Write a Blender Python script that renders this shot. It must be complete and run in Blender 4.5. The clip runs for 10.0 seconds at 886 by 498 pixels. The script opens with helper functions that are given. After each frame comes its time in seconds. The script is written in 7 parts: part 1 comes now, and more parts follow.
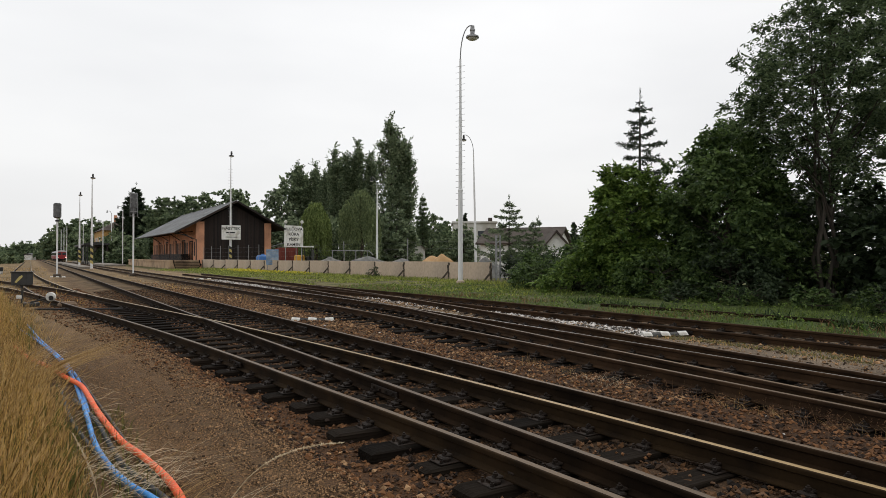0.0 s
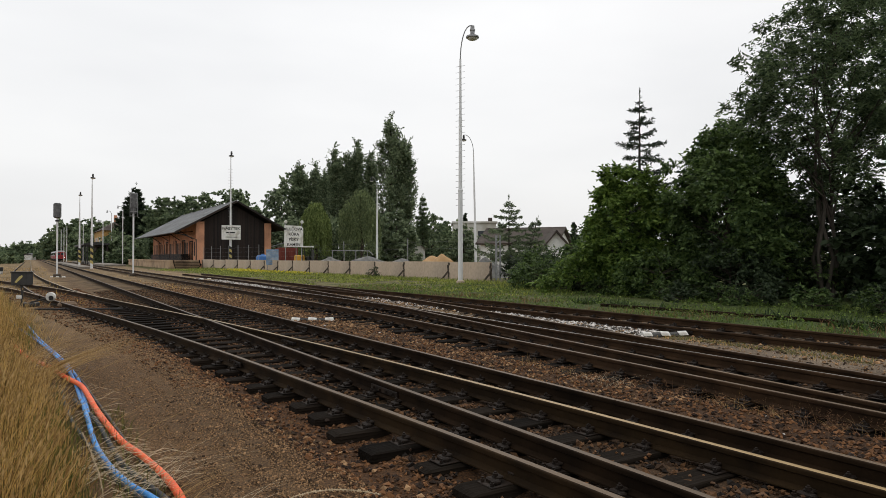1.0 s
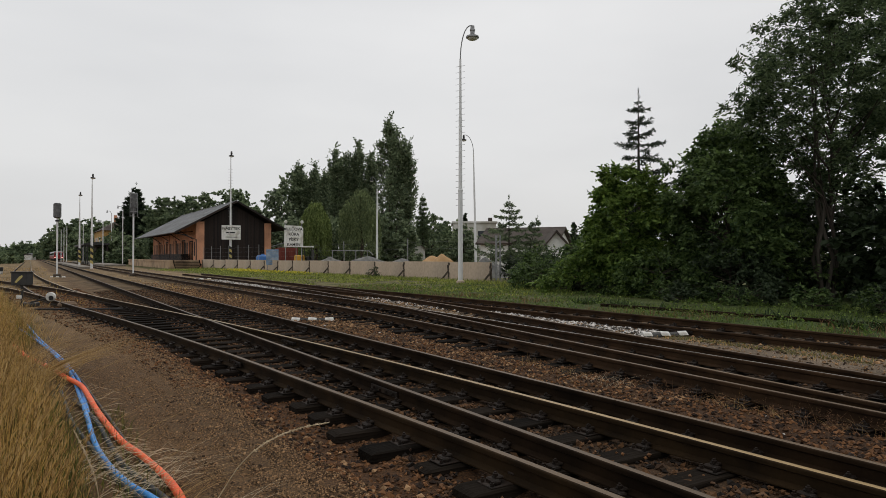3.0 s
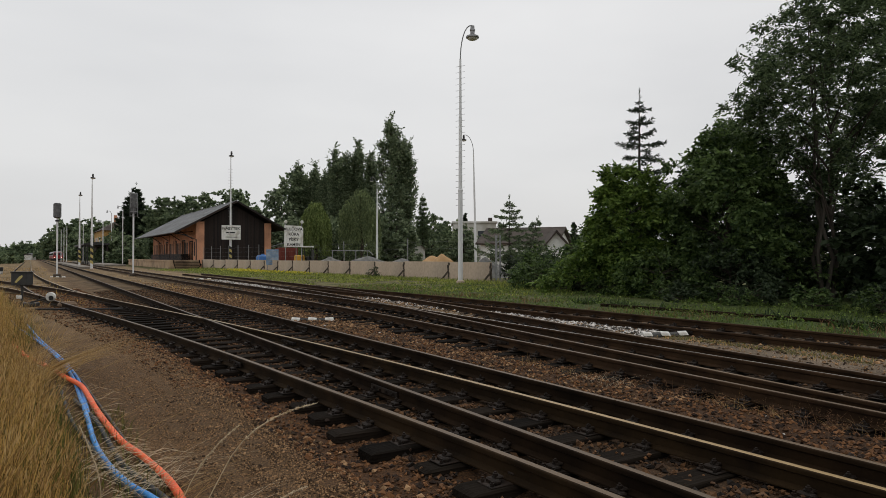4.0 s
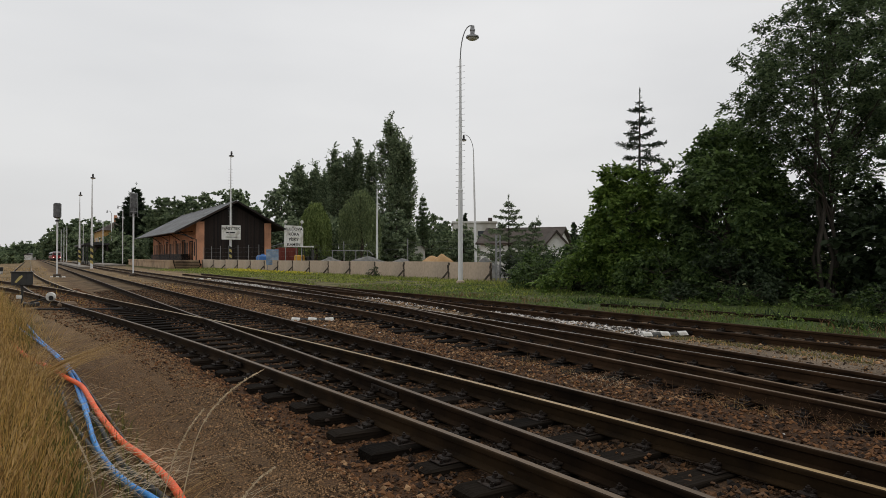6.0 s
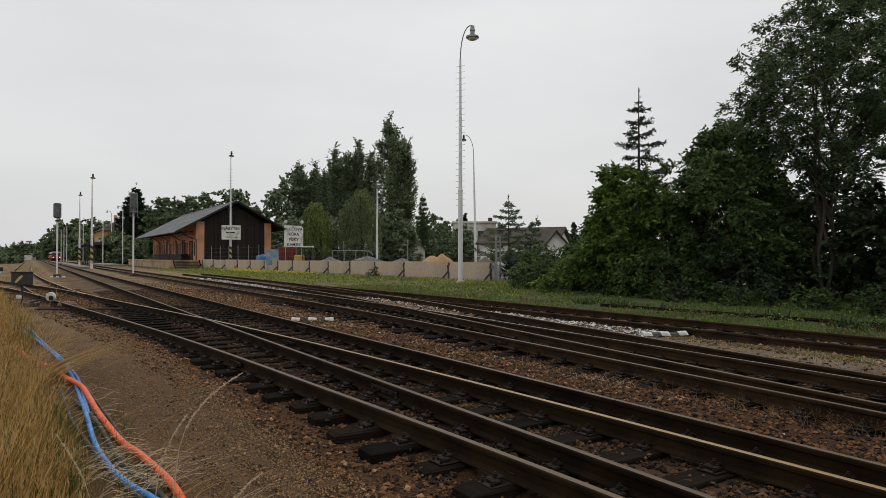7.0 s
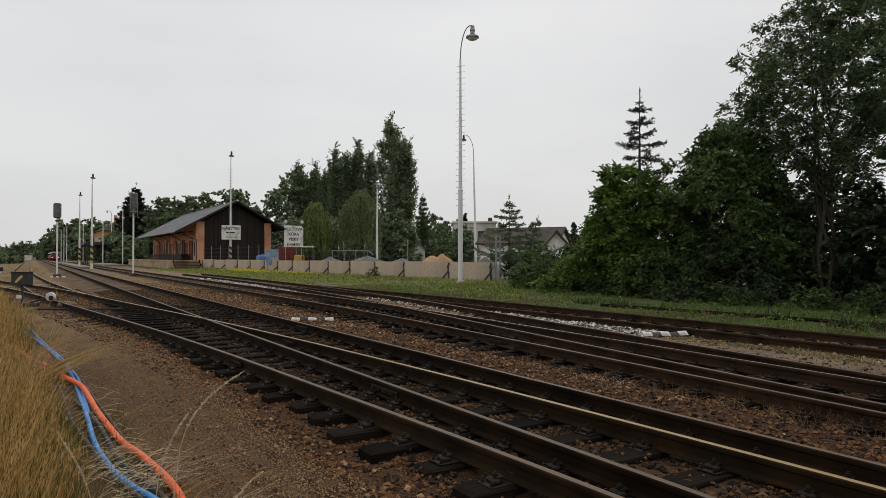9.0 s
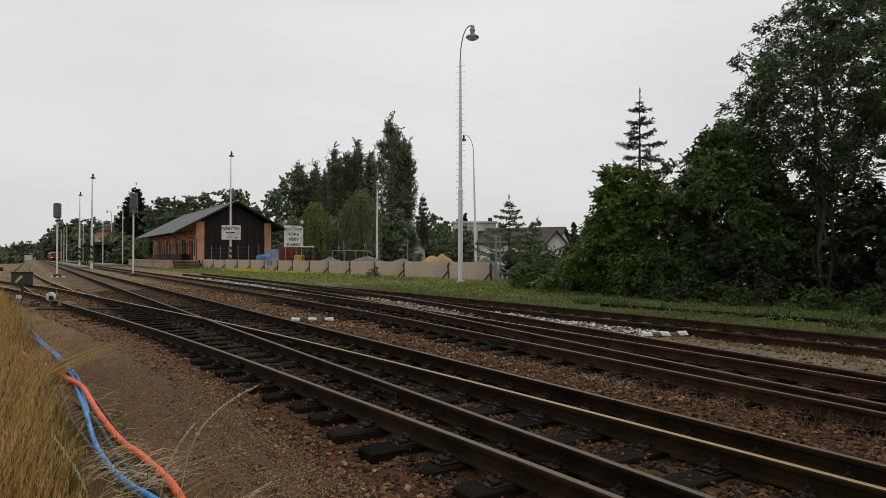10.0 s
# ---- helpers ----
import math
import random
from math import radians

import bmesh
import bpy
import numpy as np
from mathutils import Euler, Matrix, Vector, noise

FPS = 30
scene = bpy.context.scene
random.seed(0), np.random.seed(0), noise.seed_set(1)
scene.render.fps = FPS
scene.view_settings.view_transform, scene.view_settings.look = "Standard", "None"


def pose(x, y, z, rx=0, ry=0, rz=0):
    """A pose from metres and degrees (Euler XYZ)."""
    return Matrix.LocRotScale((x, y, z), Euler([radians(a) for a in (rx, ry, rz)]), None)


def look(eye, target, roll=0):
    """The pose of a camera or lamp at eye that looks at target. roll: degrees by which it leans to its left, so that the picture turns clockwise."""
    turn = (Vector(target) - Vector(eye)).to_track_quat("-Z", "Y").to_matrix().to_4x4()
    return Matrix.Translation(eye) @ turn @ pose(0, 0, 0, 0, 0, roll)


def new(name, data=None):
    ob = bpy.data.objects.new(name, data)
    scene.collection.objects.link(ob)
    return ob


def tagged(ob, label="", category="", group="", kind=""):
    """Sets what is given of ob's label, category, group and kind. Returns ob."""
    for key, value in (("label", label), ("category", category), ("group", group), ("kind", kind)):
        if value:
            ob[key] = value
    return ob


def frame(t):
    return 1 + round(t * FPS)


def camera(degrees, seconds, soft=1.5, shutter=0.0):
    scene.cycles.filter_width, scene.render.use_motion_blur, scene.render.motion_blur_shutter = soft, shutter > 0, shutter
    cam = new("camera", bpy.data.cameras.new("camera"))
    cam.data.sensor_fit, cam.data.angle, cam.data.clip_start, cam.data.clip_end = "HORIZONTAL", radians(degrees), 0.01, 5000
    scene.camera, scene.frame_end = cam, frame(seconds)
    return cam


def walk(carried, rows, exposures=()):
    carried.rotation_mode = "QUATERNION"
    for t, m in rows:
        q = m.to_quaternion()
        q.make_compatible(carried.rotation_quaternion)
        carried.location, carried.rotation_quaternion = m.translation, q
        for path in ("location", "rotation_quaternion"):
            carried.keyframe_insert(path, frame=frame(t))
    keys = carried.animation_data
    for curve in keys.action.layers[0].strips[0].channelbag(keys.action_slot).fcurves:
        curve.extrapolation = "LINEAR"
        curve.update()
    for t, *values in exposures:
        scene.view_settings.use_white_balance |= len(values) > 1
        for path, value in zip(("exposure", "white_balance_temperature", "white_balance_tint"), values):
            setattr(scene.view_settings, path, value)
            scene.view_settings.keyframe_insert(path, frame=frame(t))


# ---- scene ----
cam = camera(68.1, 10.0, soft=0.8)
EYE = pose(0, 0, 1.54, 90.69, 0, -32.15)
walk(cam, [(0.0, EYE), (10.0, EYE)], exposures=[(0.0, 0.32), (1.0, 0.32), (1.55, 0.30), (2.0, 0.14), (2.4, 0.05), (2.8, 0.01), (10.0, 0.01)])

# ---- overcast daylight ----
SUN_EL, SUN_AZ = 52.0, 60.0
world = bpy.data.worlds.new("overcast")
scene.world = world
world.use_nodes = True
wn, wl = world.node_tree.nodes, world.node_tree.links
sky = wn.new("ShaderNodeTexSky")
sky.sky_type = "NISHITA"
sky.sun_disc = False
sky.sun_elevation, sky.sun_rotation = radians(SUN_EL), radians(SUN_AZ)
sky.air_density, sky.dust_density, sky.ozone_density = 1.0, 4.0, 1.0
wt = wn.new("ShaderNodeTexCoord")
wm = wn.new("ShaderNodeMapping")
wm.inputs["Scale"].default_value = (1.0, 1.0, 3.2)
wc = wn.new("ShaderNodeTexNoise")
wc.inputs["Scale"].default_value, wc.inputs["Detail"].default_value = 1.6, 4.0
wr = wn.new("ShaderNodeValToRGB")
wr.color_ramp.elements[0].position, wr.color_ramp.elements[0].color = 0.3, (6.9, 6.95, 7.05, 1)
wr.color_ramp.elements[1].position, wr.color_ramp.elements[1].color = 0.72, (8.2, 8.2, 8.2, 1)
wx = wn.new("ShaderNodeMix")
wx.data_type = "RGBA"
wx.inputs["Factor"].default_value = 0.93
wb = wn["Background"]
wb.inputs["Strength"].default_value = 0.1
wl.new(wt.outputs["Generated"], wm.inputs["Vector"])
wl.new(wm.outputs["Vector"], wc.inputs["Vector"])
wl.new(wc.outputs["Fac"], wr.inputs["Fac"])
wl.new(sky.outputs["Color"], wx.inputs["A"])
wl.new(wr.outputs["Color"], wx.inputs["B"])
wz = wn.new("ShaderNodeSeparateXYZ")
wg = wn.new("ShaderNodeMapRange")
wg.inputs["From Min"].default_value, wg.inputs["From Max"].default_value = 0.0, 0.35
wg.inputs["To Min"].default_value, wg.inputs["To Max"].default_value = 0.92, 1.0
wk = wn.new("ShaderNodeMix")
wk.data_type, wk.blend_type = "RGBA", "MULTIPLY"
wk.inputs["Factor"].default_value = 1.0
wl.new(wt.outputs["Generated"], wz.inputs["Vector"])
wl.new(wz.outputs["Z"], wg.inputs["Value"])
wl.new(wx.outputs["Result"], wk.inputs["A"])
wl.new(wg.outputs["Result"], wk.inputs["B"])
wl.new(wk.outputs["Result"], wb.inputs["Color"])
sun = new("sun", bpy.data.lights.new("sun", "SUN"))
sun.data.energy, sun.data.angle, sun.data.color = 0.6, radians(25), (1.0, 0.97, 0.93)
sun.matrix_world = look((0, 0, 60), (0 - math.sin(radians(SUN_AZ)) * 40, -math.cos(radians(SUN_AZ)) * 40, 60 - 40 * math.tan(radians(SUN_EL))))


# ---- materials ----
def mat(name, c1, c2, rough=0.8, metal=0.0, scale=3.0, fine=60.0, bump=0.3, depth=0.01, rnd="", spread=0.5, spec=0.35, gain=0.28, through_light=0.0, stretch=(1, 1, 1), stain=None, stain_scale=0.6):
    m = bpy.data.materials.new(name)
    m.use_nodes = True
    n, l = m.node_tree.nodes, m.node_tree.links
    p = n["Principled BSDF"]
    p.inputs["Roughness"].default_value, p.inputs["Metallic"].default_value = rough, metal
    p.inputs["Specular IOR Level"].default_value = spec
    tc, mp = n.new("ShaderNodeTexCoord"), n.new("ShaderNodeMapping")
    mp.inputs["Scale"].default_value = stretch
    l.new(tc.outputs["Object"], mp.inputs["Vector"])
    a, b = n.new("ShaderNodeTexNoise"), n.new("ShaderNodeTexNoise")
    a.inputs["Scale"].default_value, a.inputs["Detail"].default_value = scale, 5
    b.inputs["Scale"].default_value, b.inputs["Detail"].default_value = fine, 4
    l.new(mp.outputs["Vector"], a.inputs["Vector"])
    l.new(mp.outputs["Vector"], b.inputs["Vector"])
    fac = a.outputs["Fac"]
    if rnd:
        r = n.new("ShaderNodeNewGeometry" if rnd == "island" else "ShaderNodeObjectInfo")
        k = n.new("ShaderNodeMix")
        k.inputs["Factor"].default_value = spread
        l.new(fac, k.inputs["A"])
        l.new(r.outputs["Random Per Island" if rnd == "island" else "Random"], k.inputs["B"])
        fac = k.outputs["Result"]
    ramp = n.new("ShaderNodeValToRGB")
    ramp.color_ramp.elements[0].position, ramp.color_ramp.elements[0].color = 0.28, (*c1, 1)
    ramp.color_ramp.elements[1].position, ramp.color_ramp.elements[1].color = 0.72, (*c2, 1)
    l.new(fac, ramp.inputs["Fac"])
    out = ramp.outputs["Color"]
    if stain:
        s, sr, sx = n.new("ShaderNodeTexNoise"), n.new("ShaderNodeValToRGB"), n.new("ShaderNodeMix")
        s.inputs["Scale"].default_value, s.inputs["Detail"].default_value = stain_scale, 6
        l.new(mp.outputs["Vector"], s.inputs["Vector"])
        sr.color_ramp.elements[0].position, sr.color_ramp.elements[1].position = 0.48, 0.66
        l.new(s.outputs["Fac"], sr.inputs["Fac"])
        sx.data_type = "RGBA"
        sx.inputs["B"].default_value = (*stain, 1)
        l.new(sr.outputs["Color"], sx.inputs["Factor"])
        l.new(out, sx.inputs["A"])
        out = sx.outputs["Result"]
    g = n.new("ShaderNodeMapRange")
    g.inputs["To Min"].default_value, g.inputs["To Max"].default_value = 1 - gain, 1 + gain
    l.new(b.outputs["Fac"], g.inputs["Value"])
    mul = n.new("ShaderNodeMix")
    mul.data_type, mul.blend_type = "RGBA", "MULTIPLY"
    mul.inputs["Factor"].default_value = 1.0
    l.new(out, mul.inputs["A"])
    l.new(g.outputs["Result"], mul.inputs["B"])
    l.new(mul.outputs["Result"], p.inputs["Base Color"])
    if bump:
        bp = n.new("ShaderNodeBump")
        bp.inputs["Strength"].default_value, bp.inputs["Distance"].default_value = bump, depth
        l.new(b.outputs["Fac"], bp.inputs["Height"])
        l.new(bp.outputs["Normal"], p.inputs["Normal"])
    if through_light:
        t, mx = n.new("ShaderNodeBsdfTranslucent"), n.new("ShaderNodeMixShader")
        mx.inputs["Fac"].default_value = through_light
        l.new(mul.outputs["Result"], t.inputs["Color"])
        l.new(p.outputs["BSDF"], mx.inputs[1])
        l.new(t.outputs["BSDF"], mx.inputs[2])
        l.new(mx.outputs["Shader"], n["Material Output"].inputs["Surface"])
    return m


def glow(name, colour, strength):
    m = bpy.data.materials.new(name)
    m.use_nodes = True
    p = m.node_tree.nodes["Principled BSDF"]
    p.inputs["Base Color"].default_value = (*colour, 1)
    p.inputs["Emission Color"].default_value = (*colour, 1)
    p.inputs["Emission Strength"].default_value = strength
    return m


def ground_material():
    """Soil, ballast, gravel and grass in bands across the tracks, with wandering borders."""
    m = bpy.data.materials.new("yard_ground")
    m.use_nodes = True
    n, l = m.node_tree.nodes, m.node_tree.links
    p = n["Principled BSDF"]
    p.inputs["Roughness"].default_value, p.inputs["Specular IOR Level"].default_value = 0.95, 0.2
    tc = n.new("ShaderNodeTexCoord")
    sep = n.new("ShaderNodeSeparateXYZ")
    l.new(tc.outputs["Object"], sep.inputs["Vector"])

    def noise_tex(scale, detail=5):
        t = n.new("ShaderNodeTexNoise")
        t.inputs["Scale"].default_value, t.inputs["Detail"].default_value = scale, detail
        l.new(tc.outputs["Object"], t.inputs["Vector"])
        return t.outputs["Fac"]

    def ramp(fac, c1, c2, lo=0.3, hi=0.7):
        r = n.new("ShaderNodeValToRGB")
        r.color_ramp.elements[0].position, r.color_ramp.elements[0].color = lo, (*c1, 1)
        r.color_ramp.elements[1].position, r.color_ramp.elements[1].color = hi, (*c2, 1)
        l.new(fac, r.inputs["Fac"])
        return r.outputs["Color"]

    wob = n.new("ShaderNodeMath")
    wob.operation = "MULTIPLY_ADD"
    wob.inputs[1].default_value = 1.1
    l.new(noise_tex(0.8, 6), wob.inputs[0])
    l.new(sep.outputs["X"], wob.inputs[2])

    def band(lo, hi):
        r = n.new("ShaderNodeMapRange")
        r.interpolation_type = "SMOOTHSTEP"
        r.inputs["From Min"].default_value, r.inputs["From Max"].default_value = lo + 0.55, hi + 0.55
        l.new(wob.outputs[0], r.inputs["Value"])
        return r.outputs["Result"]

    def mix(f, a, b):
        x = n.new("ShaderNodeMix")
        x.data_type = "RGBA"
        l.new(f, x.inputs["Factor"])
        l.new(a, x.inputs["A"])
        l.new(b, x.inputs["B"])
        return x.outputs["Result"]

    fine, mid, big = noise_tex(55, 3), noise_tex(9), noise_tex(0.5, 6)
    straw = ramp(mid, (0.025, 0.022, 0.008), (0.09, 0.07, 0.024))
    path = ramp(fine, (0.032, 0.0185, 0.0082), (0.195, 0.113, 0.053))
    ballast = ramp(fine, (0.020, 0.0095, 0.004), (0.10, 0.047, 0.018))
    dark = ramp(fine, (0.012, 0.007, 0.0035), (0.08, 0.043, 0.019))
    grey = ramp(fine, (0.06, 0.046, 0.033), (0.27, 0.205, 0.145))
    grass = ramp(mid, (0.022, 0.038, 0.008), (0.075, 0.105, 0.024))
    c = mix(band(-0.3, 0.5), straw, path)
    c = mix(band(1.55, 2.05), c, ballast)
    c = mix(band(2.5, 2.9), c, dark)
    c = mix(band(4.7, 5.2), c, ballast)
    c = mix(band(6.6, 7.4), c, dark)
    c = mix(band(9.0, 9.8), c, grey)
    c = mix(band(12.2, 13.4), c, grass)
    worn = n.new("ShaderNodeMapRange")
    worn.inputs["From Min"].default_value, worn.inputs["From Max"].default_value = 0.35, 0.7
    worn.inputs["To Min"].default_value, worn.inputs["To Max"].default_value = 0.7, 1.3
    l.new(big, worn.inputs["Value"])
    mul = n.new("ShaderNodeMix")
    mul.data_type, mul.blend_type = "RGBA", "MULTIPLY"
    mul.inputs["Factor"].default_value = 1
    l.new(c, mul.inputs["A"])
    l.new(worn.outputs["Result"], mul.inputs["B"])
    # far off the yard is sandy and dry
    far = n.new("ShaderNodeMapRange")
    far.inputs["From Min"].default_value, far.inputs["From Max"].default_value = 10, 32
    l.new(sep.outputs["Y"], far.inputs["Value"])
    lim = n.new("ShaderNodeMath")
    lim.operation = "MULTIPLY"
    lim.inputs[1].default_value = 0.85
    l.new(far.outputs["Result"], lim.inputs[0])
    bed = n.new("ShaderNodeMath")
    bed.operation = "SUBTRACT"
    l.new(band(1.0, 2.0), bed.inputs[0])
    l.new(band(4.9, 5.2), bed.inputs[1])
    bed2 = n.new("ShaderNodeMath")
    bed2.operation = "SUBTRACT"
    l.new(band(6.9, 7.2), bed2.inputs[0])
    l.new(band(8.9, 9.3), bed2.inputs[1])
    beds = n.new("ShaderNodeMath")
    l.new(bed.outputs[0], beds.inputs[0])
    l.new(bed2.outputs[0], beds.inputs[1])
    verge = n.new("ShaderNodeMath")
    l.new(beds.outputs[0], verge.inputs[0])
    l.new(band(12.5, 13.5), verge.inputs[1])
    off = n.new("ShaderNodeMath")
    off.operation = "MULTIPLY_ADD"
    off.inputs[1].default_value, off.inputs[2].default_value = -0.58, 1.0
    l.new(verge.outputs[0], off.inputs[0])
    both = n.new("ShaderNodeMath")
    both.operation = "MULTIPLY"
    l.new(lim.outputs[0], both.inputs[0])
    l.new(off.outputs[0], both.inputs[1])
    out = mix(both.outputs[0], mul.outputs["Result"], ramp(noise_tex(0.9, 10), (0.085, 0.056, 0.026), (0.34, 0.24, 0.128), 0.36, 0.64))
    l.new(out, p.inputs["Base Color"])
    bp = n.new("ShaderNodeBump")
    bp.inputs["Strength"].default_value, bp.inputs["Distance"].default_value = 0.9, 0.02
    l.new(fine, bp.inputs["Height"])
    l.new(bp.outputs["Normal"], p.inputs["Normal"])
    return m


GROUND = ground_material()
RUST = mat("rusty_rail_steel", (0.008, 0.0045, 0.0018), (0.034, 0.0195, 0.0075), 0.85, 0.0, 2.5, 45, 0.35, 0.004, spec=0.12)
# Oily steel; shade on sides turned from the light is in its colour.
DARKRAIL = mat("oily_shaded_rail_steel", (0.007, 0.0044, 0.0025), (0.028, 0.016, 0.008), 0.9, 0.0, 2.5, 45, 0.35, 0.004, spec=0.08)
OLDRAIL = mat("old_rusty_rail", (0.016, 0.009, 0.0045), (0.055, 0.030, 0.0145), 0.85, 0.0, 2.5, 45, 0.35, 0.004, spec=0.12)
SILVER = mat("polished_rail_head", (0.42, 0.40, 0.37), (0.62, 0.6, 0.56), 0.35, 1.0, 1.2, 30, 0.05, 0.002, stretch=(1, 0.06, 1))
PLATFORM = mat("grey_platform_slab", (0.15, 0.13, 0.11), (0.28, 0.25, 0.21), 0.9, 0, 1.5, 25, 0.3, 0.01)
WORN = mat("worn_rail_head", (0.26, 0.18, 0.085), (0.42, 0.30, 0.155), 0.42, 1.0, 1.2, 30, 0.05, 0.002, stretch=(1, 0.06, 1))
DULL = mat("dull_rail_head", (0.05, 0.029, 0.0125), (0.15, 0.094, 0.046), 0.48, 0.35, 1.2, 30, 0.1, 0.002, stretch=(1, 0.06, 1))
TIE = mat("tarred_timber", (0.005, 0.004, 0.003), (0.019, 0.014, 0.010), 0.95, 0, 2, 34, 1.0, 0.02, rnd="object", spread=0.4, stretch=(0.12, 1, 1), spec=0.06, gain=0.85)
PLATE = mat("rusty_plate", (0.008, 0.005, 0.003), (0.032, 0.018, 0.010), 0.7, 0.3, 8, 70, 0.4, 0.004)
STONE = mat("ballast_stone", (0.018, 0.0085, 0.0036), (0.185, 0.083, 0.031), 0.9, 0, 6, 60, 0.4, 0.006, rnd="island", spread=0.75)
DARKSTONE = mat("oily_ballast_stone", (0.009, 0.005, 0.0022), (0.118, 0.056, 0.021), 0.9, 0, 6, 60, 0.4, 0.006, rnd="island", spread=0.75)
SECONDSTONE = mat("dark_ballast_stone", (0.013, 0.0075, 0.004), (0.17, 0.087, 0.037), 0.9, 0, 6, 60, 0.4, 0.006, rnd="island", spread=0.75)
GRIT = mat("path_grit", (0.038, 0.022, 0.010), (0.36, 0.214, 0.106), 0.9, 0, 6, 80, 0.3, 0.003, rnd="island", spread=0.8)
WHITESTONE = mat("pale_limestone", (0.05, 0.044, 0.038), (0.68, 0.64, 0.60), 0.9, 0, 6, 60, 0.3, 0.006, rnd="island", spread=0.7)
STRAW = mat("dry_grass", (0.085, 0.048, 0.010), (0.68, 0.43, 0.135), 0.75, 0, 3, 20, 0, rnd="island", spread=0.7, through_light=0.3)
STRAWGREEN = mat("half_dry_grass", (0.05, 0.066, 0.013), (0.19, 0.185, 0.042), 0.75, 0, 3, 20, 0, rnd="island", spread=0.7, through_light=0.3)
WEED = mat("bright_weeds", (0.08, 0.115, 0.018), (0.36, 0.39, 0.085), 0.7, 0, 0.7, 20, 0, rnd="island", spread=0.5, through_light=0.3)
BROWNWEED = mat("withered_weed", (0.07, 0.036, 0.018), (0.28, 0.155, 0.08), 0.85, 0, 4, 40, 0, rnd="island", spread=0.6, through_light=0.2)
SEEDGOLD = mat("golden_seed_head", (0.28, 0.165, 0.055), (0.58, 0.395, 0.17), 0.8, 0, 4, 40, 0, rnd="island", spread=0.6, through_light=0.3)
SEED = mat("pale_seed_head", (0.52, 0.41, 0.26), (0.76, 0.64, 0.46), 0.8, 0, 4, 40, 0, rnd="island", spread=0.5, through_light=0.3)
GRASS = mat("green_grass", (0.036, 0.064, 0.011), (0.18, 0.235, 0.048), 0.7, 0, 0.7, 20, 0, rnd="island", spread=0.5, through_light=0.3)
YELLOW_BLOOM = mat("yellow_bloom", (0.45, 0.40, 0.03), (0.68, 0.58, 0.05), 0.7, 0, 4, 40, 0, rnd="island")
CONCRETE = mat("weathered_concrete", (0.44, 0.34, 0.25), (0.64, 0.515, 0.40), 0.9, 0, 1.2, 35, 0.35, 0.01, stain=(0.33, 0.265, 0.205), stain_scale=0.7, stretch=(1, 1, 0.15))
CONC_DARK = mat("mossy_concrete_edge", (0.035, 0.028, 0.022), (0.10, 0.08, 0.06), 0.95, 0, 3, 40, 0.5, 0.01)
MASTPAINT = mat("grey_mast_paint", (0.66, 0.66, 0.655), (0.80, 0.80, 0.79), 0.5, 0, 2, 30, 0.1, 0.003, stretch=(1, 1, 0.2), stain=(0.62, 0.59, 0.56), gain=0.12)
STEEL = mat("galvanised_steel", (0.20, 0.20, 0.20), (0.36, 0.36, 0.36), 0.5, 0.4, 3, 40, 0.1, 0.003)
DARKMETAL = mat("dark_painted_metal", (0.018, 0.018, 0.018), (0.05, 0.048, 0.045), 0.55, 0, 4, 50, 0.15, 0.003)
BLACK = mat("black_paint", (0.012, 0.012, 0.012), (0.035, 0.033, 0.03), 0.6, 0, 4, 50, 0.15, 0.003)
YELLOW = mat("faded_yellow_paint", (0.40, 0.32, 0.10), (0.58, 0.48, 0.19), 0.65, 0, 4, 50, 0.15, 0.003)
WHITE = mat("chalky_white_paint", (0.58, 0.57, 0.54), (0.82, 0.81, 0.78), 0.75, 0, 5, 45, 0.3, 0.006, stain=(0.38, 0.35, 0.3), stain_scale=3)
SIGNWHITE = mat("sign_white", (0.68, 0.67, 0.63), (0.82, 0.81, 0.77), 0.6, 0, 2, 30, 0.05, 0.002, stain=(0.5, 0.47, 0.4), stain_scale=1.5)
ORANGE_BRICK = mat("salmon_render", (0.54, 0.26, 0.15), (0.70, 0.355, 0.215), 0.85, 0, 0.8, 14, 0.3, 0.01, stain=(0.42, 0.21, 0.125), stain_scale=0.5)
TIMBER = mat("dark_brown_boards", (0.010, 0.0062, 0.005), (0.026, 0.016, 0.012), 0.75, 0, 2, 20, 0.5, 0.01, rnd="object", spread=0.5, stretch=(1, 1, 0.15))
ROOFING = mat("grey_fibre_slate", (0.15, 0.155, 0.16), (0.22, 0.225, 0.23), 0.85, 0, 0.7, 12, 0.4, 0.01, rnd="object", spread=0.3, stain=(0.11, 0.11, 0.105))
DOCKSTONE = mat("ochre_dock_masonry", (0.36, 0.24, 0.14), (0.52, 0.37, 0.24), 0.9, 0, 1.1, 10, 0.5, 0.02, stain=(0.17, 0.115, 0.075))
BROWNTILE = mat("brown_roof_tile", (0.035, 0.026, 0.021), (0.085, 0.066, 0.054), 0.85, 0, 1, 14, 0.5, 0.02)
PLASTER = mat("white_plaster", (0.48, 0.46, 0.42), (0.64, 0.62, 0.58), 0.9, 0, 0.6, 20, 0.2, 0.01, stain=(0.38, 0.35, 0.3), stain_scale=0.4)
# PLASTER whitened further: light on the gable is put into the colour.
LIT_PLASTER = mat("lit_white_plaster", (0.70, 0.69, 0.66), (0.82, 0.81, 0.79), 0.9, 0, 0.6, 20, 0.2, 0.01)
OCHRE = mat("ochre_plaster", (0.38, 0.22, 0.07), (0.5, 0.31, 0.11), 0.9, 0, 0.6, 20, 0.2, 0.01)
GLASS = mat("window_glass", (0.015, 0.018, 0.022), (0.04, 0.045, 0.05), 0.08, 0, 2, 4, 0, spec=0.6)
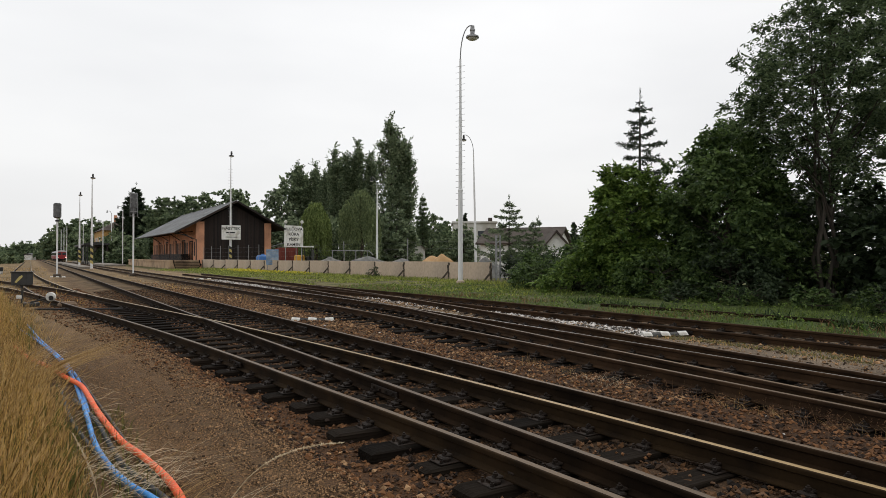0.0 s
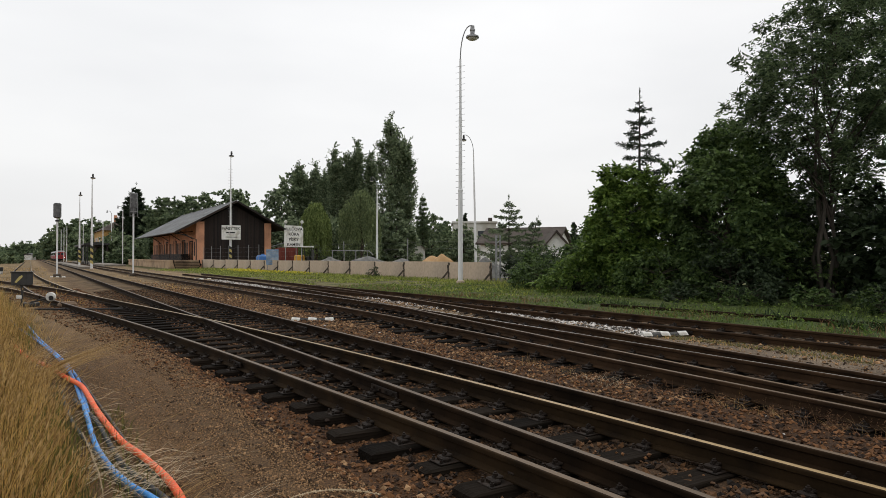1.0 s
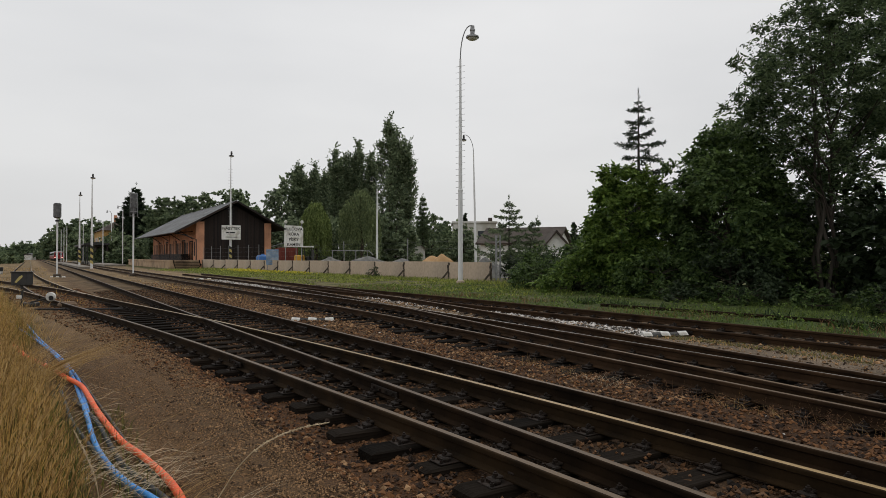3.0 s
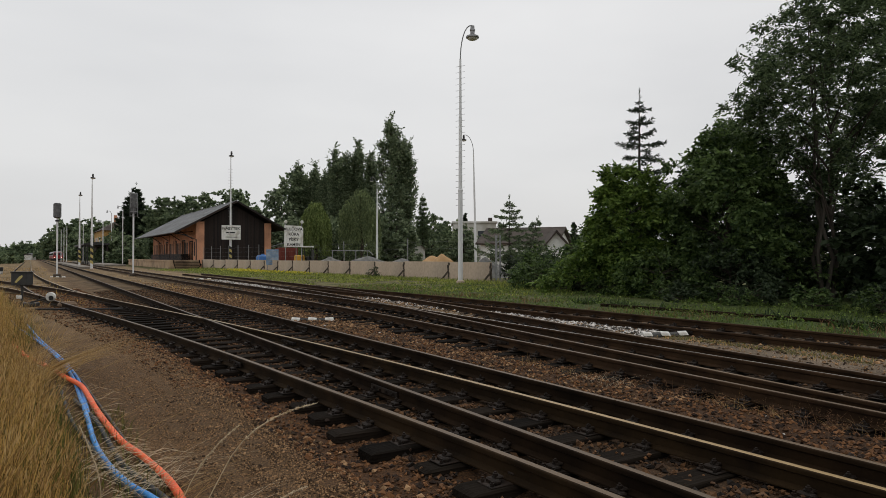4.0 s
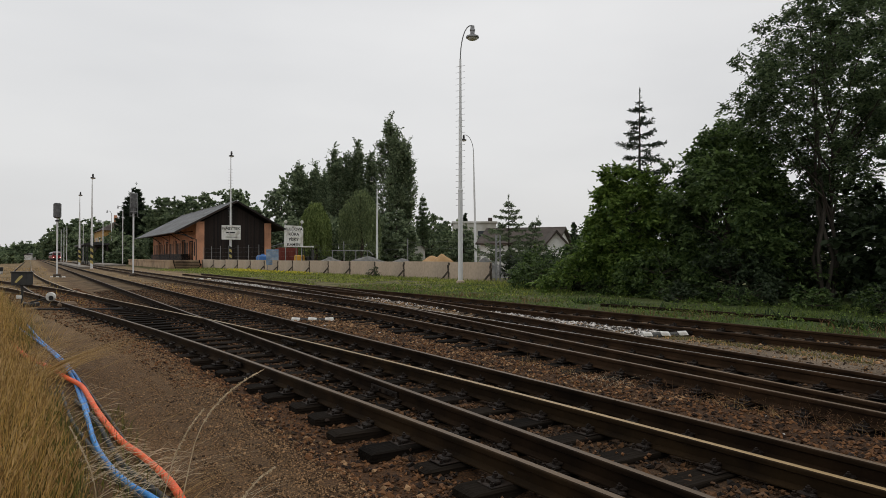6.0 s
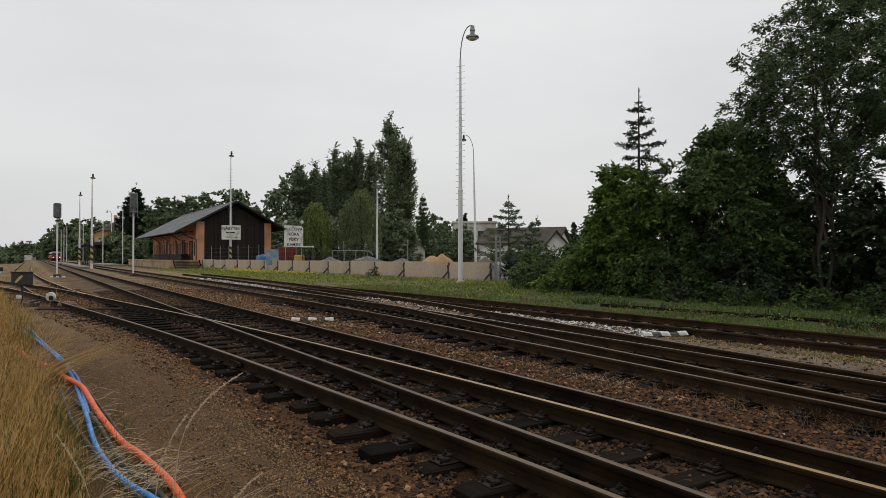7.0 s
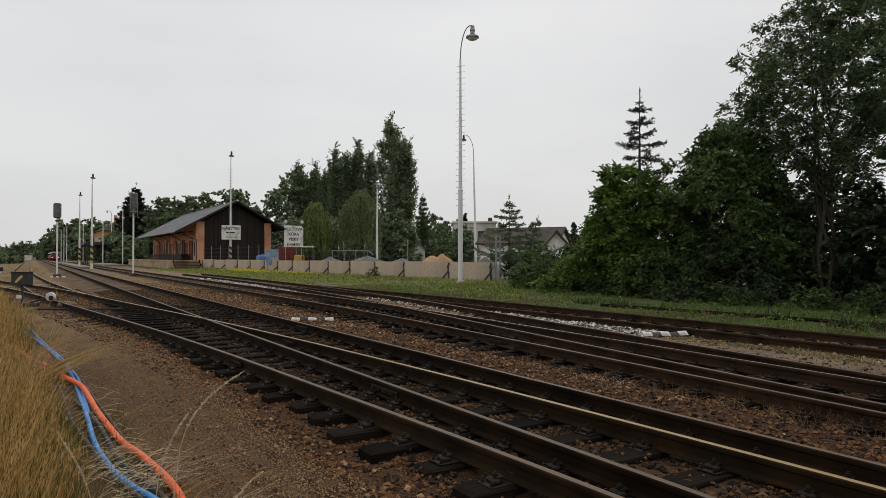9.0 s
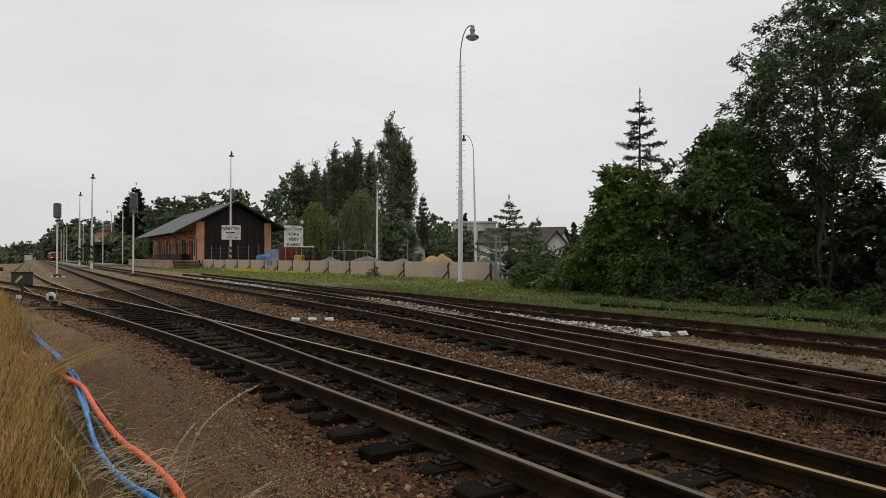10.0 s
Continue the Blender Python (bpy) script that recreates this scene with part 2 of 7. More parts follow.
BARK = mat("rough_bark", (0.022, 0.017, 0.012), (0.07, 0.055, 0.042), 0.9, 0, 4, 30, 0.9, 0.03, stretch=(1, 1, 0.25))
PALEBARK = mat("grey_bark", (0.03, 0.025, 0.02), (0.095, 0.08, 0.062), 0.9, 0, 4, 30, 0.7, 0.02, stretch=(1, 1, 0.25))


def leaf(name, c1, c2, t=0.25):
    return mat(name, c1, c2, 0.6, 0, 0.5, 20, 0, rnd="island", spread=0.6, through_light=t, spec=0.3)


WEED_DARK = leaf("weed_leaves", (0.016, 0.034, 0.009), (0.075, 0.115, 0.028), 0.3)
# Darkest green; the thicket's deep shade is partly put into it.
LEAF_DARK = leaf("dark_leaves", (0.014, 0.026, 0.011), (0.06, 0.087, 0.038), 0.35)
LEAF_ASH = leaf("ash_leaves", (0.034, 0.058, 0.026), (0.15, 0.20, 0.09), 0.5)
LEAF_MID = leaf("green_leaves", (0.028, 0.055, 0.015), (0.14, 0.205, 0.062), 0.42)
LEAF_BRIGHT = leaf("bright_leaves", (0.042, 0.085, 0.013), (0.19, 0.275, 0.055), 0.4)
LEAF_LIME = leaf("lime_leaves", (0.11, 0.155, 0.045), (0.27, 0.33, 0.105), 0.4)
# Poplar and distant leaves are paled: distance haze is put into their colour.
LEAF_POPLAR = leaf("hazy_poplar_leaves", (0.075, 0.108, 0.058), (0.265, 0.32, 0.18), 0.4)
LEAF_WILLOW = leaf("willow_leaves", (0.095, 0.13, 0.055), (0.25, 0.30, 0.135), 0.4)
LEAF_FAR = leaf("hazy_distant_leaves", (0.065, 0.098, 0.05), (0.22, 0.275, 0.145), 0.4)
NEEDLE = leaf("spruce_needles", (0.018, 0.032, 0.018), (0.06, 0.085, 0.044), 0.2)
ORANGE = mat("orange_duct", (0.86, 0.105, 0.02), (0.95, 0.155, 0.03), 0.5, 0, 3, 60, 0.05, 0.002, spec=0.4, stain=(0.72, 0.10, 0.03), stain_scale=4)
BLUE = mat("blue_duct", (0.035, 0.25, 0.66), (0.07, 0.36, 0.82), 0.45, 0, 3, 60, 0.05, 0.002, spec=0.4, stain=(0.03, 0.19, 0.52), stain_scale=5)
CABLE = mat("black_cable", (0.016, 0.016, 0.017), (0.05, 0.05, 0.05), 0.6, 0, 3, 60, 0.05, 0.002)
TRAINRED = mat("train_red", (0.2, 0.016, 0.018), (0.3, 0.03, 0.03), 0.4, 0, 1, 20, 0)
TRAINGREY = mat("train_grey", (0.34, 0.34, 0.35), (0.46, 0.46, 0.47), 0.5, 0, 1, 20, 0)
SAND = mat("orange_sand", (0.34, 0.20, 0.09), (0.50, 0.32, 0.16), 0.95, 0, 1.5, 25, 0.5, 0.02)
GRAVELHEAP = mat("grey_gravel_heap", (0.10, 0.10, 0.095), (0.23, 0.225, 0.21), 0.95, 0, 2, 16, 0.9, 0.05)
BLUEPLASTIC = mat("blue_plastic", (0.02, 0.10, 0.30), (0.05, 0.17, 0.42), 0.5, 0, 2, 30, 0)
BLUEBOARD = mat("faded_blue_board", (0.14, 0.22, 0.34), (0.26, 0.36, 0.48), 0.7, 0, 2.5, 20, 0.2, 0.005, stain=(0.35, 0.4, 0.46), stain_scale=2)
REDBOX = mat("rusty_red_paint", (0.12, 0.022, 0.014), (0.2, 0.045, 0.028), 0.7, 0, 1.5, 20, 0.2, 0.005)
TRACTOR = mat("machine_yellow", (0.5, 0.24, 0.02), (0.62, 0.34, 0.05), 0.5, 0, 2, 30, 0)
# Blue-grey of distance haze is put into the footbridge's colour.
HAZE_BLUE = mat("haze_blue_grey", (0.13, 0.18, 0.25), (0.2, 0.26, 0.33), 0.7, 0, 1, 10, 0)
LIT_RED = glow("tail_light", (1.0, 0.42, 0.36), 1.3)
SIGNALGREY = mat("signal_grey", (0.06, 0.06, 0.062), (0.16, 0.16, 0.16), 0.6, 0, 4, 30, 0.15, 0.003)


# ---- mesh building ----
class Geo:
    """Vertices and faces gathered for one mesh."""

    def __init__(self):
        self.v, self.f, self.mi = [], [], []

    def add(self, v, f, slot=0):
        o = len(self.v)
        self.v += [tuple(p) for p in v]
        self.f += [tuple(i + o for i in q) for q in f]
        self.mi += [slot] * len(f)
        return self

    def box(self, c, s, m=None, bev=0.0, slot=0):
        h = [d / 2 for d in s]
        b = min(bev, min(h) * 0.9)
        if b <= 0:
            v = [Vector((sx * h[0], sy * h[1], sz * h[2])) for sx in (-1, 1) for sy in (-1, 1) for sz in (-1, 1)]
            f = [(0, 1, 3, 2), (4, 6, 7, 5), (0, 4, 5, 1), (2, 3, 7, 6), (0, 2, 6, 4), (1, 5, 7, 3)]
        else:
            v, idx = [], {}
            for sx in (-1, 1):
                for sy in (-1, 1):
                    for sz in (-1, 1):
                        for ax in range(3):
                            q = [sx * (h[0] - b), sy * (h[1] - b), sz * (h[2] - b)]
                            q[ax] = (sx, sy, sz)[ax] * h[ax]
                            idx[(sx, sy, sz, ax)] = len(v)
                            v.append(Vector(q))
            f = []
            for ax in range(3):
                o = [i for i in range(3) if i != ax]
                for sg in (-1, 1):
                    q = []
                    for a, e in ((-1, -1), (1, -1), (1, 1), (-1, 1)):
                        k = [0, 0, 0]
                        k[ax], k[o[0]], k[o[1]] = sg, a, e
                        q.append(idx[(*k, ax)])
                    f.append(tuple(q))
                for a in (-1, 1):
                    for e in (-1, 1):
                        q = []
                        for sg, w in ((-1, o[0]), (1, o[0]), (1, o[1]), (-1, o[1])):
                            k = [0, 0, 0]
                            k[ax], k[o[0]], k[o[1]] = sg, a, e
                            q.append(idx[(*k, w)])
                        f.append(tuple(q))
            for sx in (-1, 1):
                for sy in (-1, 1):
                    for sz in (-1, 1):
                        f.append(tuple(idx[(sx, sy, sz, ax)] for ax in range(3)))
        t = Matrix.Translation(c) @ (m or Matrix.Identity(4))
        return self.add([t @ p for p in v], f, slot)

    def tube(self, pts, rad, n=8, caps=True, slot=0):
        pts = [Vector(p) for p in pts]
        rad = rad if isinstance(rad, (list, tuple)) else [rad] * len(pts)
        v, f = [], []
        ref = Vector((0.31, 0.95, 0.05))
        for i, p in enumerate(pts):
            d = (pts[min(i + 1, len(pts) - 1)] - pts[max(i - 1, 0)]).normalized()
            if abs(d.dot(ref)) > 0.95:
                ref = Vector((1, 0.1, 0))
            u = (ref - d * ref.dot(d)).normalized()
            w = d.cross(u)
            ref = u
            for k in range(n):
                a = 2 * math.pi * k / n
                v.append(p + (u * math.cos(a) + w * math.sin(a)) * rad[i])
        for i in range(len(pts) - 1):
            for k in range(n):
                f.append((i * n + k, i * n + (k + 1) % n, (i + 1) * n + (k + 1) % n, (i + 1) * n + k))
        if caps:
            f.append(tuple(range(n))[::-1])
            f.append(tuple((len(pts) - 1) * n + k for k in range(n)))
        return self.add(v, f, slot)

    def lathe(self, prof, c=(0, 0, 0), n=16, m=None, slot=0):
        """prof: rows of radius and height."""
        v, f = [], []
        t = Matrix.Translation(c) @ (m or Matrix.Identity(4))
        for r, z in prof:
            for k in range(n):
                a = 2 * math.pi * k / n
                v.append(t @ Vector((r * math.cos(a), r * math.sin(a), z)))
        for i in range(len(prof) - 1):
            for k in range(n):
                f.append((i * n + k, i * n + (k + 1) % n, (i + 1) * n + (k + 1) % n, (i + 1) * n + k))
        f.append(tuple(range(n))[::-1])
        f.append(tuple((len(prof) - 1) * n + k for k in range(n)))
        return self.add(v, f, slot)

    def prism(self, poly, d0, d1, axis="y", slot=0):
        """A polygon drawn out along an axis. axis y: corners are (x, z); axis x: (y, z); axis z: (x, y)."""
        put = {"y": lambda a, b, d: (a, d, b), "x": lambda a, b, d: (d, a, b), "z": lambda a, b, d: (a, b, d)}[axis]
        n = len(poly)
        v = [put(a, b, d0) for a, b in poly] + [put(a, b, d1) for a, b in poly]
        f = [tuple(range(n)), tuple(range(2 * n - 1, n - 1, -1))] + [(i, i + n, (i + 1) % n + n, (i + 1) % n) for i in range(n)]
        return self.add(v, f, slot)

    def mesh(self, name, mats, smooth=False):
        me = bpy.data.meshes.new(name)
        me.from_pydata(self.v, [], self.f)
        for m in mats if isinstance(mats, (list, tuple)) else [mats]:
            me.materials.append(m)
        if any(self.mi):
            me.polygons.foreach_set("material_index", self.mi)
        b = bmesh.new()
        b.from_mesh(me)
        bmesh.ops.recalc_face_normals(b, faces=b.faces)
        b.to_mesh(me)
        b.free()
        if smooth:
            me.shade_smooth()
            me.set_sharp_from_angle(angle=radians(50))
        return me


def quick_mesh(name, v, f, material, smooth=False):
    """A large mesh from arrays: v is n x 3, f is m x 3 or m x 4."""
    me = bpy.data.meshes.new(name)
    me.from_pydata(v.tolist(), [], f.tolist())
    me.materials.append(material)
    if smooth:
        me.shade_smooth()
    return me


def empty(name, m, label, category, group="", kind=""):
    e = new(name)
    e.matrix_world = m
    return tagged(e, label, category, group, kind)


def part(name, geo, material, parent, label="", m=None, smooth=False):
    """One mesh object under a thing or a part; its geometry is in the parent's space."""
    me = geo if isinstance(geo, bpy.types.Mesh) else geo.mesh(name, material, smooth)
    ob = new(name, me)
    ob.parent = parent
    if m is not None:
        ob.matrix_basis = m
    return tagged(ob, label)


def lerp_rows(rows, t):
    for (t0, a), (t1, b) in zip(rows, rows[1:]):
        if t <= t1:
            return a + (b - a) * (t - t0) / (t1 - t0)
    return rows[-1][1]


# ---- ground ----
def step(a, b, x):
    t = np.clip((np.asarray(x, float) - a) / (b - a), 0, 1)
    return t * t * (3 - 2 * t)


def waves(x, y, seed, n=10, lo=0.6, hi=9.0):
    """Smooth unevenness of about -1 to 1."""
    r = np.random.RandomState(seed)
    z = np.zeros(np.broadcast(x, y).shape)
    for _ in range(n):
        k, a, ph = r.uniform(lo, hi), r.uniform(0, 2 * math.pi), r.uniform(0, 6.28)
        z = z + np.sin(k * (np.cos(a) * x + np.sin(a) * y) + ph)
    return z / n ** 0.5


def height(x, y):
    x, y = np.asarray(x, float), np.asarray(y, float)
    near = 1 - step(50, 110, y)
    z = -0.065 * step(1.75, 2.25, x) + 0.04 * step(2.6, 2.9, x) - 0.02 * step(4.6, 4.9, x) + 0.045 * step(4.95, 5.4, x) - 0.055 * step(5.9, 6.4, x)
    z = z + 0.04 * step(9.5, 9.9, x) * (1 - step(10.6, 11.0, x)) + 0.04 * step(9.2, 9.8, x) + 0.04 * step(12.6, 14.2, x) - 0.06 * step(15, 22, x)
    z = z - 0.03 * (1 - step(-0.4, 0.6, x))
    fine = 1 - step(16, 36, y)
    return near * (z + fine * (0.010 * waves(x, y, 3) + 0.008 * waves(x, y, 4, lo=8, hi=25)))


def make_ground():
    gx = np.concatenate([[-3000, -1200, -500, -200, -80, -30, -12, -6], np.arange(-3, 14.5, 0.13), np.arange(15, 26, 0.5), [30, 40, 60, 100, 200, 500, 1200, 3000]])
    gy = np.concatenate([[-3000, -1200, -400, -100, -30, -10, -4, -1], np.arange(0.5, 14, 0.13), np.arange(14.2, 40, 0.25), np.arange(41, 110, 2.0), [130, 170, 250, 400, 800, 1500, 3000]])
    xx, yy = np.meshgrid(gx, gy)
    v = np.stack([xx, yy, height(xx, yy)], -1).reshape(-1, 3)
    nx, ny = len(gx), len(gy)
    i = (np.arange(ny - 1)[:, None] * nx + np.arange(nx - 1)[None]).ravel()
    f = np.stack([i, i + 1, i + nx + 1, i + nx], -1)
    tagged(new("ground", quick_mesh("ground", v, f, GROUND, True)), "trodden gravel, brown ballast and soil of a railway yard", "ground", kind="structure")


make_ground()


# ---- tracks: each centre line gives x for y ----
def smooth_line(rows):
    ys, xs = zip(*rows)
    fy = np.arange(ys[0], ys[-1] + 0.01, 0.5)
    fx = np.interp(fy, ys, xs)
    pad = np.concatenate([2 * fx[0] - fx[8:0:-1], fx, 2 * fx[-1] - fx[-2:-10:-1]])
    fx = np.convolve(pad, np.ones(17) / 17, "valid")
    return lambda y: np.interp(y, fy, fx)


def diverging(y):
    y = np.asarray(y, float)
    return 3.60 - np.where(y < -2, 0, np.where(y < 16.2, (y + 2) ** 2 / 280, 1.183 + 0.13 * (y - 16.2)))


branch_back = smooth_line([(16, 2.44), (27.8, 0.93), (33, 0.62), (38.4, 0.35), (44, 0.08), (50, -0.15), (62, -0.49), (80, -0.7), (400, -0.9)])
LINES = {
    "diverging": (lambda y: np.where(np.asarray(y) < 26, diverging(y), branch_back(y)), -45, 320),
    "through": (lambda y: 4.025 + 0 * np.asarray(y, float), -45, 420),
    "leftmost": (smooth_line([(24, 1.42), (27.8, 0.95), (31, 0.60), (34, 0.08), (38, -0.7), (45, -2.1), (60, -5.3), (90, -11)]), 27.5, 90),
    "second": (smooth_line([(-8, 6.3), (-3, 6.68), (3.3, 7.13), (7.4, 7.42), (11, 7.72), (17, 8.0), (24, 8.08), (40, 8.05), (420, 8.0)]), -45, 400),
    "parting": (smooth_line([(-8, 6.5), (-3, 6.85), (0, 7.1), (3, 7.47), (5.2, 7.77), (7, 8.08), (10, 8.48), (12.7, 8.92), (15.7, 9.42), (20, 9.98), (26.4, 10.6), (35, 11.1), (45, 11.25), (60, 11.3)]), -45, 58),
    "siding": (smooth_line([(-8, 11.45), (14, 11.5), (19, 11.5), (24, 11.3), (30, 10.95), (34, 11.0)]), -45, 31),
}
GAUGE, TOP = 1.475, 0.17
RAIL_PROFILE = [(-0.034, -0.006), (-0.026, 0), (-0.006, 0.001), (0.018, 0.001), (0.026, 0), (0.034, -0.006), (0.036, -0.014), (0.033, -0.038), (0.009, -0.05), (0.0085, -0.12), (0.0625, -0.138), (0.0625, -0.149), (-0.0625, -0.149), (-0.0625, -0.138), (-0.0085, -0.12), (-0.009, -0.05), (-0.033, -0.038), (-0.036, -0.014)]


def rail_mesh(line, y0, y1, off, top, head, nudge=0.0, body=None):
    ys = np.concatenate([np.arange(y0, min(y1, 45), 0.5), np.arange(45, y1, 4.0)]) if y1 > 45 else np.arange(y0, y1 + 0.01, 0.5)
    xs = line(ys) + nudge * (1 - step(2.5, 7.5, ys))
    sl = np.gradient(xs, ys)
    g, n = Geo(), len(RAIL_PROFILE)
    for y, x, s in zip(ys, xs, sl):
        for px, pz in RAIL_PROFILE:
            g.v.append((x + (off + px), y - s * (off + px), top + pz))
    for i in range(len(ys) - 1):
        for k in range(n):
            g.f.append((i * n + k, i * n + (k + 1) % n, (i + 1) * n + (k + 1) % n, (i + 1) * n + k))
            g.mi.append(1 if k == 2 or (k in (1, 3) and head is not SILVER) else 0)
    g.f += [tuple(range(n)), tuple((len(ys) - 1) * n + k for k in range(n))]
    g.mi += [0, 0]
    return g.mesh("rail", [body or DARKRAIL, head])


def tie_mesh(seed):
    r = random.Random(seed)
    g = Geo().box((0, 0, -0.075), (1, 0.25 + r.uniform(-0.015, 0.02), 0.15), bev=0.016)
    g.v = [(x, y + r.uniform(-0.006, 0.006), z + r.uniform(-0.004, 0.004)) for x, y, z in g.v]
    return g.mesh("sleeper", TIE)


TIES = [tie_mesh(s) for s in range(5)]


def plate_mesh():
    g = Geo().box((0, 0, 0.006), (0.36, 0.17, 0.012), bev=0.004)
    for sx in (-1, 1):
        g.box((sx * 0.105, 0, 0.025), (0.055, 0.12, 0.034), bev=0.01)
        g.box((sx * 0.068, 0, 0.046), (0.06, 0.07, 0.022), bev=0.008)
        g.lathe([(0.019, 0.0), (0.019, 0.018), (0.010, 0.02), (0.010, 0.03)], (sx * 0.088, 0, 0.055), 6)
        for sy in (-0.055, 0.055):
            g.lathe([(0.015, 0), (0.015, 0.02), (0.009, 0.022), (0.009, 0.034)], (sx * 0.155, sy, 0.012), 6)
    return g.mesh("tie_plate", PLATE)


PLATES = plate_mesh()


def fishplate_mesh():
    g = Geo()
    for sx in (-1, 1):
        g.box((sx * 0.024, 0, -0.084), (0.018, 0.62, 0.06), bev=0.005)
        for k in range(4):
            g.lathe([(0.016, 0), (0.016, 0.022)], (sx * 0.033, -0.22 + k * 0.147, -0.084), 6, Matrix.Rotation(sx * math.pi / 2, 4, "Y"))
    return g.mesh("fishplate", PLATE)


FISH = fishplate_mesh()


def build_tracks(label, names, heads, tie_z, phase):
    track = empty("railway_track", Matrix.Identity(4), label, "railway track", kind="structure")
    for i, name in enumerate(names):
        line, y0, y1 = LINES[name]
        for sd in (-1, 1):
            part("rail", rail_mesh(line, y0, y1, sd * GAUGE / 2, TOP - 0.002 * i, heads[name][(sd + 1) // 2], 0.065 if name == "diverging" and sd < 0 else 0.0, RUST if name == "diverging" else DARKRAIL if name == "through" else OLDRAIL), None, track)
    far = Geo()
    rnd = random.Random(phase)
    k = 0
    while -15.36 + k * 0.61 < 140:
        y = -15.36 + k * 0.61 + rnd.uniform(-0.03, 0.03)
        k += 1
        spans = sorted([float(LINES[n][0](y)) - 1.28, float(LINES[n][0](y)) + 1.28] for n in names if LINES[n][1] <= y <= LINES[n][2])
        joined = []
        for s in spans:
            if joined and s[0] < joined[-1][1] + 0.05:
                joined[-1][1] = max(joined[-1][1], s[1])
            else:
                joined.append(list(s))
        for a, b in joined:
            a, b = a + (rnd.uniform(0.06, 0.26) if names[0] == "through" else rnd.uniform(-0.12, 0.08)), b + rnd.uniform(-0.08, 0.12)
            z = tie_z + rnd.uniform(-0.006, 0.006) - 0.045 * float(step(19, 27, y))
            if y < 42:
                part("sleeper", rnd.choice(TIES), None, track, m=pose((a + b) / 2, y, z, 0, rnd.uniform(-0.3, 0.3), rnd.uniform(-1.2, 1.2)) @ Matrix.Diagonal((b - a, 1, 1, 1)))
            else:
                far.box(((a + b) / 2, y, z - 0.07), (b - a, 0.24, 0.14))
        if -1 < y < 22:
            for n in names:
                line, y0, y1 = LINES[n]
                if y0 <= y <= y1:
                    for sd in (-1, 1):
                        part("tie_plate", PLATES, None, track, m=pose(float(line(y)) + sd * GAUGE / 2, y, max(tie_z, TOP - 0.165)))
    tagged(part("far_sleepers", far, TIE, track), "tarred sleepers of the tracks running off", kind="stuff")
    for n, sd, y in (("diverging", -1, 9.2), ("diverging", 1, 10.9), ("through", -1, 6.4), ("through", 1, 13.0), ("second", -1, 9.0), ("siding", -1, 8.4)):
        if n in names:
            part("fishplate", FISH, None, track, m=pose(float(LINES[n][0](y)) + sd * GAUGE / 2, y, TOP))
    return track


build_tracks("near turnout of worn steel rails on tarred timber sleepers", ["through", "diverging", "leftmost"],
             {"through": (DULL, DULL), "diverging": (DULL, WORN), "leftmost": (WORN, WORN)}, 0.008, 11)
build_tracks("rusty turnout and siding on half-buried timber sleepers", ["second", "parting", "siding"],
             {"second": (DULL, SILVER), "parting": (DULL, DULL), "siding": (OLDRAIL, OLDRAIL)}, -0.012, 12)


# ---- loose stones, each a small angular block ----
OCTA = np.array([(1, 0, 0), (-1, 0, 0), (0, 1, 0), (0, -1, 0), (0, 0, 1), (0, 0, -1)], float)
TETRA = np.array([(1, 0.1, -0.5), (-0.6, 0.85, -0.5), (-0.5, -0.9, -0.5), (0.05, 0, 0.9)], float)
TETF = np.array([(0, 1, 3), (1, 2, 3), (2, 0, 3)])
OCTF = np.array([(0, 2, 4), (2, 1, 4), (1, 3, 4), (3, 0, 4), (2, 0, 5), (1, 2, 5), (3, 1, 5), (0, 3, 5)])


def stone_field(name, label, xs, ys, lo, hi, material, seed, sink=0.1, grit=False):
    SHAPE, FACES = (TETRA, TETF) if grit else (OCTA, OCTF)
    k = len(SHAPE)
    r = np.random.RandomState(seed)
    n = len(xs)
    size = lo + (hi - lo) * r.rand(n) ** 2
    v = SHAPE[None] * (1 + 0.45 * (r.rand(n, k, 1) - 0.5)) + 0.28 * (r.rand(n, k, 3) - 0.5)
    v = v * (size / 2)[:, None, None] * (0.65 + 0.6 * r.rand(n, 1, 3)) * np.array([1.15, 1.15, 0.8])
    a = r.rand(n) * 6.283
    b = (r.rand(n) - 0.5) * 1.6
    ca, sa, cb, sb = np.cos(a)[:, None], np.sin(a)[:, None], np.cos(b)[:, None], np.sin(b)[:, None]
    y1, z1 = v[..., 1] * cb - v[..., 2] * sb, v[..., 1] * sb + v[..., 2] * cb
    x2, y2 = v[..., 0] * ca - y1 * sa, v[..., 0] * sa + y1 * ca
    z = height(xs, ys) + size * (0.28 - sink)
    out = np.stack([x2 + xs[:, None], y2 + ys[:, None], z1 + z[:, None]], -1).reshape(-1, 3)
    f = (FACES[None] + k * np.arange(n)[:, None, None]).reshape(-1, 3)
    ob = new(name, quick_mesh(name, out, f, material))
    return tagged(ob, label, "stones", kind="stuff")


def spread(n, x0, x1, y0, y1, seed, power=1.6):
    """Places that thin out with distance."""
    r = np.random.RandomState(seed)
    return x0 + (x1 - x0) * r.rand(n), y0 + (y1 - y0) * r.rand(n) ** power


def clear_of_rails(x, y):
    ok = np.ones(len(x), bool)
    for line, y0, y1 in LINES.values():
        for sd in (-1, 1):
            ok &= ~((np.abs(x - line(y) - sd * GAUGE / 2) < 0.075) & (y >= y0) & (y <= y1))
    return x[ok], y[ok]


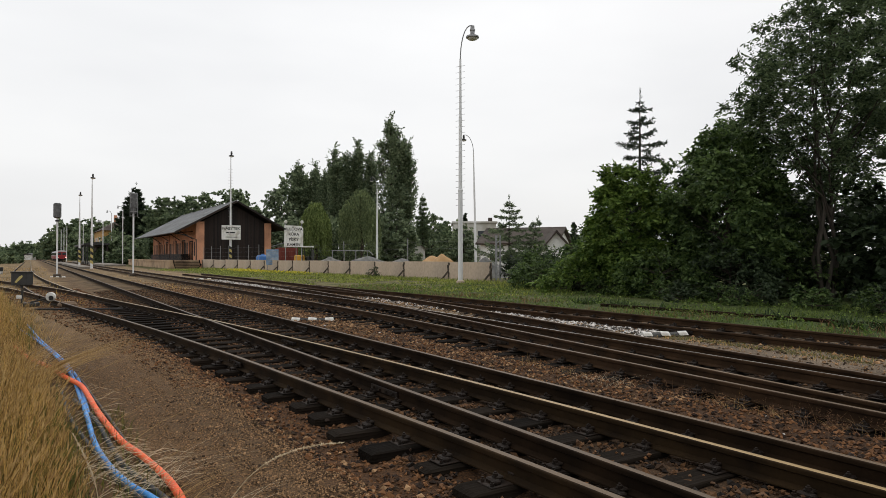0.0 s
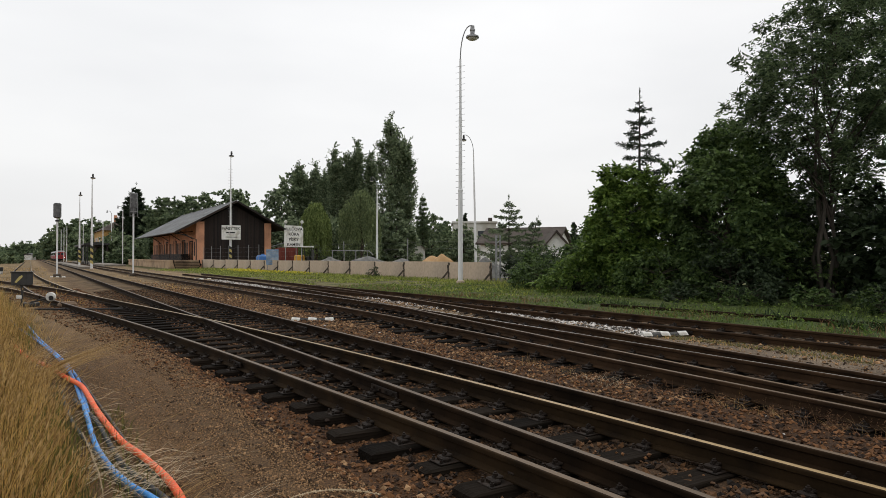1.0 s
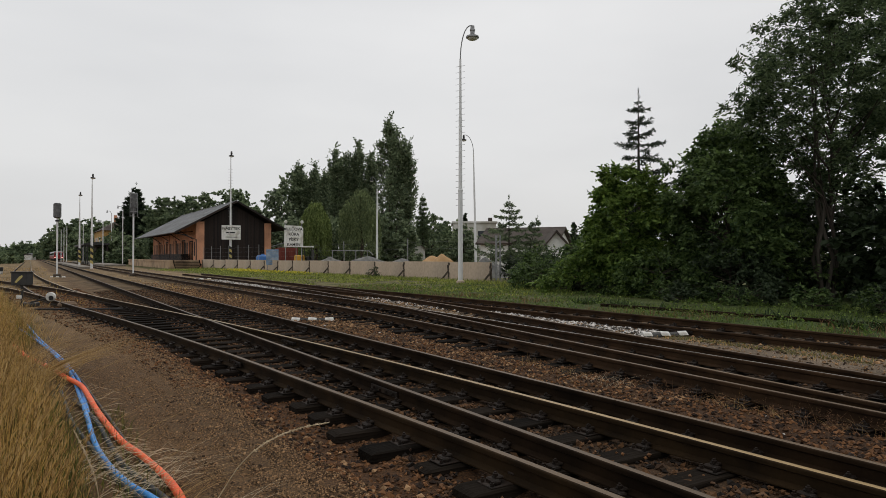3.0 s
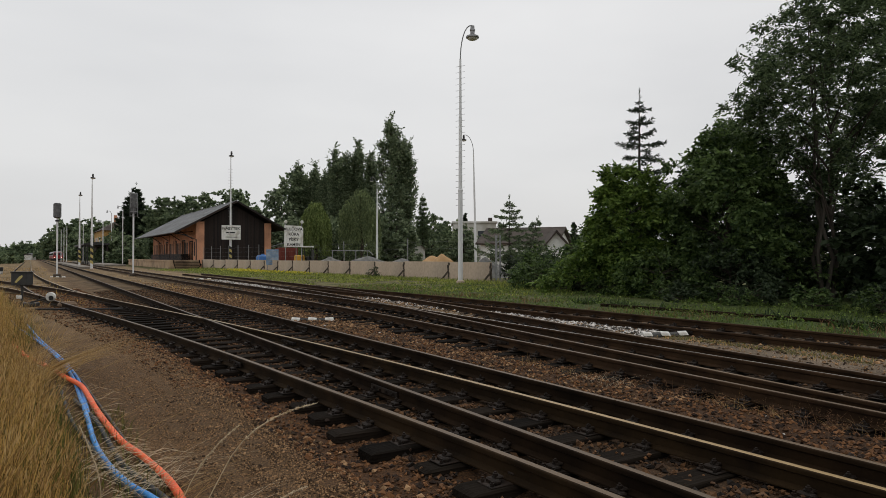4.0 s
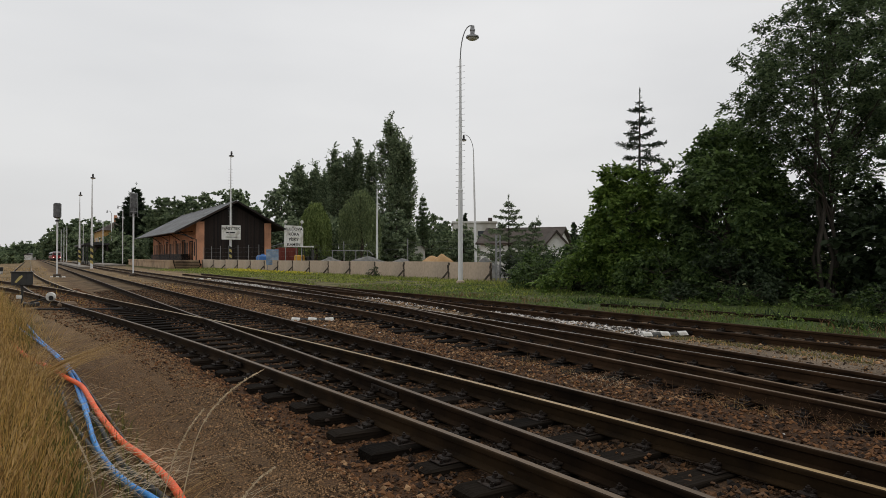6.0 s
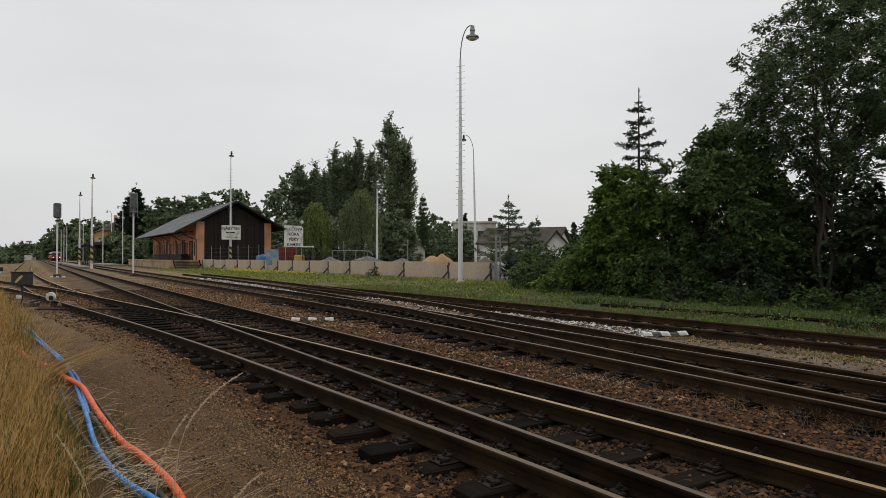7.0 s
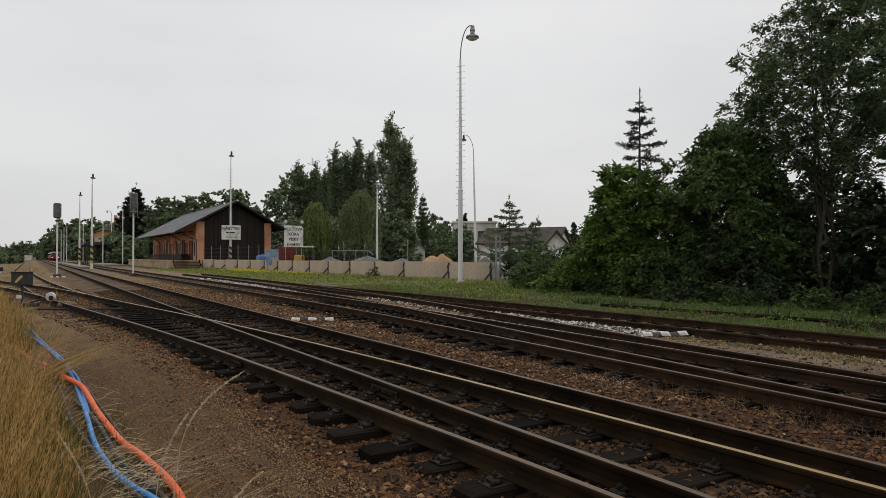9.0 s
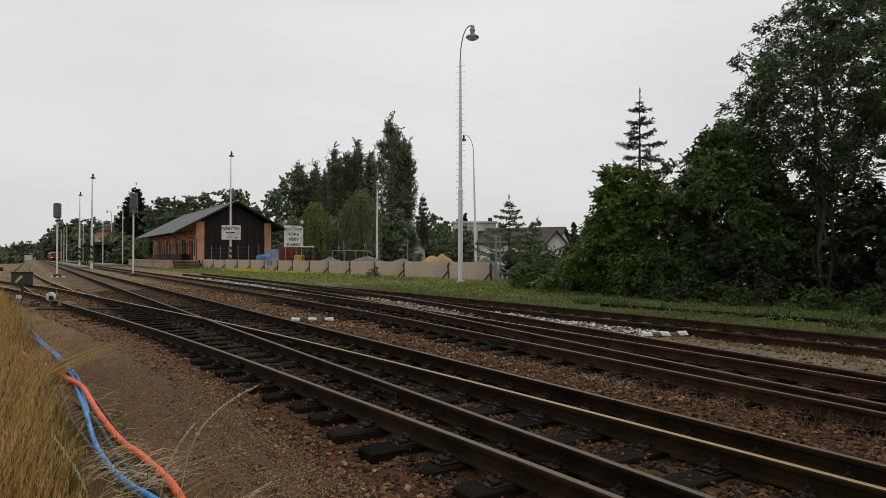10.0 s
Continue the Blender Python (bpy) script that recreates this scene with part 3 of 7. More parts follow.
stone_field("ballast_shoulder", "rust-brown ballast stones along the near rail", *clear_of_rails(*spread(9000, 1.8, 2.6, 2.6, 24, 1)), 0.014, 0.052, STONE, 1)
stone_field("track_ballast", "dark oily ballast stones between the near rails", *clear_of_rails(*spread(20000, 2.4, 5.0, 1.5, 34, 2)), 0.025, 0.07, DARKSTONE, 2)
stone_field("middle_ballast", "rust-brown ballast stones between two tracks", *clear_of_rails(*spread(18500, 4.85, 6.9, 1.5, 34, 3)), 0.018, 0.06, STONE, 3)
stone_field("second_track_ballast", "dark ballast stones between rusty rails", *clear_of_rails(*spread(15000, 6.2, 9.6, 1.5, 34, 4)), 0.025, 0.07, SECONDSTONE, 4)
stone_field("siding_stones", "grey and brown stones beside the siding", *clear_of_rails(*spread(9000, 9.2, 12.6, 2.5, 36, 5)), 0.02, 0.07, GRIT, 5)
stone_field("path_grit", "fine tan gravel of the footpath", *spread(36000, 0.2, 1.95, 2.8, 16, 6, 1.9), 0.008, 0.022, GRIT, 6, 0.1, True)
stone_field("trackside_stones", "brown ballast stones lying along the tracks", *clear_of_rails(*spread(6000, 1.8, 12.4, -14, 1.6, 10, 1)), 0.03, 0.075, STONE, 10)
stone_field("stray_stones", "odd stones kicked up onto the sleepers", *clear_of_rails(*spread(420, 2.1, 5.0, 1.8, 12, 12, 1.3)), 0.018, 0.042, STONE, 12, -1.3)
def along_branch(n, y0, y1, lo, hi, seed):
    r = np.random.RandomState(seed)
    y = y0 + (y1 - y0) * r.rand(n)
    return clear_of_rails(LINES["diverging"][0](y) + r.uniform(lo, hi, n), y)


stone_field("branch_shoulder", "brown stones strewn beside the curving track", *along_branch(5200, 8, 34, -1.7, -0.7, 13), 0.016, 0.05, STONE, 13)
stone_field("branch_ballast", "brown stones between the curving rails", *along_branch(5000, 14, 36, -0.7, 1.5, 14), 0.03, 0.08, STONE, 14)
stone_field("coarse_grit", "coarse brown gravel trodden into the path", *spread(8000, 0.3, 1.95, 2.8, 9, 15, 1.6), 0.010, 0.021, GRIT, 15, 0.1, True)
stone_field("path_pebbles", "scattered pebbles on the footpath", *spread(900, 0.3, 2.2, 3.0, 20, 7), 0.02, 0.05, GRIT, 7)


def pale_band():
    r = np.random.RandomState(8)
    y = np.concatenate([8.4 + 14.0 * r.rand(3900) ** 1.4, r.uniform(26, 44, 3200)])
    x = np.where(y < 24, 10.48 + (y - 9.3) * 0.035 + r.normal(0, 0.4, len(y)), 9.75 + r.normal(0, 0.32, len(y)) + 0.02 * (y - 24))
    return clear_of_rails(x, y)


stone_field("pale_ballast", "pale limestone ballast spilled between two tracks", *pale_band(), 0.03, 0.1, WHITESTONE, 8)
stone_field("lighter_ballast", "lighter tan stones among the brown ballast", *clear_of_rails(*spread(5500, 4.9, 6.8, 4.5, 30, 16, 1.2)), 0.02, 0.055, GRIT, 16)
stone_field("dusty_ballast", "dusty tan stones between the tracks farther off", *clear_of_rails(*spread(7000, 4.7, 10.4, 13, 42, 17, 1.2)), 0.035, 0.085, GRIT, 17)
stone_field("pale_chips", "odd pale stones lying among the rails", *clear_of_rails(*spread(160, 4.9, 13, 3, 30, 9, 1)), 0.03, 0.09, WHITESTONE, 9)


# ---- leaves on twigs, used for weeds, shrubs and trees ----
def aimed_leaves(name, c, d, size, material, seed, aspect=2.2, level=1.0, rough=0.55):
    """A folded leaf at each place, growing along d, its face turned mostly upwards."""
    r = np.random.RandomState(seed)
    n = len(c)
    d = d / (np.linalg.norm(d, axis=1)[:, None] + 1e-9)
    nrm = r.normal(0, rough, (n, 3)) + np.array([0, 0, level])
    w = np.cross(d, nrm)
    w /= np.linalg.norm(w, axis=1)[:, None] + 1e-9
    up = np.cross(w, d)
    s = (size * (0.6 + 0.8 * r.rand(n)))[:, None]
    fold = up * s * 0.07
    mid = c + d * s * 0.42
    v = np.stack([c, mid + w * s * 0.5 / aspect + fold, c + d * s, mid - w * s * 0.5 / aspect + fold], 1).reshape(-1, 3)
    return quick_mesh(name, v, np.arange(n * 4).reshape(-1, 4), material)


def unit(a):
    return a / (np.linalg.norm(a, axis=-1, keepdims=True) + 1e-9)


def twig_leaves(rr, start, heading, length, m, droop, sag):
    """Leaves in pairs along twigs: places and directions."""
    n = len(start)
    u = (np.arange(m)[None] + rr.rand(n, m)) / m
    h = unit(heading)[:, None]
    L = length[:, None, None]
    p = start[:, None] + h * L * u[..., None] + np.array([0, 0, -1.0]) * (sag * L * (u ** 2)[..., None])
    tan = h + np.array([0, 0, -2.0]) * (sag * u)[..., None]
    side = unit(np.cross(unit(heading), np.array([0, 0, 1.0])) + 0.2 * rr.normal(0, 1, (n, 3)))[:, None]
    sgn = np.where(np.arange(m) % 2 == 0, 1.0, -1.0)[None, :, None]
    d = 0.55 * tan + 0.75 * side * sgn + np.array([0, 0, -droop]) + rr.normal(0, 0.28, (n, m, 3))
    return p.reshape(-1, 3), d.reshape(-1, 3)


# ---- grass ----
def blades(name, label, xs, ys, lo, hi, width, lean, material, seed, segs=3, curl=0.5, category="grass", wind=0.0, z0=None):
    """Tapered bent blades, all in one mesh."""
    r = np.random.RandomState(seed)
    n = len(xs)
    h = lo + (hi - lo) * r.rand(n)
    a = r.rand(n) * 6.283
    tilt = lean * r.rand(n)
    dx, dy = np.cos(a) * tilt + wind, np.sin(a) * tilt - wind * 0.4
    wa = r.rand(n) * 6.283
    base = height(xs, ys) if z0 is None else z0
    rows = []
    for k in range(segs + 1):
        t = k / segs
        bend = t + curl * t * t
        cx, cy = xs + dx * h * bend * 0.7, ys + dy * h * bend * 0.7
        cz = base + h * (t - 0.28 * curl * np.hypot(dx, dy) * t * t)
        w = width * (1 - 0.9 * t) * 0.5
        rows.append(np.stack([np.stack([cx - np.cos(wa) * w, cy - np.sin(wa) * w, cz], -1), np.stack([cx + np.cos(wa) * w, cy + np.sin(wa) * w, cz], -1)], 1))
    v = np.stack(rows, 1).reshape(-1, 3)
    per = 2 * (segs + 1)
    f = np.array([(2 * k, 2 * k + 1, 2 * k + 3, 2 * k + 2) for k in range(segs)])
    f = (f[None] + per * np.arange(n)[:, None, None]).reshape(-1, 4)
    return tagged(new(name, quick_mesh(name, v, f, material)), label, category, kind="stuff")


def verge_edge(y):
    return np.interp(y, [0, 7.0, 8.3, 9.5, 11, 12, 13, 14, 16, 20, 33, 60], [0.36, 0.34, 0.12, -0.03, -0.1, -0.06, 0.08, 0.15, 0.0, -0.22, -1.0, -2.5])


TUFTS = []


def dry_verge():
    r = np.random.RandomState(21)
    n = 14500
    y = 3.0 + 33 * r.rand(n) ** 1.7
    d = np.abs(r.normal(0, 0.75, n)) + 0.02
    x = verge_edge(y) - d + 0.05 * waves(0, y, 27, 8, 1, 6)
    tuft = waves(x, y, 29, 10, 2, 9)
    x, y, d = x[tuft > -0.35], y[tuft > -0.35], d[tuft > -0.35]
    n = len(x)
    for k, (lo, up, h0, h1, nm, lab) in enumerate(((0.0, 0.16, 0.08, 0.24, "short_dry_grass", "short straw-coloured dry grass at the path edge"), (0.16, 0.38, 0.22, 0.5, "dry_grass", "straw-coloured dry grass on the verge"), (0.38, 9, 0.4, 0.84, "tall_dry_grass", "tall straw-coloured dry grass on the verge"))):
        s = (d >= lo) & (d < up)
        blades(nm, lab, x[s], y[s], h0, h1, 0.0055, 0.2, STRAW, 22 + k, segs=3, curl=0.8, wind=0.03)
    s = r.rand(n) < 0.5
    blades("green_undergrowth", "half-green blades low in the dry grass", x[s] - 0.05, y[s], 0.12, 0.5, 0.007, 0.3, STRAWGREEN, 25, segs=3)
    # tall stems with open golden heads, in tufts that the wind moves
    for k in range(9):
        y0 = 3.4 + 0.55 * k + 0.09 * k * k
        m = 170
        ys = y0 + r.normal(0, 0.3 + 0.05 * k, m)
        xs = verge_edge(ys) - 0.22 - np.abs(r.normal(0, 0.5, m))
        hh = r.uniform(0.62, 1.0, m) * np.clip(0.45 + 0.9 * (verge_edge(ys) - xs), 0.5, 1.0)
        cx, cy = float(xs.mean()), float(ys.mean())
        bend = np.stack([r.normal(0.10, 0.12, m), r.normal(-0.04, 0.12, m)], -1)
        e = empty("grass_tuft", pose(cx, cy, 0), "tuft of tall golden grass stems with open heads", "grass", "tufts of tall grass", "stuff")
        v, f = [], []
        for i in range(m):
            o = len(v)
            for q in range(5):
                t = q / 4
                w = 0.0021 * (1 - 0.6 * t)
                px, py, pz = xs[i] - cx + bend[i, 0] * hh[i] * t ** 2, ys[i] - cy + bend[i, 1] * hh[i] * t ** 2, hh[i] * (t - 0.04 * t ** 2) - 0.03
                v += [(px - w * 0.85, py + w * 0.53, pz), (px + w * 0.85, py - w * 0.53, pz)]
            f += [(o + 2 * q, o + 2 * q + 1, o + 2 * q + 3, o + 2 * q + 2) for q in range(4)]
        part("stems", quick_mesh("stems", np.array(v), np.array(f), STRAW), None, e)
        u = r.uniform(0.8, 1.0, (m, 6))
        c = np.stack([(xs - cx)[:, None] + bend[:, :1] * hh[:, None] * u ** 2, (ys - cy)[:, None] + bend[:, 1:] * hh[:, None] * u ** 2, hh[:, None] * (u - 0.04 * u ** 2) - 0.03], -1).reshape(-1, 3)
        dd = r.normal(0, 0.2, (m * 6, 3)) + np.array([0.18, -0.08, 0.95])
        part("heads", aimed_leaves("heads", c, dd, 0.04, SEEDGOLD, 300 + k, 6.0, 0.2, 1.0), None, e, "feathery golden heads")
        TUFTS.append((e, cx, cy, k))
    # feathery seed heads high in the grass
    k = 1300
    yy = 4.2 + 28 * r.rand(k) ** 1.4
    xx = verge_edge(yy) - 0.42 - np.abs(r.normal(0, 0.6, k))
    z = 0.5 + 0.35 * r.rand(k)
    blades("grass_seed_heads", "pale feathery seed heads of dry grass", xx, yy, 0.08, 0.16, 0.008, 0.5, SEEDGOLD, 26, segs=3, curl=1.0, wind=0.12, z0=z)
    k = 900
    yb = -6 + 8.6 * r.rand(k)
    blades("verge_behind", "dry grass along the trodden path", -0.75 - 2.5 * r.rand(k), yb, 0.3, 0.8, 0.009, 0.4, STRAW, 28, segs=3)
    k = 9500
    yf = 24 + 95 * r.rand(k) ** 1.2
    xf = np.where(r.rand(k) < 0.93, -9 + 10.5 * r.rand(k), 5.0 + 2.0 * r.rand(k))
    ok = (waves(xf, yf, 29, 12, 0.15, 1.2) > 0.15) & ((xf < 2) | (yf < 70))
    blades("sparse_dry_weeds", "sparse dry weeds over the sandy yard", xf[ok], yf[ok], 0.04, 0.2, 0.025, 1.1, STRAW, 30, segs=2)
    k = 190
    yc = np.where(r.rand(k) < 0.75, r.normal(10.6, 0.28, k), r.uniform(4.4, 10, k))
    xc = verge_edge(yc) - 0.12 + r.normal(0, 0.1, k)
    blades("leaning_straw", "long dry stalks leaning over the path edge", xc, yc, 0.3, 0.85, 0.009, 0.3, SEEDGOLD, 53, segs=4, curl=1.0, wind=0.85)
    k = 700
    yc = 3.7 + 3.6 * r.rand(k)
    blades("low_tufts", "short yellow-green grass between the cables", 0.15 + 0.62 * r.rand(k), yc, 0.04, 0.17, 0.007, 0.8, STRAWGREEN, 54, segs=3)
    k = 1500
    yc = 3.2 + 4.0 * r.rand(k)
    blades("green_grass_clumps", "green blades in the foot of the dry grass", -0.35 + 0.6 * r.rand(k), yc, 0.15, 0.5, 0.008, 0.4, STRAWGREEN, 55, segs=3)
    # wisps round the point lever and the path's far end
    k = 420
    yc = 12.5 + 12 * r.rand(k)
    blades("wispy_straw", "wispy dry grass at the far end of the path", verge_edge(yc) + r.normal(0.02, 0.16, k), yc, 0.12, 0.5, 0.01, 0.8, SEEDGOLD, 67, segs=4, curl=1.0, wind=0.15)
    # dry turf between the tracks farther off
    k = 1700
    yc = 15 + 34 * r.rand(k)
    xc = 5.0 + 2.0 * r.rand(k)
    ok = waves(xc, yc, 68, 10, 0.4, 2.5) > -0.1
    blades("dry_turf", "thin dry turf between the tracks", xc[ok], yc[ok], 0.03, 0.1, 0.02, 1.3, BROWNWEED, 69, segs=2)
    # a bunch blown down across the ducts
    k = 170
    yc = r.normal(9.8, 0.25, k)
    blades("blown_straw", "bunch of golden straw blown down across the cables", verge_edge(yc) + 0.14 + r.normal(0, 0.09, k), yc, 0.3, 0.75, 0.012, 0.35, SEEDGOLD, 56, segs=4, curl=0.7, wind=1.35)
    # wisps that arch out over the path
    for i, (x0, y0, k, h) in enumerate(((0.66, 4.75, 26, 0.42), (0.72, 4.25, 34, 0.4), (0.8, 3.75, 26, 0.34), (0.45, 5.6, 18, 0.36), (0.95, 4.0, 14, 0.3), (0.6, 3.5, 22, 0.4))):
        blades("arching_straw", "pale wispy grass arching over the cables", x0 + r.normal(0, 0.07, k), y0 + r.normal(0, 0.09, k), h * 0.35, h, 0.006, 0.55, (SEED, SEEDGOLD)[i % 2], 70 + i, segs=5, curl=1.3, wind=0.75)
    # flattened straw over the path edge
    k = 260
    yy = np.where(r.rand(k) < 0.35, r.normal(10.8, 0.9, k), np.where(r.rand(k) < 0.5, r.normal(5.0, 0.35, k), r.uniform(3.6, 9, k)))
    xx = verge_edge(yy) + r.normal(0.1, 0.18, k)
    v, f = [], []
    for i in range(k):
        a, ln = r.normal(-0.2, 0.7), r.uniform(0.1, 0.42)
        p0 = np.array([xx[i], yy[i], 0.03 + 0.06 * r.rand()])
        p1 = p0 + np.array([math.cos(a) * ln * 0.55, math.sin(a) * ln * 0.55, 0.03 + 0.05 * r.rand()])
        p2 = p0 + np.array([math.cos(a + 0.15) * ln, math.sin(a + 0.15) * ln, 0.015])
        o = len(v)
        w = np.array([0, 0.0015, 0.001])
        v += [p0 - w, p0 + w, p1 - w, p1 + w, p2 - w * 0.4, p2 + w * 0.4]
        f += [(o, o + 1, o + 3, o + 2), (o + 2, o + 3, o + 5, o + 4)]
    tagged(new("fallen_straw", quick_mesh("fallen_straw", np.array(v), np.array(f), SEED)), "pale straw lying over the cables and path", "grass", kind="stuff")


dry_verge()


def green_verge():
    r = np.random.RandomState(31)
    n = 26000
    y = -2 + 34 * r.rand(n) ** 1.1
    x = 13.0 + 9.5 * r.rand(n) + waves(0, y, 32, lo=0.3, hi=2) * 0.35
    thick = waves(x, y, 37, 12, 0.4, 2.2) + 0.5 * waves(x, y, 38, 10, 2, 6)
    s = thick > -0.55
    x, y, thick = x[s], y[s], thick[s]
    low, tall = thick < 0.75, thick >= 0.75
    blades("green_verge", "lush green grass below the bushes", x[low], y[low], 0.03, 0.12, 0.018, 1.0, GRASS, 33, segs=2)
    blades("tall_verge_grass", "taller tufts of green grass", x[tall], y[tall], 0.05, 0.15, 0.017, 1.2, GRASS, 39, segs=3)
    k = 9000
    yw = -1 + 30 * r.rand(k)
    xw = np.concatenate([12.6 + np.abs(r.normal(0, 0.7, k // 2)), 19.0 + 2.2 * r.rand(k - k // 2)])
    sel = waves(xw, yw, 49, 10, 0.5, 3) > 0.1
    blades("verge_weeds", "broad-leaved weeds at the grass edges", xw[sel], yw[sel], 0.06, 0.22, 0.024, 1.2, GRASS, 50, segs=2, curl=1.0)
    k = 4200
    yb, xb = -1 + 32 * r.rand(k), 12.6 + 2.4 * r.rand(k)
    sel = waves(xb, yb, 51, 10, 0.5, 2.5) > 0.1
    blades("withered_weeds", "rust-brown withered weeds beside the siding", xb[sel], yb[sel], 0.06, 0.22, 0.016, 1.4, BROWNWEED, 52, segs=2)
    n = 17000
    y = 20 + 68 * r.rand(n)
    x = np.where(y > 34, 12.9, 15) + 7.5 * r.rand(n) + waves(0, y, 34, lo=0.2, hi=1)
    wall_x = 24.1 - 4.8 * (y - 32.6) / 58.4
    patch = waves(x, y, 61, 12, 0.3, 1.6) + 0.6 * waves(x, y, 62, 10, 1.5, 5)
    s = (x < wall_x - 2.2) & (patch > -0.5)
    blades("weedy_verge", "low green weeds in patches along the siding", x[s], y[s], 0.04, 0.16, 0.07, 1.3, WEED, 35, segs=2, curl=0.9)
    x, y, patch = np.maximum(x, wall_x - 2.6 * r.rand(n)), y, patch
    s = (x >= wall_x - 2.6) & (x < wall_x - 0.15) & (patch > -0.5)
    blades("wall_weeds", "bright green weeds at the foot of the wall", x[s], y[s], 0.06, 0.3, 0.06, 1.1, WEED, 60, segs=2, curl=0.9)
    n = 900
    c = np.array([(18.6, 62), (17.9, 66), (19.0, 70), (19.3, 56)])[r.randint(0, 4, n)]
    blades("yellow_flowers", "patches of small yellow flowers in the weeds", c[:, 0] + r.normal(0, 0.6, n), c[:, 1] + r.normal(0, 2.2, n), 0.04, 0.1, 0.11, 0.9, YELLOW_BLOOM, 36, segs=1, z0=0.13 + 0.14 * r.rand(n))
    # leafy weeds low in the turf
    n = 2600
    xw = 12.7 + 7.0 * r.rand(n) ** 1.4
    yw = -1 + 31 * r.rand(n)
    sel = waves(xw, yw, 63, 12, 0.5, 3.0) + 0.5 * waves(xw, yw, 64, 8, 3, 7) > 0.15
    xw, yw = xw[sel], yw[sel]
    q = len(xw)
    head = r.normal(0, 0.6, (q, 3)) + np.array([0, 0, 0.7])
    c, d = twig_leaves(r, np.stack([xw, yw, height(xw, yw) + 0.02], -1), head, r.uniform(0.1, 0.34, q), 9, 0.1, 0.2)
    for k, (nm, lab, mt) in enumerate((("leafy_weeds", "broad-leaved green weeds in the turf", LEAF_BRIGHT), ("pale_weeds", "pale green weeds in the turf", GRASS))):
        h = (np.arange(len(c)) // 45) % 2 == k
        tagged(new(nm, aimed_leaves(nm, c[h], d[h], 0.062, mt, 65 + k, 1.6)), lab, "weeds", kind="stuff")
    # wiry dead weeds on the ballast
    for i, (x0, y0, h) in enumerate(((6.15, 3.3, 0.26), (6.45, 2.5, 0.34), (6.1, 4.1, 0.26), (6.0, 5.0, 0.2), (6.3, 2.0, 0.3), (6.2, 3.7, 0.16), (6.35, 2.9, 0.22), (5.95, 5.6, 0.22), (6.1, 6.6, 0.14), (6.6, 2.2, 0.26), (6.5, 1.7, 0.26), (6.25, 3.0, 0.2), (6.05, 4.6, 0.2), (5.95, 5.9, 0.16), (6.1, 7.4, 0.16), (6.2, 8.6, 0.14))):
        k = 34
        bx, by = x0 + r.normal(0, 0.13, k), y0 + r.normal(0, 0.13, k)
        blades("dry_tuft", "withered wiry weed standing in the ballast", bx, by, h * 0.3, h * 1.1, 0.0036, 1.5, (BROWNWEED, SEED, SEEDGOLD)[i % 3], 40 + i, segs=4, curl=1.3)
        st = np.stack([bx, by, height(bx, by) + 0.02], -1)
        st = st[:16]
        k = 16
        c, d = twig_leaves(r, st, r.normal(0, 0.55, (k, 3)) + np.array([0, 0, 0.8]), r.uniform(0.4, 1.0, k) * h, 10, -0.1, 0.15)
        tagged(new("dry_twigs", aimed_leaves("dry_twigs", c, d, 0.026, BROWNWEED, 80 + i, 5.0, 0.3, 1.0)), "brown seed twigs of a withered weed", "weeds", kind="stuff")
    n = 1100
    y = 4 + 8 * r.rand(n)
    blades("ochre_grass", "sparse ochre grass beside the siding", 9.75 + 0.75 * r.rand(n), y, 0.015, 0.07, 0.008, 1.2, STRAW, 48, segs=2)
    n = 2600
    y = 3 + 5.2 * r.rand(n)
    x = 9.95 + np.abs(r.normal(0, 0.3, n))
    s = waves(x, y, 56, 10, 1, 5) > -0.2
    blades("withered_mat", "withered ochre turf between rail and siding", x[s], y[s], 0.015, 0.07, 0.008, 1.5, STRAWGREEN, 57, segs=2)
    n = 2600
    y = 1 + 15 * r.rand(n)
    x = 14.2 + np.abs(r.normal(0, 0.5, n)) + 0.05 * y
    s = waves(x, y, 58, 10, 1, 4) > 0.0
    blades("dark_weeds", "dark leafy weeds over an old rail", x[s], y[s], 0.08, 0.3, 0.06, 1.3, WEED_DARK, 59, segs=2, curl=1.0)


green_verge()


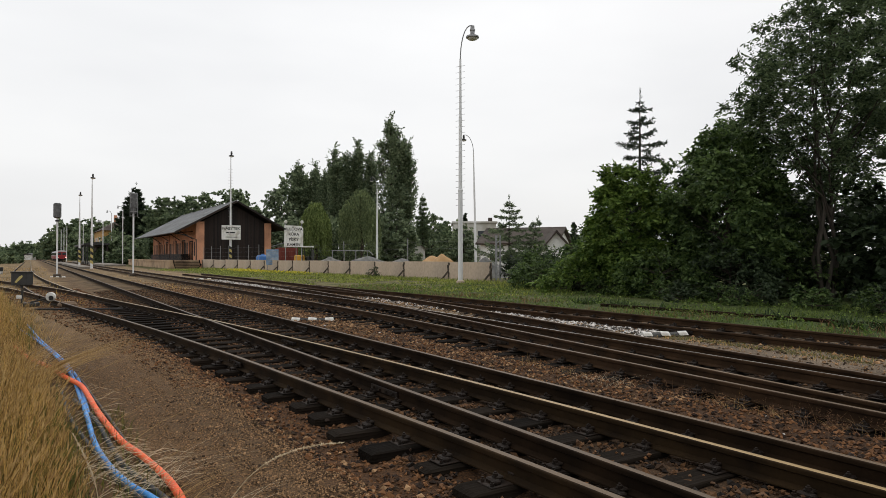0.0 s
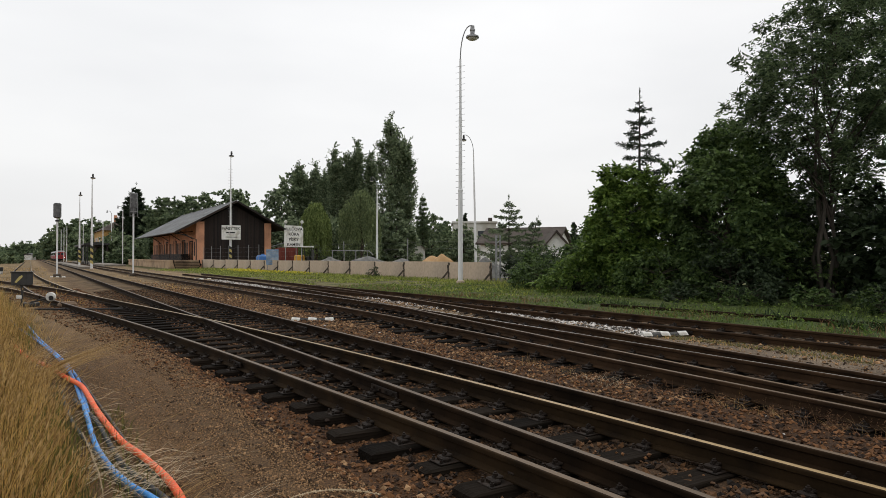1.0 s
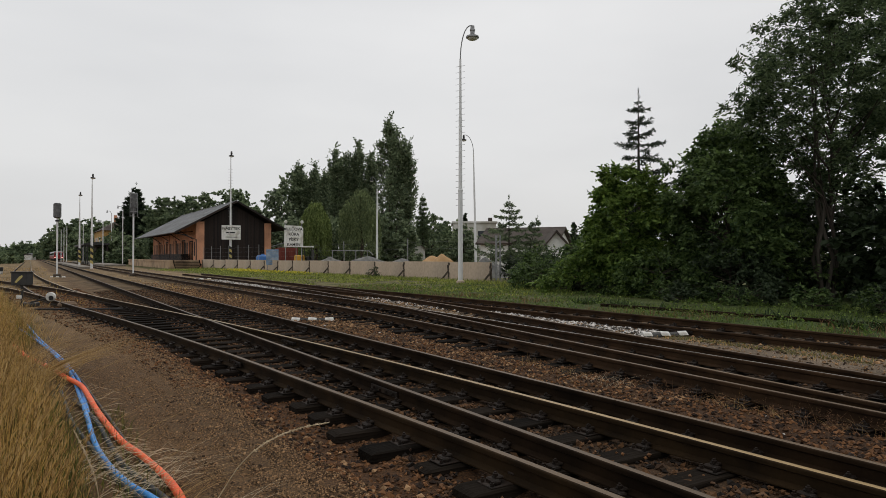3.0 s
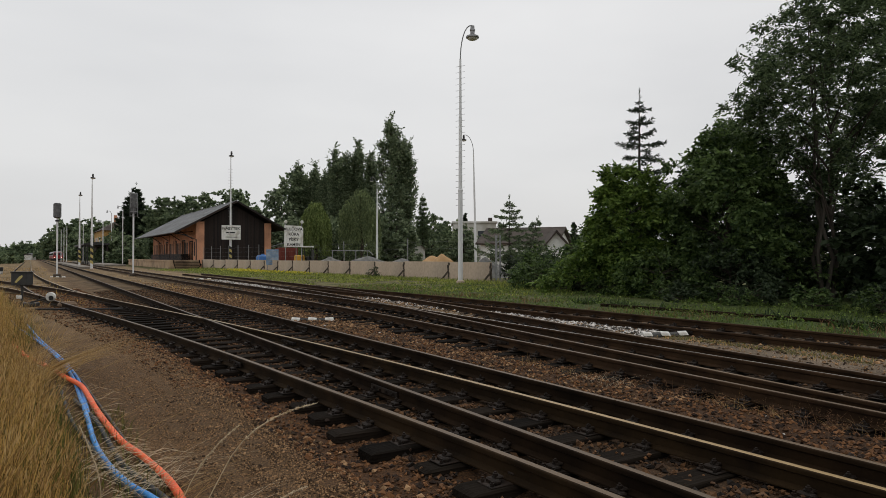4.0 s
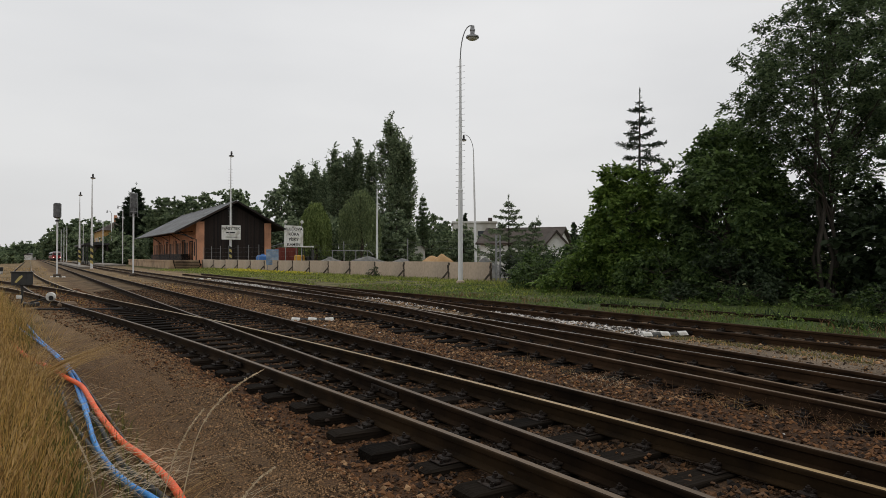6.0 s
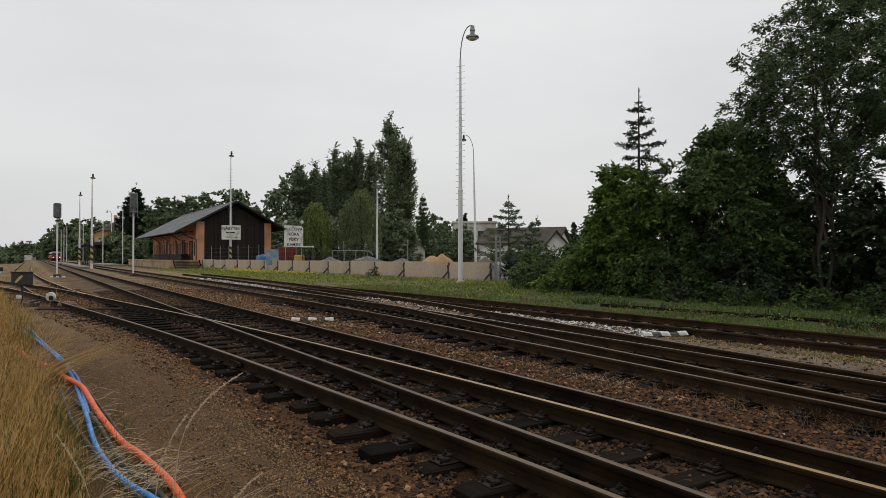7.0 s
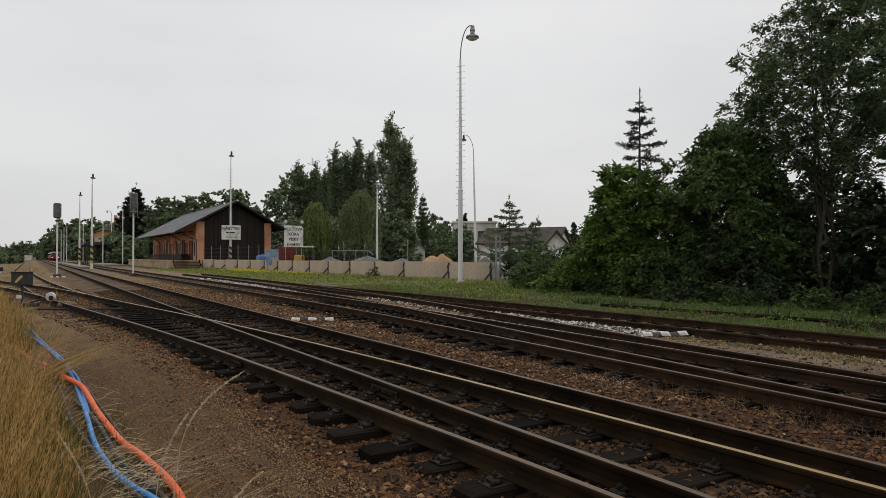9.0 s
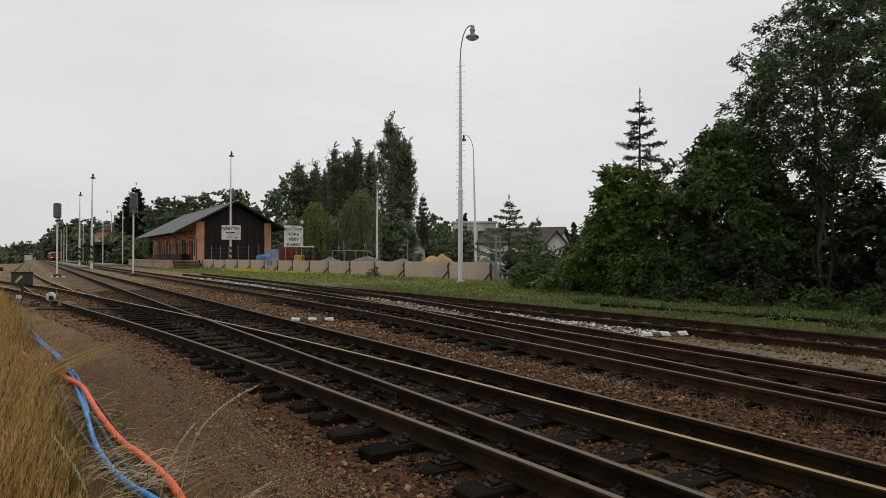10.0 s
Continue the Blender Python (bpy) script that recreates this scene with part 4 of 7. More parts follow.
# ---- goods shed ----
def build_shed():
    shed = empty("goods_shed", Matrix.Identity(4), "old salmon-rendered goods shed with dark boarded gable and grey roof", "shed")
    x0, x1, y0, y1, wall_h = 19.0, 29.1, 93.0, 130.0, 6.2
    mid, ridge, eave_l, eave_r = 24.05, 9.25, 4.85, 5.45
    xl, xr = 16.1, 31.0
    # long wall with its openings cut through
    openings = [(96.4, 1.7, 2.4), (101.8, 1.9, 2.6), (108.5, 2.0, 2.6), (115.5, 1.9, 2.6), (122.5, 2.0, 2.6)]
    g, ya = Geo(), y0
    for yc, w, h in openings:
        g.box((x0 + 0.2, (ya + yc - w / 2) / 2, wall_h / 2), (0.4, yc - w / 2 - ya, wall_h))
        g.box((x0 + 0.2, yc, (1.1 + h + wall_h) / 2), (0.4, w, wall_h - 1.1 - h))
        g.box((x0 + 0.2, yc, 0.55), (0.4, w, 1.1))
        ya = yc + w / 2
    g.box((x0 + 0.2, (ya + y1) / 2, wall_h / 2), (0.4, y1 - ya, wall_h))
    part("long_wall", g, ORANGE_BRICK, shed)
    part("long_wall", Geo().box((x1 - 0.2, (y0 + y1) / 2, wall_h / 2), (0.4, y1 - y0, wall_h)), ORANGE_BRICK, shed)
    part("end_wall", Geo().prism([(x0, 0), (x1, 0), (x1, wall_h), (mid, ridge - 0.35), (x0, wall_h)], y1 - 0.4, y1), ORANGE_BRICK, shed)
    part("gable_core", Geo().prism([(x0 + 0.41, 0), (x1 - 0.41, 0), (x1 - 0.41, wall_h), (mid, ridge - 0.4), (x0 + 0.41, wall_h)], y0 + 0.1, y0 + 0.3), TIMBER, shed, "dark brown timber gable")
    for yc, w, h in openings:
        d = part("door", Geo().box((x0 + 0.25, yc, 1.1 + h / 2), (0.1, w - 0.02, h - 0.02), bev=0.01), TIMBER, shed, "dark sliding timber door")
        fr = Geo()
        for s in (-1, 1):
            fr.box((x0 - 0.02, yc + s * (w / 2 + 0.09), 1.1 + h / 2), (0.1, 0.18, h + 0.2), bev=0.01)
        fr.box((x0 - 0.02, yc, 1.1 + h + 0.2), (0.1, w + 0.36, 0.2), bev=0.01)
        part("door_frame", fr, TIMBER, d)
    for yc in (94.3, 99.0, 100.1, 104.2, 105.4, 106.6, 111.2, 112.4, 113.6, 118.0, 119.2, 120.4, 125.6, 126.8, 128.2):
        w = part("window", Geo().box((x0 - 0.015, yc, 2.65), (0.05, 0.62, 1.9), bev=0.01), TIMBER, shed, "narrow boarded window")
        part("sill", Geo().box((x0 - 0.08, yc, 1.66), (0.18, 0.8, 0.08), bev=0.01), DOCKSTONE, w)
    # corner piers and pilasters
    for x, w in ((x0 + 0.42, 1.1), (x1 - 0.38, 0.95)):
        part("corner_pier", Geo().box((x, y0 + 0.05, wall_h / 2), (w, 0.5, wall_h + 0.3), bev=0.02), ORANGE_BRICK, shed)
    for yc in np.arange(98, 130, 5.2):
        part("pilaster", Geo().box((x0 - 0.06, float(yc), 2.8), (0.14, 0.5, 5.6), bev=0.02), ORANGE_BRICK, shed)
    part("frieze", Geo().box((x0 - 0.05, (y0 + y1) / 2, 4.55), (0.12, y1 - y0 - 1, 0.3), bev=0.02), ORANGE_BRICK, shed)
    # gable boarding, board by board
    xx, k = x0 + 1.0, 0
    while xx < x1 - 0.9:
        top = ridge - 0.45 - abs(xx + 0.12 - mid) * 0.545
        part("board", Geo().box((xx + 0.12, y0 + 0.07 - 0.012 * (k % 2), top / 2 + 0.3), (0.225, 0.05, top - 0.6), bev=0.006), TIMBER, shed)
        xx, k = xx + 0.24, k + 1
    # roof slopes with courses of slate, verge boards, rafters and struts
    for side, xe, ze in ((-1, xl, eave_l), (1, xr, eave_r)):
        run = Vector((xe - mid, 0, ze - ridge))
        ln = run.length
        ang = math.atan2(ze - ridge, xe - mid)
        rot = Matrix.Rotation(-ang, 4, "Y")
        c = Vector((mid, 0, ridge)) + run / 2
        part("roof_deck", Geo().box((c.x, (y0 + y1) / 2, c.z - 0.06), (ln, y1 - y0 + 2.6, 0.1), rot), TIMBER, shed)
        for i in range(14):
            q = Vector((mid, 0, ridge)) + run * ((i + 0.5) / 14)
            part("slate_course", Geo().box((q.x, (y0 + y1) / 2, q.z + 0.02 + 0.0), (ln / 14 + 0.06, y1 - y0 + 2.7, 0.03), rot @ Matrix.Rotation(0.02 * -side, 4, "Y")), ROOFING, shed)
        part("verge_board", Geo().box((c.x, y0 - 1.33, c.z - 0.03), (ln + 0.05, 0.06, 0.26), rot, 0.01), TIMBER, shed)
        part("gutter", Geo().tube([(xe + side * 0.08, y0 - 1.3, ze - 0.05), (xe + side * 0.08, y1 + 1.3, ze - 0.05)], 0.08, 8), DARKMETAL, shed)
        for yy in np.arange(y0 + 2.5, y1, 9.0):
            xw = x0 if side < 0 else x1
            part("strut", Geo().tube([(xw, float(yy), 4.0), ((xw + xe) / 2 + side * 0.3, float(yy), ze + 0.3)], 0.06, 6), TIMBER, shed)
            part("tie_beam", Geo().tube([(xw, float(yy), ze + 0.2), (xe - side * 0.2, float(yy), ze - 0.02)], 0.08, 6), TIMBER, shed)
    part("ridge_cap", Geo().tube([(mid, y0 - 1.36, ridge + 0.02), (mid, y1 + 1.36, ridge + 0.02)], 0.1, 8), ROOFING, shed)
    part("downpipe", Geo().tube([(xl, y0 - 0.6, eave_l - 0.1), (xl + 1.2, y0 - 0.4, eave_l - 0.35), (x0 - 0.1, y0 - 0.25, 3.9), (x0 - 0.1, y0 - 0.25, 0.3)], 0.07, 8), DARKMETAL, shed)
    part("bracket_arm", Geo().tube([(x1 + 0.1, y0 - 0.2, 3.0), (x1 + 2.0, y0 - 0.2, 3.6), (x1 + 2.6, y0 - 0.2, 3.9)], 0.07, 6), STEEL, shed)


build_shed()


def build_dock():
    dock = empty("loading_dock", Matrix.Identity(4), "ochre masonry loading dock along the shed", "loading dock", kind="structure")
    part("dock_wall", Geo().box((17.1, 112, 0.45), (3.78, 42, 0.9), bev=0.03), DOCKSTONE, dock)
    for k in range(21):
        part("coping_slab", Geo().box((17.08, 92.0 + k * 2.0, 1.0), (3.9, 1.96, 0.2), bev=0.02), DOCKSTONE, dock)
    st = empty("wooden_steps", Matrix.Identity(4), "worn wooden steps leading up to the dock", "steps")
    for k in range(5):
        part("tread", Geo().box((17.3, 89.4 + k * 0.32, 0.2 + k * 0.2), (3.2, 0.3, 0.05), bev=0.008), TIE, st)
    for s in (-1, 1):
        part("stringer", Geo().prism([(89.2, 0.0), (89.4, 0.0), (91.0, 0.95), (91.0, 1.15), (90.8, 1.15)], 17.3 + s * 1.62 - 0.03, 17.3 + s * 1.62 + 0.03, "x"), TIE, st)
    wagon = empty("timber_stack", Matrix.Identity(4), "dark low stack of planks on the dock", "planks")
    for k in range(6):
        for j in range(3):
            part("plank", Geo().box((18.1 + 0.05 * (k % 2), 100.4 + j * 9.1 + 0.12 * k, 1.17 + k * 0.14), (1.0, 8.8, 0.12), bev=0.01), TIMBER, wagon)


build_dock()


# ---- concrete wall of L-shaped panels ----
WALL_A, WALL_B = Vector((24.1, 32.6, 0)), Vector((19.3, 91.0, 0))


def build_wall():
    wall = empty("concrete_wall", Matrix.Identity(4), "weathered wall of precast concrete panels with sloping toes", "wall", kind="structure")
    d = (WALL_B - WALL_A)
    ang = math.atan2(d.y, d.x)
    along = d.normalized()
    joints = [0.1, 4.4, 9.8, 13.9, 18.0, 21.9, 25.7, 29.5, 33.1, 36.7, 40.8, 44.9, 49.2, 53.5, 58.3]
    panel = Geo().prism([(-0.06, -0.1), (0.06, -0.1), (0.06, 1.2), (-0.06, 1.2)], -0.488, 0.488).mesh("panel", CONCRETE)
    turn = Matrix.Rotation(ang - math.pi / 2, 4, "Z")
    rnd = random.Random(5)
    for a, b in zip(joints, joints[1:]):
        c = WALL_A + along * ((a + b) / 2)
        part("panel", panel, None, wall, m=Matrix.Translation((c.x, c.y, rnd.uniform(-0.02, 0.02))) @ turn @ pose(0, 0, 0, 0, rnd.uniform(-1, 1), rnd.uniform(-0.4, 0.4)) @ Matrix.Diagonal((1, b - a, 1, 1)))
    for k, a in enumerate(joints):
        c = WALL_A + along * a
        crack = Geo()
        for q in range(7):
            crack.box((-0.05 + rnd.uniform(-0.02, 0.02), rnd.uniform(-0.05, 0.05), 0.08 + q * 0.165), (0.1, rnd.uniform(0.09, 0.2), 0.19), bev=0.02)
        m = Matrix.Translation(c) @ turn
        part("crumbled_joint", crack, CONC_DARK, wall, m=m)
        part("brace", Geo().tube([(-0.62, 0.05, 0.0), (-0.1, 0, 0.56)], [0.075, 0.06], 5), CONC_DARK, wall, m=m)
    fence = empty("wire_fence", Matrix.Identity(4), "thin steel posts with wire behind the concrete wall", "fence")
    post = Geo().tube([(0, 0, 0), (0, 0, 2.9)], 0.035, 6).mesh("post", STEEL)
    nrm = Vector((-d.y, d.x, 0)).normalized() * -0.25
    for k in range(19):
        c = WALL_A + d * (k / 18) + nrm
        if k < 13 and k % 3:
            continue
        part("post", post, None, fence, m=pose(c.x, c.y, 0, rnd.uniform(-1, 1), rnd.uniform(-1, 1)))
    for z in (1.6, 2.1, 2.6):
        a, b = WALL_A + nrm, WALL_B + nrm
        part("wire", Geo().tube([(a.x, a.y, z), (b.x, b.y, z)], 0.003, 4), STEEL, fence)


build_wall()


# ---- lamp masts ----
def bell_lamp(parent, c, s=1.0, material=None):
    g = Geo().lathe([(0.05 * s, 0.62 * s), (0.10 * s, 0.60 * s), (0.11 * s, 0.44 * s), (0.14 * s, 0.42 * s), (0.14 * s, 0.34 * s), (0.11 * s, 0.32 * s), (0.12 * s, 0.16 * s), (0.33 * s, 0.06 * s), (0.34 * s, -0.02 * s), (0.30 * s, -0.04 * s)], c, 18)
    lamp = part("lamp_head", g, material or MASTPAINT, parent, smooth=True)
    part("glass_bowl", Geo().lathe([(0.28 * s, -0.03 * s), (0.24 * s, -0.1 * s), (0.1 * s, -0.15 * s), (0.01, -0.16 * s)], c, 16), SIGNWHITE, lamp, "frosted glass bowl", smooth=True)
    return lamp


def mast(x, y, label, h=15.3, arm=1.0, stripes=False, rungs=True, turn=0, bell=1.0, tip=0.0):
    e = empty("lamp_mast", pose(x, y, 0, 0, 0, turn) @ pose(0, 0, 0, 0, tip, 0), label, "lamp mast", "lamp masts of the yard")
    z1, z2 = h * 0.36, h * 0.645
    part("lower_tube", Geo().tube([(0, 0, 0), (0, 0, z1)], [0.15, 0.135], 12), MASTPAINT, e, smooth=True)
    part("middle_tube", Geo().tube([(0, 0, z1), (0, 0, z2)], [0.115, 0.10], 12), MASTPAINT, e, smooth=True)
    part("upper_tube", Geo().tube([(0, 0, z2), (0, 0, h * 0.87)], [0.08, 0.06], 10), MASTPAINT, e, smooth=True)
    part("collar", Geo().lathe([(0.15, z1 - 0.08), (0.155, z1), (0.12, z1 + 0.06)], n=12), MASTPAINT, e)
    part("base", Geo().lathe([(0.24, -0.05), (0.24, 0.1), (0.16, 0.16)], n=12), CONCRETE, e)
    if arm:
        pts = [(0, 0, h * 0.87)] + [(arm * (1 - math.cos(a)) * 0.62, 0, h * 0.87 + (h * 0.13) * math.sin(a)) for a in np.linspace(0.15, 1.5, 9)]
        pts.append((arm * 0.72, 0, h * 1.0))
        part("arm", Geo().tube(pts, 0.035, 8), STEEL, e, "curved lamp arm", smooth=True)
        bell_lamp(e, (arm * 0.72, 0, h - 0.62 * bell), bell, DARKMETAL if arm < 0 else STEEL)
    else:
        part("top_tube", Geo().tube([(0, 0, h * 0.87), (0, 0, h - 0.9)], 0.05, 8), MASTPAINT, e)
        bell_lamp(e, (0.08, 0, h - 0.75), 0.85 if h < 14 else 1.0, DARKMETAL)
    if rungs:
        rung = Geo().tube([(-0.32, 0, 0), (0.32, 0, 0)], 0.010, 5).mesh("rung", STEEL)
        k, z = 0, h * 0.30
        while z < h * 0.85:
            part("rung", rung, None, e, m=pose(0, 0, z, 0, 0, -32))
            z, k = z + 0.36, k + 1
    if stripes:
        for k in range(6):
            a = 0.55 + k * 0.36
            s = Geo()
            for j in range(12):
                t0, t1 = 2 * math.pi * j / 12, 2 * math.pi * (j + 1) / 12
                v = [(0.155 * math.cos(t), 0.155 * math.sin(t), a + 0.25 * math.sin(t / 2) + dz) for t, dz in ((t0, 0), (t1, 0), (t1, 0.36), (t0, 0.36))]
                s.add(v, [(0, 1, 2, 3)])
            part("warning_stripe", s, BLACK if k % 2 else YELLOW, e)
    return e


mast(21.54, 32.33, "tall grey tubular mast with climbing rungs and bell lamp", 15.3, 1.0, turn=-32, bell=1.15)
mast_b = mast(21.92, 86.7, "grey mast with striped foot carrying a white sign", 15.4, 0, True)
mast(6.2, 89.4, "grey lamp mast with striped foot beside the platform", 11.8, 0, True, False)
mast(6.2, 113.0, "grey lamp mast with striped foot farther along", 11.6, 0, True, False)
mast(40.2, 57.34, "curved grey yard lamp behind the wall", 14.6, -1.4, rungs=False, turn=-32, bell=0.9, tip=-1.2)
mast(37.98, 76.5, "curved grey yard lamp before the poplars", 11.9, -1.0, rungs=False, turn=-32, bell=0.8)


def text_mesh(body, size, material, extrude=0.004):
    c = bpy.data.curves.new("lettering", "FONT")
    c.body, c.size, c.extrude, c.offset, c.align_x, c.align_y = body, size, extrude, size * 0.022, "CENTER", "CENTER"
    tmp = bpy.data.objects.new("lettering", c)
    scene.collection.objects.link(tmp)
    bpy.context.view_layer.update()
    me = bpy.data.meshes.new_from_object(tmp.evaluated_get(bpy.context.evaluated_depsgraph_get()))
    bpy.data.objects.remove(tmp)
    me.materials.clear()
    me.materials.append(material)
    return me


def face(yaw):
    """A board's own space: x to the reader's right, y up, z to the reader."""
    return Matrix.Rotation(radians(yaw), 4, "Z") @ Matrix.Rotation(math.pi / 2, 4, "X")


def build_signs():
    s = empty("furniture_sign", Matrix.Translation((21.7, 86.35, 4.7)) @ face(-12), "white board with dark lettering on a mast", "sign")
    part("board", Geo().box((0.2, 0, 0), (2.35, 1.85, 0.05), bev=0.01), SIGNWHITE, s)
    part("lettering", text_mesh("NÁBYTEK", 0.5, BLACK), None, s, "dark lettering", m=pose(0.2, 0.5, 0.03))
    for x, y, w in ((-0.25, -0.02, 0.35), (0.35, -0.02, 0.7), (0.0, -0.6, 0.75), (0.72, -0.6, 0.5)):
        part("text_bar", Geo().box((x, y, 0.028), (w, 0.1 if y < -0.3 else 0.17, 0.006)), BLACK, s)
    part("bracket", Geo().box((0.2, 0.4, -0.06), (1.4, 0.08, 0.06)).box((0.2, -0.4, -0.06), (1.4, 0.08, 0.06)), STEEL, s)
    # bark and sand sign
    b = empty("yard_sign", Matrix.Translation((25.1, 71.6, 3.88)) @ face(-10), "large white board listing garden materials, on posts", "sign")
    part("board", Geo().prism([(-1.05, -1.22), (1.05, -1.22), (1.05, 0.9), (0.8, 1.16), (-1.05, 1.22)], -0.03, 0.03, "z"), SIGNWHITE, b)
    for i, w in enumerate(("MULČOVA", "KŮRA", "PÍSKY", "KAMEN")):
        part("lettering", text_mesh(w, 0.44, BLACK), None, b, "dark painted lettering", m=pose(-0.08 if i == 0 else 0.0, 0.78 - i * 0.58, 0.034))
    for x in (-0.9, 0.9):
        part("post", Geo().tube([(x, -4.2, -0.08), (x, 1.55, -0.08)], 0.05, 8), STEEL, b)
        part("floodlight", Geo().lathe([(0.05, -0.12), (0.17, -0.05), (0.19, 0.06), (0.12, 0.16)], (x, 1.6, 0.02), 12), SIGNWHITE, b, "round white floodlight")


build_signs()


# ---- signals and point gear ----
def signal(x, y, h, yaw, label, ladder):
    e = empty("railway_signal", pose(x, y, 0, 0, 0, yaw), label, "railway signal", "colour-light signals")
    part("pole", Geo().tube([(0, 0, 0), (0, 0, h - 1.0)], 0.065, 10), MASTPAINT, e, smooth=True)
    part("foot", Geo().box((0, 0, 0.06), (0.5, 0.5, 0.28), bev=0.03), CONC_DARK, e)
    head = part("signal_head", Geo().box((0, 0, h - 0.6), (0.55, 0.24, 1.2), bev=0.1), SIGNALGREY, e, "grey signal head")
    back = part("backing", Geo().lathe([(0.2, -0.56), (0.24, -0.5), (0.24, -0.2), (0.22, -0.18), (0.24, -0.16), (0.24, 0.14), (0.22, 0.16), (0.24, 0.18), (0.24, 0.5), (0.2, 0.56)], (0, 0.12, h - 0.6), 14), SIGNALGREY, head, "ribbed rear casing")
    for k in range(4):
        part("lens_hood", Geo().tube([(0, -0.1, h - 0.2 - k * 0.26), (0, -0.34, h - 0.22 - k * 0.26)], 0.1, 10, False), BLACK, head)
        part("lens", Geo().lathe([(0.08, 0), (0.06, 0.02)], (0, -0.125, h - 0.2 - k * 0.26), 10, Matrix.Rotation(math.pi / 2, 4, "X")), GLASS, head)
    part("bracket", Geo().box((0, 0, h - 1.4), (0.3, 0.2, 0.12), bev=0.02), DARKMETAL, e)
    if ladder:
        for s in (-0.28, 0.0, 0.28):
            part("cage_bar", Geo().tube([(s, 0.3, h - 1.9), (s, 0.3, h + 0.05)], 0.022, 5), STEEL, e)
        for k in range(6):
            part("cage_rung", Geo().tube([(-0.3, 0.3, h - 1.85 + k * 0.37), (0.3, 0.3, h - 1.85 + k * 0.37)], 0.02, 5), STEEL, e)
        part("cage_plate", Geo().box((0, 0.22, h - 0.85), (0.4, 0.05, 1.6), bev=0.02), SIGNALGREY, e, "grey back plate of the signal")


signal(1.72, 59.2, 5.75, 180, "grey signal post with a rounded head seen from behind", False)
signal(7.15, 59.44, 6.75, 178, "grey signal post with caged head seen from behind", True)


def marker(c, d, label):
    """A fouling-point bar: white blocks with black between them."""
    e = empty("fouling_marker", Matrix.Translation(c) @ Matrix.Rotation(math.atan2(d[1], d[0]), 4, "Z"), label, "track marker", "fouling point markers")
    ln = math.hypot(*d)
    u = ln / 5
    for k in range(5):
        g = Geo().prism([(-0.1, -0.06), (0.1, -0.06), (0.09, -0.035), (0.0, 0.012), (-0.06, -0.02)], -u * 0.49, u * 0.49, "x")
        g.v = [(p[0], p[1], p[2]) for p in g.v]
        if k % 2:
            g.v = [(p[0], p[1] * 0.85, p[2] - 0.014) for p in g.v]
        part("block", g, WHITE if k % 2 == 0 else BLACK, e, "whitewashed block" if k % 2 == 0 else "blackened block", m=pose((k + 0.5) * u, 0, 0, 0, random.Random(k).uniform(-4, 4), 0))


marker((5.32, 15.3, 0.07), (0.86, -0.5), "black and white fouling bar lying between the tracks")
marker((9.78, 8.5, 0.112), (0.85, -0.33), "black and white fouling bar beside the siding")
marker((1.25, 57.9, 0.05), (0.95, -0.5), "black and white fouling bar at a signal foot")
marker((9.2, 46.5, 0.08), (1.2, -0.3), "black and white fouling bar at the far siding")


def old_rail():
    e = empty("overgrown_rail", Matrix.Identity(4), "disused rusty rail sunk in weeds beside the siding", "rail")
    pts = [(14.75, 14.4), (15.0, 12.4), (15.2, 10.6), (15.3, 8.8), (15.5, 6.9), (15.7, 4.0), (15.8, 0.0)]
    part("rail_foot", Geo().tube([(x, y, -0.02) for x, y in pts], 0.075, 6), DARKRAIL, e)
    part("rail_head", Geo().tube([(x, y, 0.085) for x, y in pts], 0.04, 6), DARKRAIL, e)
    part("rail_web", Geo().tube([(x, y, 0.03) for x, y in pts], 0.03, 4), DARKRAIL, e)


old_rail()


